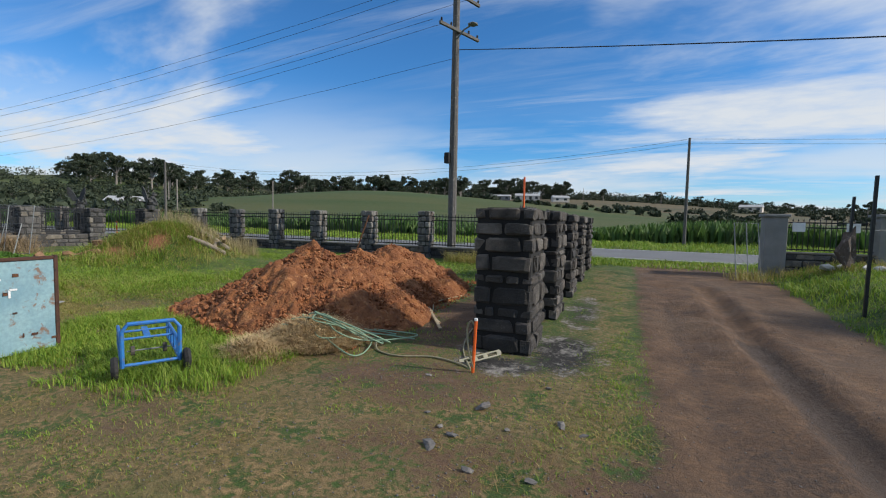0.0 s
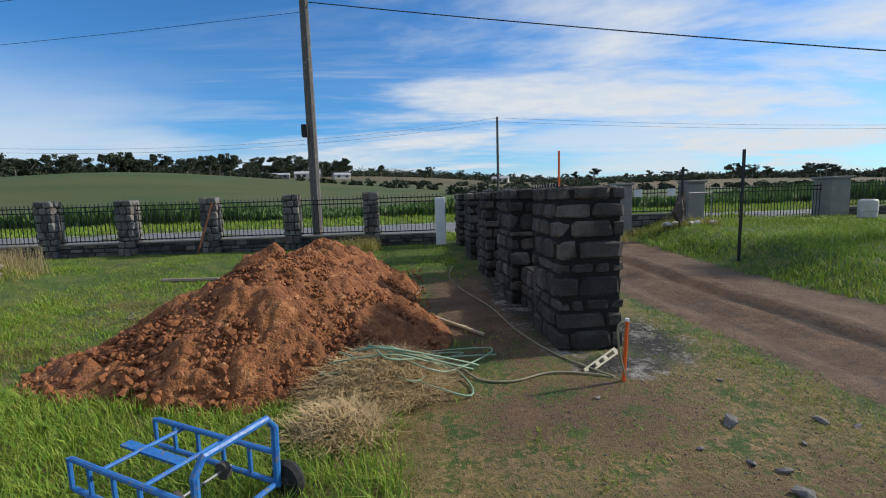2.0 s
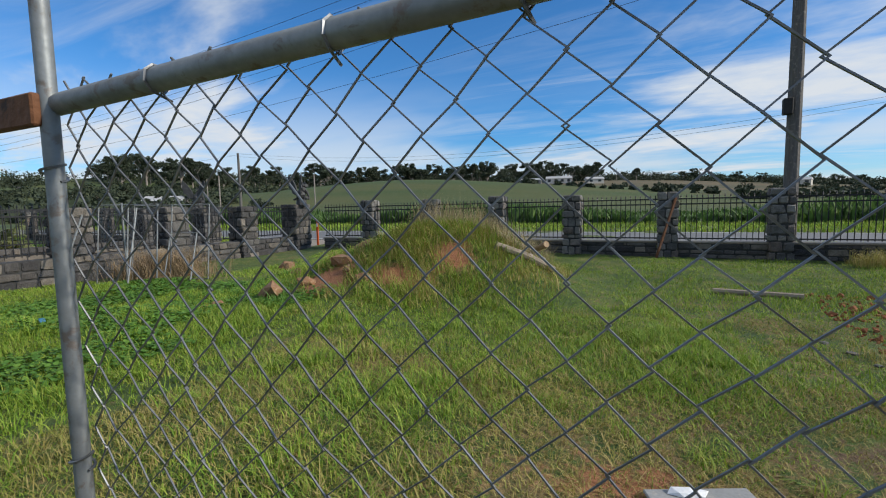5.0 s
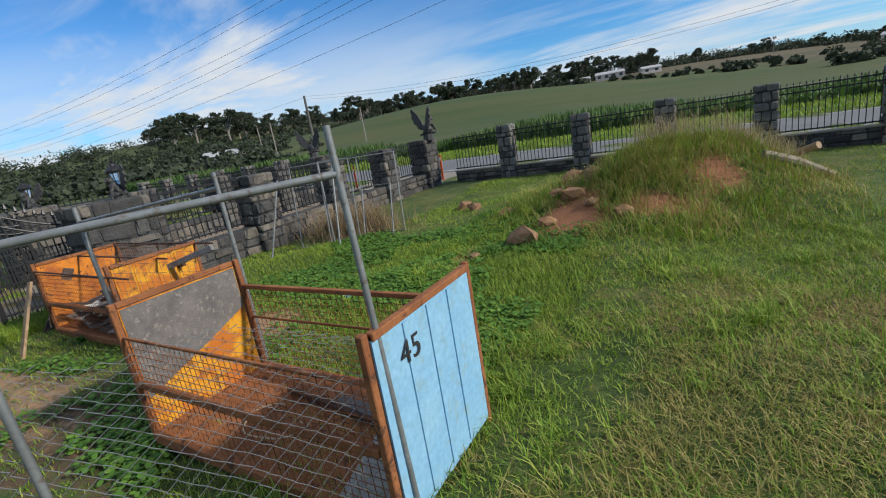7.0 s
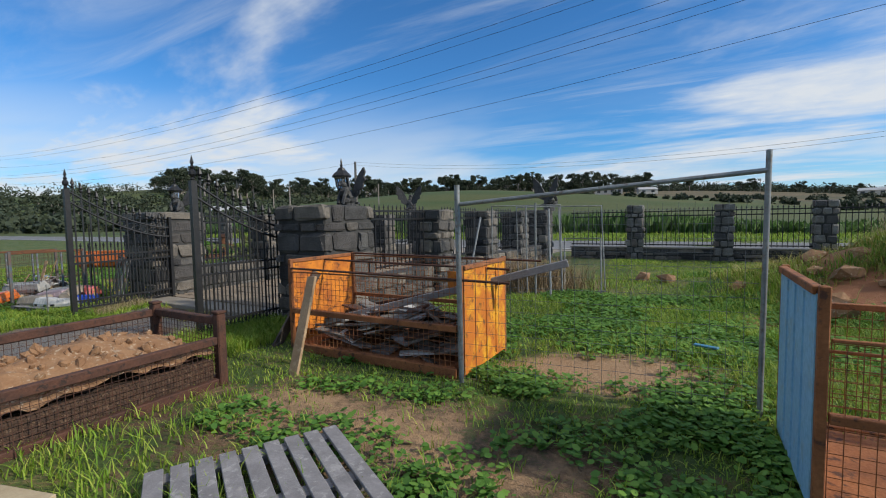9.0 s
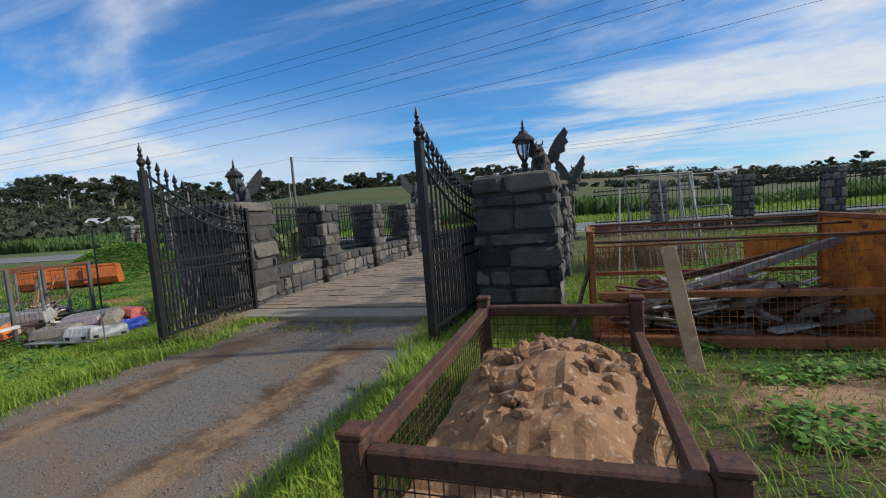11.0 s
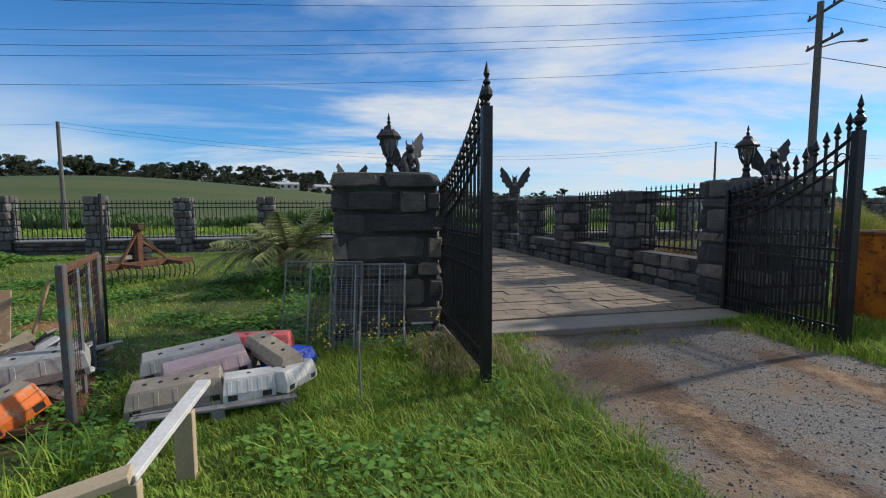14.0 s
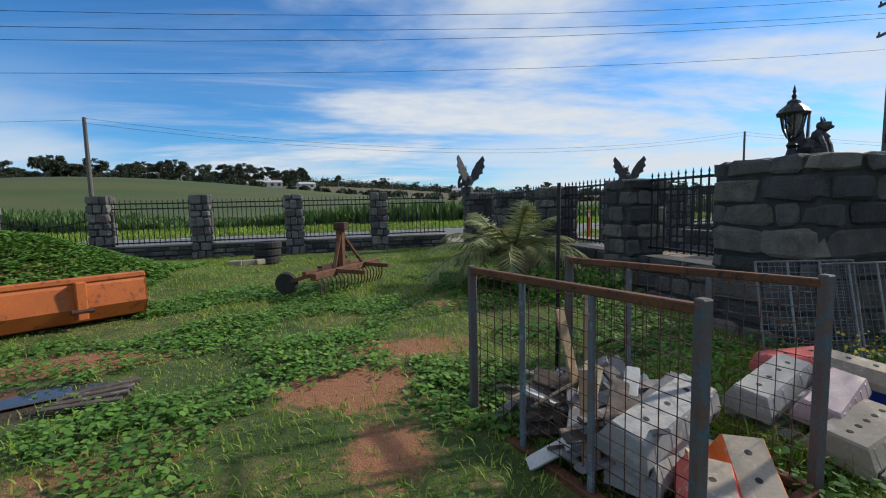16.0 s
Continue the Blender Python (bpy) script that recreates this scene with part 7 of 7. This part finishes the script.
# ---------------------------------------------------------------- the far eastern gateway
for x0, w0_, tall in ((3.95, 0.5, 1.93), (6.35, 0.55, 1.95), (11.35, 0.7, 1.95)):
    z0 = top(x0 + 0.2, 14.6)
    t = thing("rendered_pier", "grey cement-rendered square gate pier with a flat cap", "pier", (x0, 14.4, z0), group="rendered gate piers")
    part("shaft", MB().box((0, 0, -0.1), (w0_, w0_, tall - z0 - 0.05), ch=0.01), "render_grey", t)
    part("cap", MB().box((-0.05, -0.05, tall - z0 - 0.05), (w0_ + 0.05, w0_ + 0.05, tall - z0 + 0.03), ch=0.015), "render_grey", t)
low_wall(4.45, 6.35, 14.55, 14.8, 0.95, "stone", "mortar", "low dark stone wall under railings beside the eastern gate", faces="sn")
low_wall(12.05, 20.0, 14.55, 14.8, 0.95, "stone", "mortar", "low dark stone wall under railings beside the eastern gate", faces="sn")
rail_panel((4.45, 14.67), (6.35, 14.67), 0.98, 1.85)
rail_panel((12.05, 14.67), (16.0, 14.67), 0.98, 1.85)
rail_panel((16.0, 14.67), (20.0, 14.67), 0.98, 1.85)
rail_panel((6.9, 14.75), (11.35, 14.75), 0.55, 1.80, "closed black iron sliding gate of the eastern driveway")
for x in (4.75, 5.9):
    single("small_sign", MB().box((-0.14, -0.01, -0.12), (0.14, 0.01, 0.12)), "white_paint", "small plain white notice on the railings", "sign", (x, 14.62, 1.62), group="notices on the railings")
sp_ = thing("star_picket", "tall black steel picket standing on the grass verge", "post", (4.29, 9.55, top(4.29, 9.55)))
part("shaft", MB().beam((0, 0, -0.2), (0.02, 0, 2.5 - top(4.29, 9.55)), 0.045, 0.045), "iron", sp_)
sp2 = thing("star_picket", "black steel post wrapped with dead creeper", "post", (5.3, 13.2, top(5.3, 13.2)))
part("shaft", MB().beam((0, 0, -0.2), (0.05, 0, 1.75), 0.05, 0.05), "iron", sp2)
part("creeper", MB().lump((0, 0, 0.45), (0.16, 0.16, 0.5), 3, 2, 0.5), "wood_dark", sp2, "dead tangled creeper")
tl = thing("chain_link_fence", "sagging black chain-link fence on the eastern verge", "fence", (4.29, 9.55, top(4.3, 9.6)), -24)
part("top_wire", MB().tube([(0, 0, 1.0), (4, 0, 1.05), (8, 0, 1.1)], 0.004, 4), "wire", tl)
part("chain_link", chain_link(7.5, 1.05, 0.07, 0.0014), "iron", tl)
fr_ = thing("leaning_gate", "galvanised pipe gate frame propped by the rendered pier", "gate", (6.0, 13.9, top(6.0, 13.9)), 10)
part("pipe_frame", MB().tube([(0, 0, 0), (0.9, 0, 0), (0.9, 0, 0.95), (0, 0, 0.95)], 0.018, 7, closed=True), "galv", fr_)
gate_frame((3.25, 13.9), (3.85, 14.15), 1.5, -8, "galvanised mesh frame leaning beside the rendered pier", (0.5,))
for k in range(5):
    single("loose_block", MB().lump((0, 0, 0.06), (0.18, 0.12, 0.09), k, 1, 0.3), "white_plastic", "pale lump of rubble on the grassy verge", "rubble", (5.0 + 0.35 * k, 13.3 + 0.2 * (k % 2), top(5.5, 13.4)), 40 * k, "verge rubble")
brl = thing("barrel", "white plastic barrel lying near the far gate", "barrel", (11.6, 13.4, top(11.6, 13.4)))
part("drum", MB().lathe([(0.20, 0), (0.24, 0.06), (0.25, 0.3), (0.24, 0.55), (0.20, 0.6)], n=14), "white_plastic", brl)
pm = thing("palm", "tall palm with hanging fronds at the eastern edge", "palm", (11.9, 10.3, top(11.9, 10.3)))
stem, lv, lf = MB(), [], []
for k in range(30):
    frond(stem, lv, lf, Vector((0, 0, 4.6)), k * 2.4, rp.uniform(1.2, 1.7), rp.uniform(0.0, 1.4), rp.uniform(0.8, 2.6), 0.2, 200 + k)
part("trunk", MB().tube([(0, 0, -0.2), (0.05, 0, 2.4), (0, 0, 4.7)], [0.28, 0.22, 0.2], 10), "wood_dark", pm)
part("stalk", stem, "gum", pm)
mb = MB()
mb.v, mb.f = [tuple(p) for p in lv], lf
part("foliage", mb, "gum", pm)
# wire fence frame and stacked pipes at the drive's edge
st2 = thing("timber_post", "thick weathered post with a rusty lump at the drive edge", "post", (7.1, 5.9, top(7.1, 5.9)))
part("shaft", MB().box((-0.09, -0.09, -0.1), (0.09, 0.09, 0.95), ch=0.015), "wood_dark", st2)
part("machine_lump", MB().lump((-0.3, 0.2, 0.55), (0.28, 0.2, 0.22), 5, 2, 0.4), "rust_dark", st2, "rusty engine part")


# ---------------------------------------------------------------- houses far off
def house(x, y, w, d, h, turn, roof_h, label, wall="house_wall"):
    z = float(land(x, y))
    t = thing("house", label, "house", (x, y, z), turn, "far houses")
    part("wall", MB().box((-w / 2, -d / 2, -1), (w / 2, d / 2, h)), wall, t)
    mb = MB().add([(-w / 2 - 0.4, -d / 2 - 0.4, h), (w / 2 + 0.4, -d / 2 - 0.4, h), (w / 2 + 0.4, d / 2 + 0.4, h), (-w / 2 - 0.4, d / 2 + 0.4, h), (-w / 2, 0, h + roof_h), (w / 2, 0, h + roof_h)],
                  [(0, 1, 5, 4), (2, 3, 4, 5), (1, 2, 5), (3, 0, 4), (3, 2, 1, 0)])
    part("roof", mb, "roof", t)
    for k in range(max(2, int(w / 4))):
        xx = -w / 2 + (k + 0.5) * w / max(2, int(w / 4))
        part("window", MB().box((xx - 0.9, -d / 2 - 0.04, 0.8), (xx + 0.9, -d / 2, h - 0.5)), "dark_glass", t)
    return t


house(-63, 300, 16, 8, 3.0, 12, 1.6, "low white house with pale roof on the far slope")
house(-82, 302, 14, 7, 2.6, 8, 1.2, "long grey shed on the far slope", "render_grey")
house(-40, 290, 10, 6, 2.5, 20, 1.4, "small white building among far fields")
house(-150, 96, 11, 7, 2.6, 40, 1.6, "low grey house among the western trees", "render_grey")
house(70, 330, 12, 7, 2.8, -20, 1.5, "pale farm house among the far trees")
for x, y in ((-98, 74), (-86, 92), (-120, 88), (-190, 240), (-150, 262), (-30, 330), (20, 340)):
    t = thing("power_pole", "slim grey pole on the far slope", "power pole", (x, y, float(land(x, y))), group="far poles")
    part("shaft", MB().tube([(0, 0, -0.5), (0, 0, 8.5)], 0.14, 6), "trunk_far", t)


# ---------------------------------------------------------------- grass, weeds and tall dead stalks
rg = np.random.default_rng(101)


def scatter(n, x0, x1, y0, y1, weight):
    x, y = rg.uniform(x0, x1, n), rg.uniform(y0, y1, n)
    k = rg.random(n) < weight(x, y)
    return x[k], y[k]


def bare(x, y):
    """How far the soil lies open at a place, 0 to 1."""
    b = np.zeros_like(x)
    for key, f_ in (("soil", 1.0), ("red", 1.0), ("sand", 1.0), ("gravel", 1.15), ("ash", 1.1), ("mud", 1.0)):
        b = np.maximum(b, MAT[key](x, y) * f_)
    b = np.maximum(b, (np.abs(x + 22.7) < 2.15) * (y > 4.0) * 1.0)
    b = np.maximum(b, (heap_z(x, y) > 0.03) * 1.0)
    b = np.maximum(b, (x > 0.85) * (x < 4.0) * 0.95)
    return np.clip(b, 0, 1)


def patchy(x, y, s, seed=0.0):
    return np.array([noise.noise(Vector((a * s, b * s, seed))) for a, b in zip(x, y)])


def sward(name, n, x0, x1, y0, y1, hmin, hmax, w, mat, label, weight, lean=0.7, tufts=5, seed=0, spread=0.035):
    x, y = scatter(n, x0, x1, y0, y1, weight)
    p = patchy(x, y, 0.55, seed)
    hh = (hmin + (hmax - hmin) * np.clip(0.45 + p * 0.9, 0, 1)) * rg.uniform(0.6, 1.25, len(x))
    x, y, hh = np.repeat(x, tufts), np.repeat(y, tufts), np.repeat(hh, tufts)
    x = x + rg.normal(0, spread, len(x))
    y = y + rg.normal(0, spread, len(x))
    v, f = blades(np.column_stack([x, y]), hh * rg.uniform(0.6, 1.15, len(x)), w * rg.uniform(0.7, 1.3, len(x)), rg.uniform(0.1, lean * 1.6, len(x)), None, seed + 1)
    return tagged(new(name, array_mesh(name, v, f, mat)), label, "grass", kind="stuff")


def lush(x, y):
    return np.clip(1.15 - 1.35 * bare(x, y), 0, 1)


def dryness(x, y):
    return MAT["dry"](x, y)


# sparse half-dry turf of the eastern yard, close to the camera
sward("short_turf", 26000, -10.8, 0.9, 0.6, 7.5, 0.012, 0.035, 0.0028, "grass_brown", "short trodden half-dry grass", lambda x, y: lush(x, y) * np.clip(0.25 + dryness(x, y), 0, 1) * 0.9, 1.3, 5, 3, 0.05)
sward("short_turf", 15000, -10.8, 0.9, 0.6, 7.5, 0.02, 0.06, 0.0028, "grass", "short green grass in patches", lambda x, y: lush(x, y) * np.clip(0.5 + patchy(x, y, 0.5, 3) * 2.0, 0, 1), 1.0, 5, 5, 0.045)
# thick green grass round the trolley, heap foot and middle yard
sward("green_grass", 9000, -6.8, -2.9, 2.2, 5.2, 0.05, 0.17, 0.0038, "grass", "thick green grass round the trolley", lambda x, y: lush(x, y) * np.clip(0.35 + 1.5 * step(-x, 3.3, 4.4) - 0.6 * step(y, 4.6, 5.2), 0, 1) * np.clip(step(y, 2.2, 3.3) * 1.6 + patchy(x, y, 1.3, 81) * 1.2, 0, 1), 0.9, 6, 7)
sward("green_grass", 30000, -18.0, -1.6, 5.5, 14.2, 0.03, 0.10, 0.005, "grass", "green grass of the middle yard", lambda x, y: lush(x, y) * 0.85, 0.9, 4, 9, 0.06)
sward("green_grass", 15000, -16.0, -8.0, 2.4, 8.5, 0.03, 0.10, 0.004, "grass", "uneven green grass", lambda x, y: lush(x, y) * np.clip(0.95 - 0.9 * dryness(x, y) * (y < 5.5) * (x > -11.5) + patchy(x, y, 0.7, 8), 0, 1), 1.3, 5, 11, 0.055)
sward("short_turf", 11000, -12.5, -7.0, 2.3, 6.5, 0.03, 0.075, 0.0032, "grass_dry", "yellowing trodden grass", lambda x, y: np.clip(1.2 - 0.9 * bare(x, y), 0, 1) * np.clip(1.25 - step(y, 4.6, 6.5), 0, 1), 1.5, 5, 12, 0.06)
sward("green_grass", 5000, -16.0, -13.2, 6.6, 11.0, 0.08, 0.22, 0.006, "weed", "dark rank weeds on the mound", lambda x, y: np.clip(0.2 + patchy(x, y, 1.2, 4) * 3, 0, 1) * np.clip(1.1 - 1.5 * MAT["red"](x, y), 0, 1), 1.0, 5, 14, 0.07)
# grass by the stillages and the gate drive
sward("green_grass", 17000, -21.3, -13.2, 0.6, 7.2, 0.04, 0.13, 0.004, "grass", "green grass round the stillages", lambda x, y: lush(x, y) * 0.9, 0.9, 5, 13, 0.045)
sward("green_grass", 20000, -27.2, -23.7, 0.3, 4.4, 0.05, 0.15, 0.0038, "grass", "lush green grass beside the gate drive", lambda x, y: lush(x, y), 0.9, 5, 15, 0.045)
sward("green_grass", 7000, -21.7, -20.2, 0.4, 4.2, 0.06, 0.17, 0.004, "grass", "rank green grass beside the gate", lambda x, y: lush(x, y), 0.8, 5, 17, 0.045)
sward("green_grass", 26000, -36.0, -25.2, 3.0, 14.2, 0.03, 0.09, 0.0045, "grass", "short green grass of the western yard", lambda x, y: lush(x, y) * 0.9, 1.0, 4, 19, 0.06)
sward("verge_grass", 13000, -45, 9, 14.9, 17.9, 0.08, 0.22, 0.011, "grass", "green roadside verge", lambda x, y: ((x < -26.1) | (x > -19.4)).astype(float), 0.8, 3, 21, 0.1)
sward("verge_grass", 13000, -60, 30, 24.8, 33, 0.1, 0.35, 0.02, "grass", "bright green verge across the road", lambda x, y: np.ones_like(x), 0.8, 3, 23, 0.15)
sward("verge_grass", 9000, 3.9, 12, 6, 14.4, 0.06, 0.2, 0.007, "grass", "green grass of the eastern verge", lambda x, y: np.ones_like(x), 0.9, 4, 25, 0.07)
# rank tufts standing out of the short turf, and pale dead straw lying about
sward("grass_tufts", 1500, -16.0, -7.2, 2.3, 9.0, 0.07, 0.20, 0.0042, "grass", "rank green tufts in the middle yard", lambda x, y: lush(x, y) * np.clip(0.2 + patchy(x, y, 1.1, 41) * 3, 0, 1), 1.2, 22, 41, 0.055)
sward("grass_tufts", 900, -14.0, -6.5, 2.3, 8.0, 0.05, 0.13, 0.0036, "grass_dry", "yellowed tufts in the middle yard", lambda x, y: lush(x, y) * np.clip(0.2 + patchy(x, y, 1.0, 47) * 3, 0, 1), 1.5, 22, 43, 0.06)
sward("grass_tufts", 3600, -6.8, 0.9, 0.7, 6.5, 0.012, 0.036, 0.0030, "grass_brown", "trodden tufts of brown half-dry grass", lambda x, y: lush(x, y) * np.clip(0.35 + patchy(x, y, 1.6, 51) * 3, 0, 1), 3.0, 24, 45, 0.07)
sward("grass_tufts", 1500, -6.5, 0.9, 0.7, 12.0, 0.02, 0.065, 0.0032, "grass", "green tufts in the trodden yard", lambda x, y: lush(x, y) * np.clip(patchy(x, y, 0.8, 55) * 4, 0, 1), 1.2, 20, 47, 0.05)
sward("grass_tufts", 800, -27.2, -24.0, 0.3, 4.4, 0.08, 0.22, 0.0042, "grass", "rank tufts beside the gate drive", lambda x, y: lush(x, y) * np.clip(0.2 + patchy(x, y, 1.3, 61) * 3, 0, 1), 1.1, 22, 49, 0.05)
lx, ly = scatter(14000, -10.5, 0.8, 0.7, 6.5, lambda x, y: np.clip(0.2 + patchy(x, y, 0.9, 71) * 2.5, 0, 1) * (heap_z(x, y) < 0.02) * (MAT["ash"](x, y) < 0.5))
v, f = blades(np.column_stack([lx, ly]), rg.uniform(0.006, 0.016, len(lx)), rg.uniform(0.0014, 0.003, len(lx)), rg.uniform(3.0, 9.0, len(lx)), None, 51)
tagged(new("straw_litter", array_mesh("straw_litter", v, f, "grass_pale")), "dead straw lying about on the trodden ground", "straw", kind="stuff")
# the overgrown mound and its dead stalks
sward("mound_grass", 10000, -15.6, -10.2, 7.0, 12.0, 0.12, 0.34, 0.005, "grass_dry", "long rough grass on the mound", lambda x, y: np.clip(1.5 * bump_at(x, y, -12.8, 9.4, 2.0, 1.8) - 0.15, 0, 1) * np.clip(1.2 - 1.3 * MAT["red"](x, y), 0, 1), 1.2, 4, 27, 0.06)
sward("mound_grass", 7000, -15.6, -10.2, 7.0, 12.0, 0.15, 0.30, 0.005, "grass", "long green grass on the mound", lambda x, y: np.clip(1.4 * bump_at(x, y, -13.2, 9.0, 2.0, 1.6) - 0.1, 0, 1) * np.clip(1.1 - 1.5 * MAT["red"](x, y), 0, 1), 1.0, 4, 29, 0.06)
sward("dead_stalks", 900, -13.2, -10.8, 9.4, 11.4, 0.45, 0.85, 0.003, "grass_pale", "tall pale dead grass stalks on the mound", lambda x, y: np.ones_like(x), 0.35, 6, 31, 0.06)
sward("dead_stalks", 220, -25.0, -24.2, 3.2, 4.0, 0.10, 0.26, 0.003, "grass_pale", "tuft of dead grass under the gate leaf", lambda x, y: np.ones_like(x), 0.8, 8, 33, 0.03)
sward("dead_stalks", 420, -24.3, -21.2, 3.45, 4.02, 0.03, 0.09, 0.003, "grass_dry", "thin weeds along the edge of the paving", lambda x, y: np.clip(0.3 + patchy(x, y, 1.7, 91) * 3, 0, 1), 1.4, 9, 53, 0.05)
sward("dead_stalks", 380, 3.0, 6.6, 13.0, 14.3, 0.15, 0.5, 0.006, "grass_dry", "rank dry weeds at the foot of the eastern gateway", lambda x, y: np.clip(0.4 + patchy(x, y, 1.5, 95) * 3, 0, 1), 0.8, 7, 57, 0.08)
sward("dead_stalks", 240, -5.0, -3.6, 13.4, 14.2, 0.2, 0.5, 0.004, "grass_dry", "rank grass at the foot of the fence", lambda x, y: np.ones_like(x), 0.7, 6, 35, 0.06)


def weeds(name, n, x0, x1, y0, y1, size, weight, label, seed, h=0.07):
    """Low plants with broad rounded leaves."""
    x, y = scatter(n, x0, x1, y0, y1, weight)
    m = 5
    x, y = np.repeat(x, m) + rg.normal(0, 0.03, len(x) * m), np.repeat(y, m) + rg.normal(0, 0.03, len(x) * m)
    z = zat(x, y) + rg.uniform(0.01, h, len(x))
    a, tl_ = rg.uniform(0, math.tau, len(x)), rg.uniform(-0.5, 0.5, len(x))
    s = size * rg.uniform(0.6, 1.3, len(x))
    c = np.column_stack([x, y, z])
    u = np.column_stack([np.cos(a), np.sin(a), tl_]) * s[:, None]
    w_ = np.column_stack([-np.sin(a), np.cos(a), rg.uniform(-0.4, 0.4, len(x))]) * s[:, None] * 0.8
    v = np.stack([c - u, c - u * 0.3 - w_, c + u * 0.6 - w_ * 0.75, c + u, c + u * 0.6 + w_ * 0.75, c - u * 0.3 + w_], 1).reshape(-1, 3)
    return tagged(new(name, array_mesh(name, v, np.arange(len(v)).reshape(-1, 6), "weed")), label, "weeds", kind="stuff")


def clumpy(s, seed, lo=-0.05):
    return lambda x, y: np.clip((patchy(x, y, s, seed) - lo) * 4, 0, 1) * np.clip(1.1 - 1.2 * bare(x, y), 0, 1)


weeds("broad_weeds", 9000, -18.2, -13.5, 3.2, 8.2, 0.024, clumpy(0.9, 2.0, -0.2), "patches of low broad-leaved weeds", 1)
weeds("broad_weeds", 7500, -19.0, -15.0, 1.4, 3.6, 0.022, clumpy(1.6, 4.0, -0.1), "low broad-leaved weeds on bare soil", 2)
weeds("broad_weeds", 15000, -32.5, -26.0, 3.2, 9.5, 0.020, clumpy(0.9, 7.0, -0.12), "carpet of low broad-leaved weeds", 3)
weeds("broad_weeds", 7000, -36.0, -32.0, 8.0, 12.5, 0.03, lambda x, y: np.ones_like(x) * 0.9, "weeds over the western mound", 4)
weeds("broad_weeds", 2500, -27.5, -24.4, 1.6, 5.2, 0.02, clumpy(1.3, 9.0, 0.0), "weeds at the foot of the gate pier", 5, 0.12)
for cx_, cy_, rx_, ry_ in ((-8.6, 5.6, 0.9, 0.35), (-7.3, 6.1, 0.7, 0.3), (-8.2, 4.4, 0.8, 0.4), (-9.6, 3.6, 0.9, 0.4), (-10.6, 5.0, 0.8, 0.4), (-9.3, 7.2, 0.9, 0.5), (-7.4, 8.4, 0.8, 0.4)):
    k = 1300
    an, ra = rg.uniform(0, math.tau, k), np.sqrt(rg.random(k)) * (0.6 + 0.6 * rg.random(k))
    pxy = np.column_stack([cx_ + rx_ * ra * np.cos(an), cy_ + ry_ * ra * np.sin(an)])
    v, f = blades(pxy, rg.uniform(0.015, 0.05, k), rg.uniform(0.002, 0.004, k), rg.uniform(1.0, 4.5, k), None, int(-cx_ * 10))
    tagged(new("dry_thatch", array_mesh("dry_thatch", v, f, "grass_brown")), "patch of dry brown thatch in the green grass", "dry grass", kind="stuff")
rc = rg.uniform(0, 1, (60, 2))
fl = [(-25.9 + 1.2 * a, 3.5 + 0.9 * b, top(-25.5, 3.8) + 0.15 + 0.2 * ((a * 7) % 1)) for a, b in rc]
v, f = cloud_of_leaves(fl, [[0.05]] * 60, 3, 0.012, 12, 1, 0.9)
tagged(new("small_flowers", array_mesh("small_flowers", v, f, "flower")), "tiny yellow flowers among the weeds by the gate", "flowers", kind="stuff")

# loose stones of the gate drive and trodden soil
gxs, gys = rg.uniform(-24.6, -21.0, 5200), rg.uniform(0.2, 4.0, 5200)
keep = MAT["gravel"](gxs, gys) > 0.4
gxs, gys = gxs[keep], gys[keep]
ox, oy = rg.uniform(0.6, 4.2, 900), rg.uniform(2.0, 10, 900)
gxs, gys = np.concatenate([gxs, ox, rg.uniform(-1.4, 0.3, 500)]), np.concatenate([gys, oy, rg.uniform(4.2, 9.5, 500)])
gxs, gys = np.concatenate([gxs, rg.uniform(-2.5, 0.9, 1600), rg.uniform(-7.2, -5.8, 700)]), np.concatenate([gys, rg.uniform(1.6, 5.0, 1600), rg.uniform(4.4, 7.5, 700)])
oct_ = np.array([(1, 0, 0), (-1, 0, 0), (0, 1, 0), (0, -1, 0), (0, 0, 1), (0, 0, -1)], float)
tri_ = np.array([(0, 2, 4), (2, 1, 4), (1, 3, 4), (3, 0, 4), (2, 0, 5), (1, 2, 5), (3, 1, 5), (0, 3, 5)])
sz = rg.uniform(0.003, 0.009, (len(gxs), 1)) * rg.uniform(0.6, 1.4, (len(gxs), 3))
aa = rg.uniform(0, math.tau, len(gxs))
loc_ = oct_[None] * sz[:, None, :] * rg.uniform(0.7, 1.2, (len(gxs), 6, 1))
rx_ = loc_[..., 0] * np.cos(aa)[:, None] - loc_[..., 1] * np.sin(aa)[:, None]
ry_ = loc_[..., 0] * np.sin(aa)[:, None] + loc_[..., 1] * np.cos(aa)[:, None]
v = np.stack([rx_ + gxs[:, None], ry_ + gys[:, None], loc_[..., 2] + (zat(gxs, gys) + 0.003)[:, None]], -1).reshape(-1, 3)
f = (np.arange(len(gxs))[:, None, None] * 6 + tri_[None]).reshape(-1, 3)
tagged(new("loose_gravel", array_mesh("loose_gravel", v, f, "rock_grey")), "loose grey gravel on the gate drive", "gravel", kind="stuff")
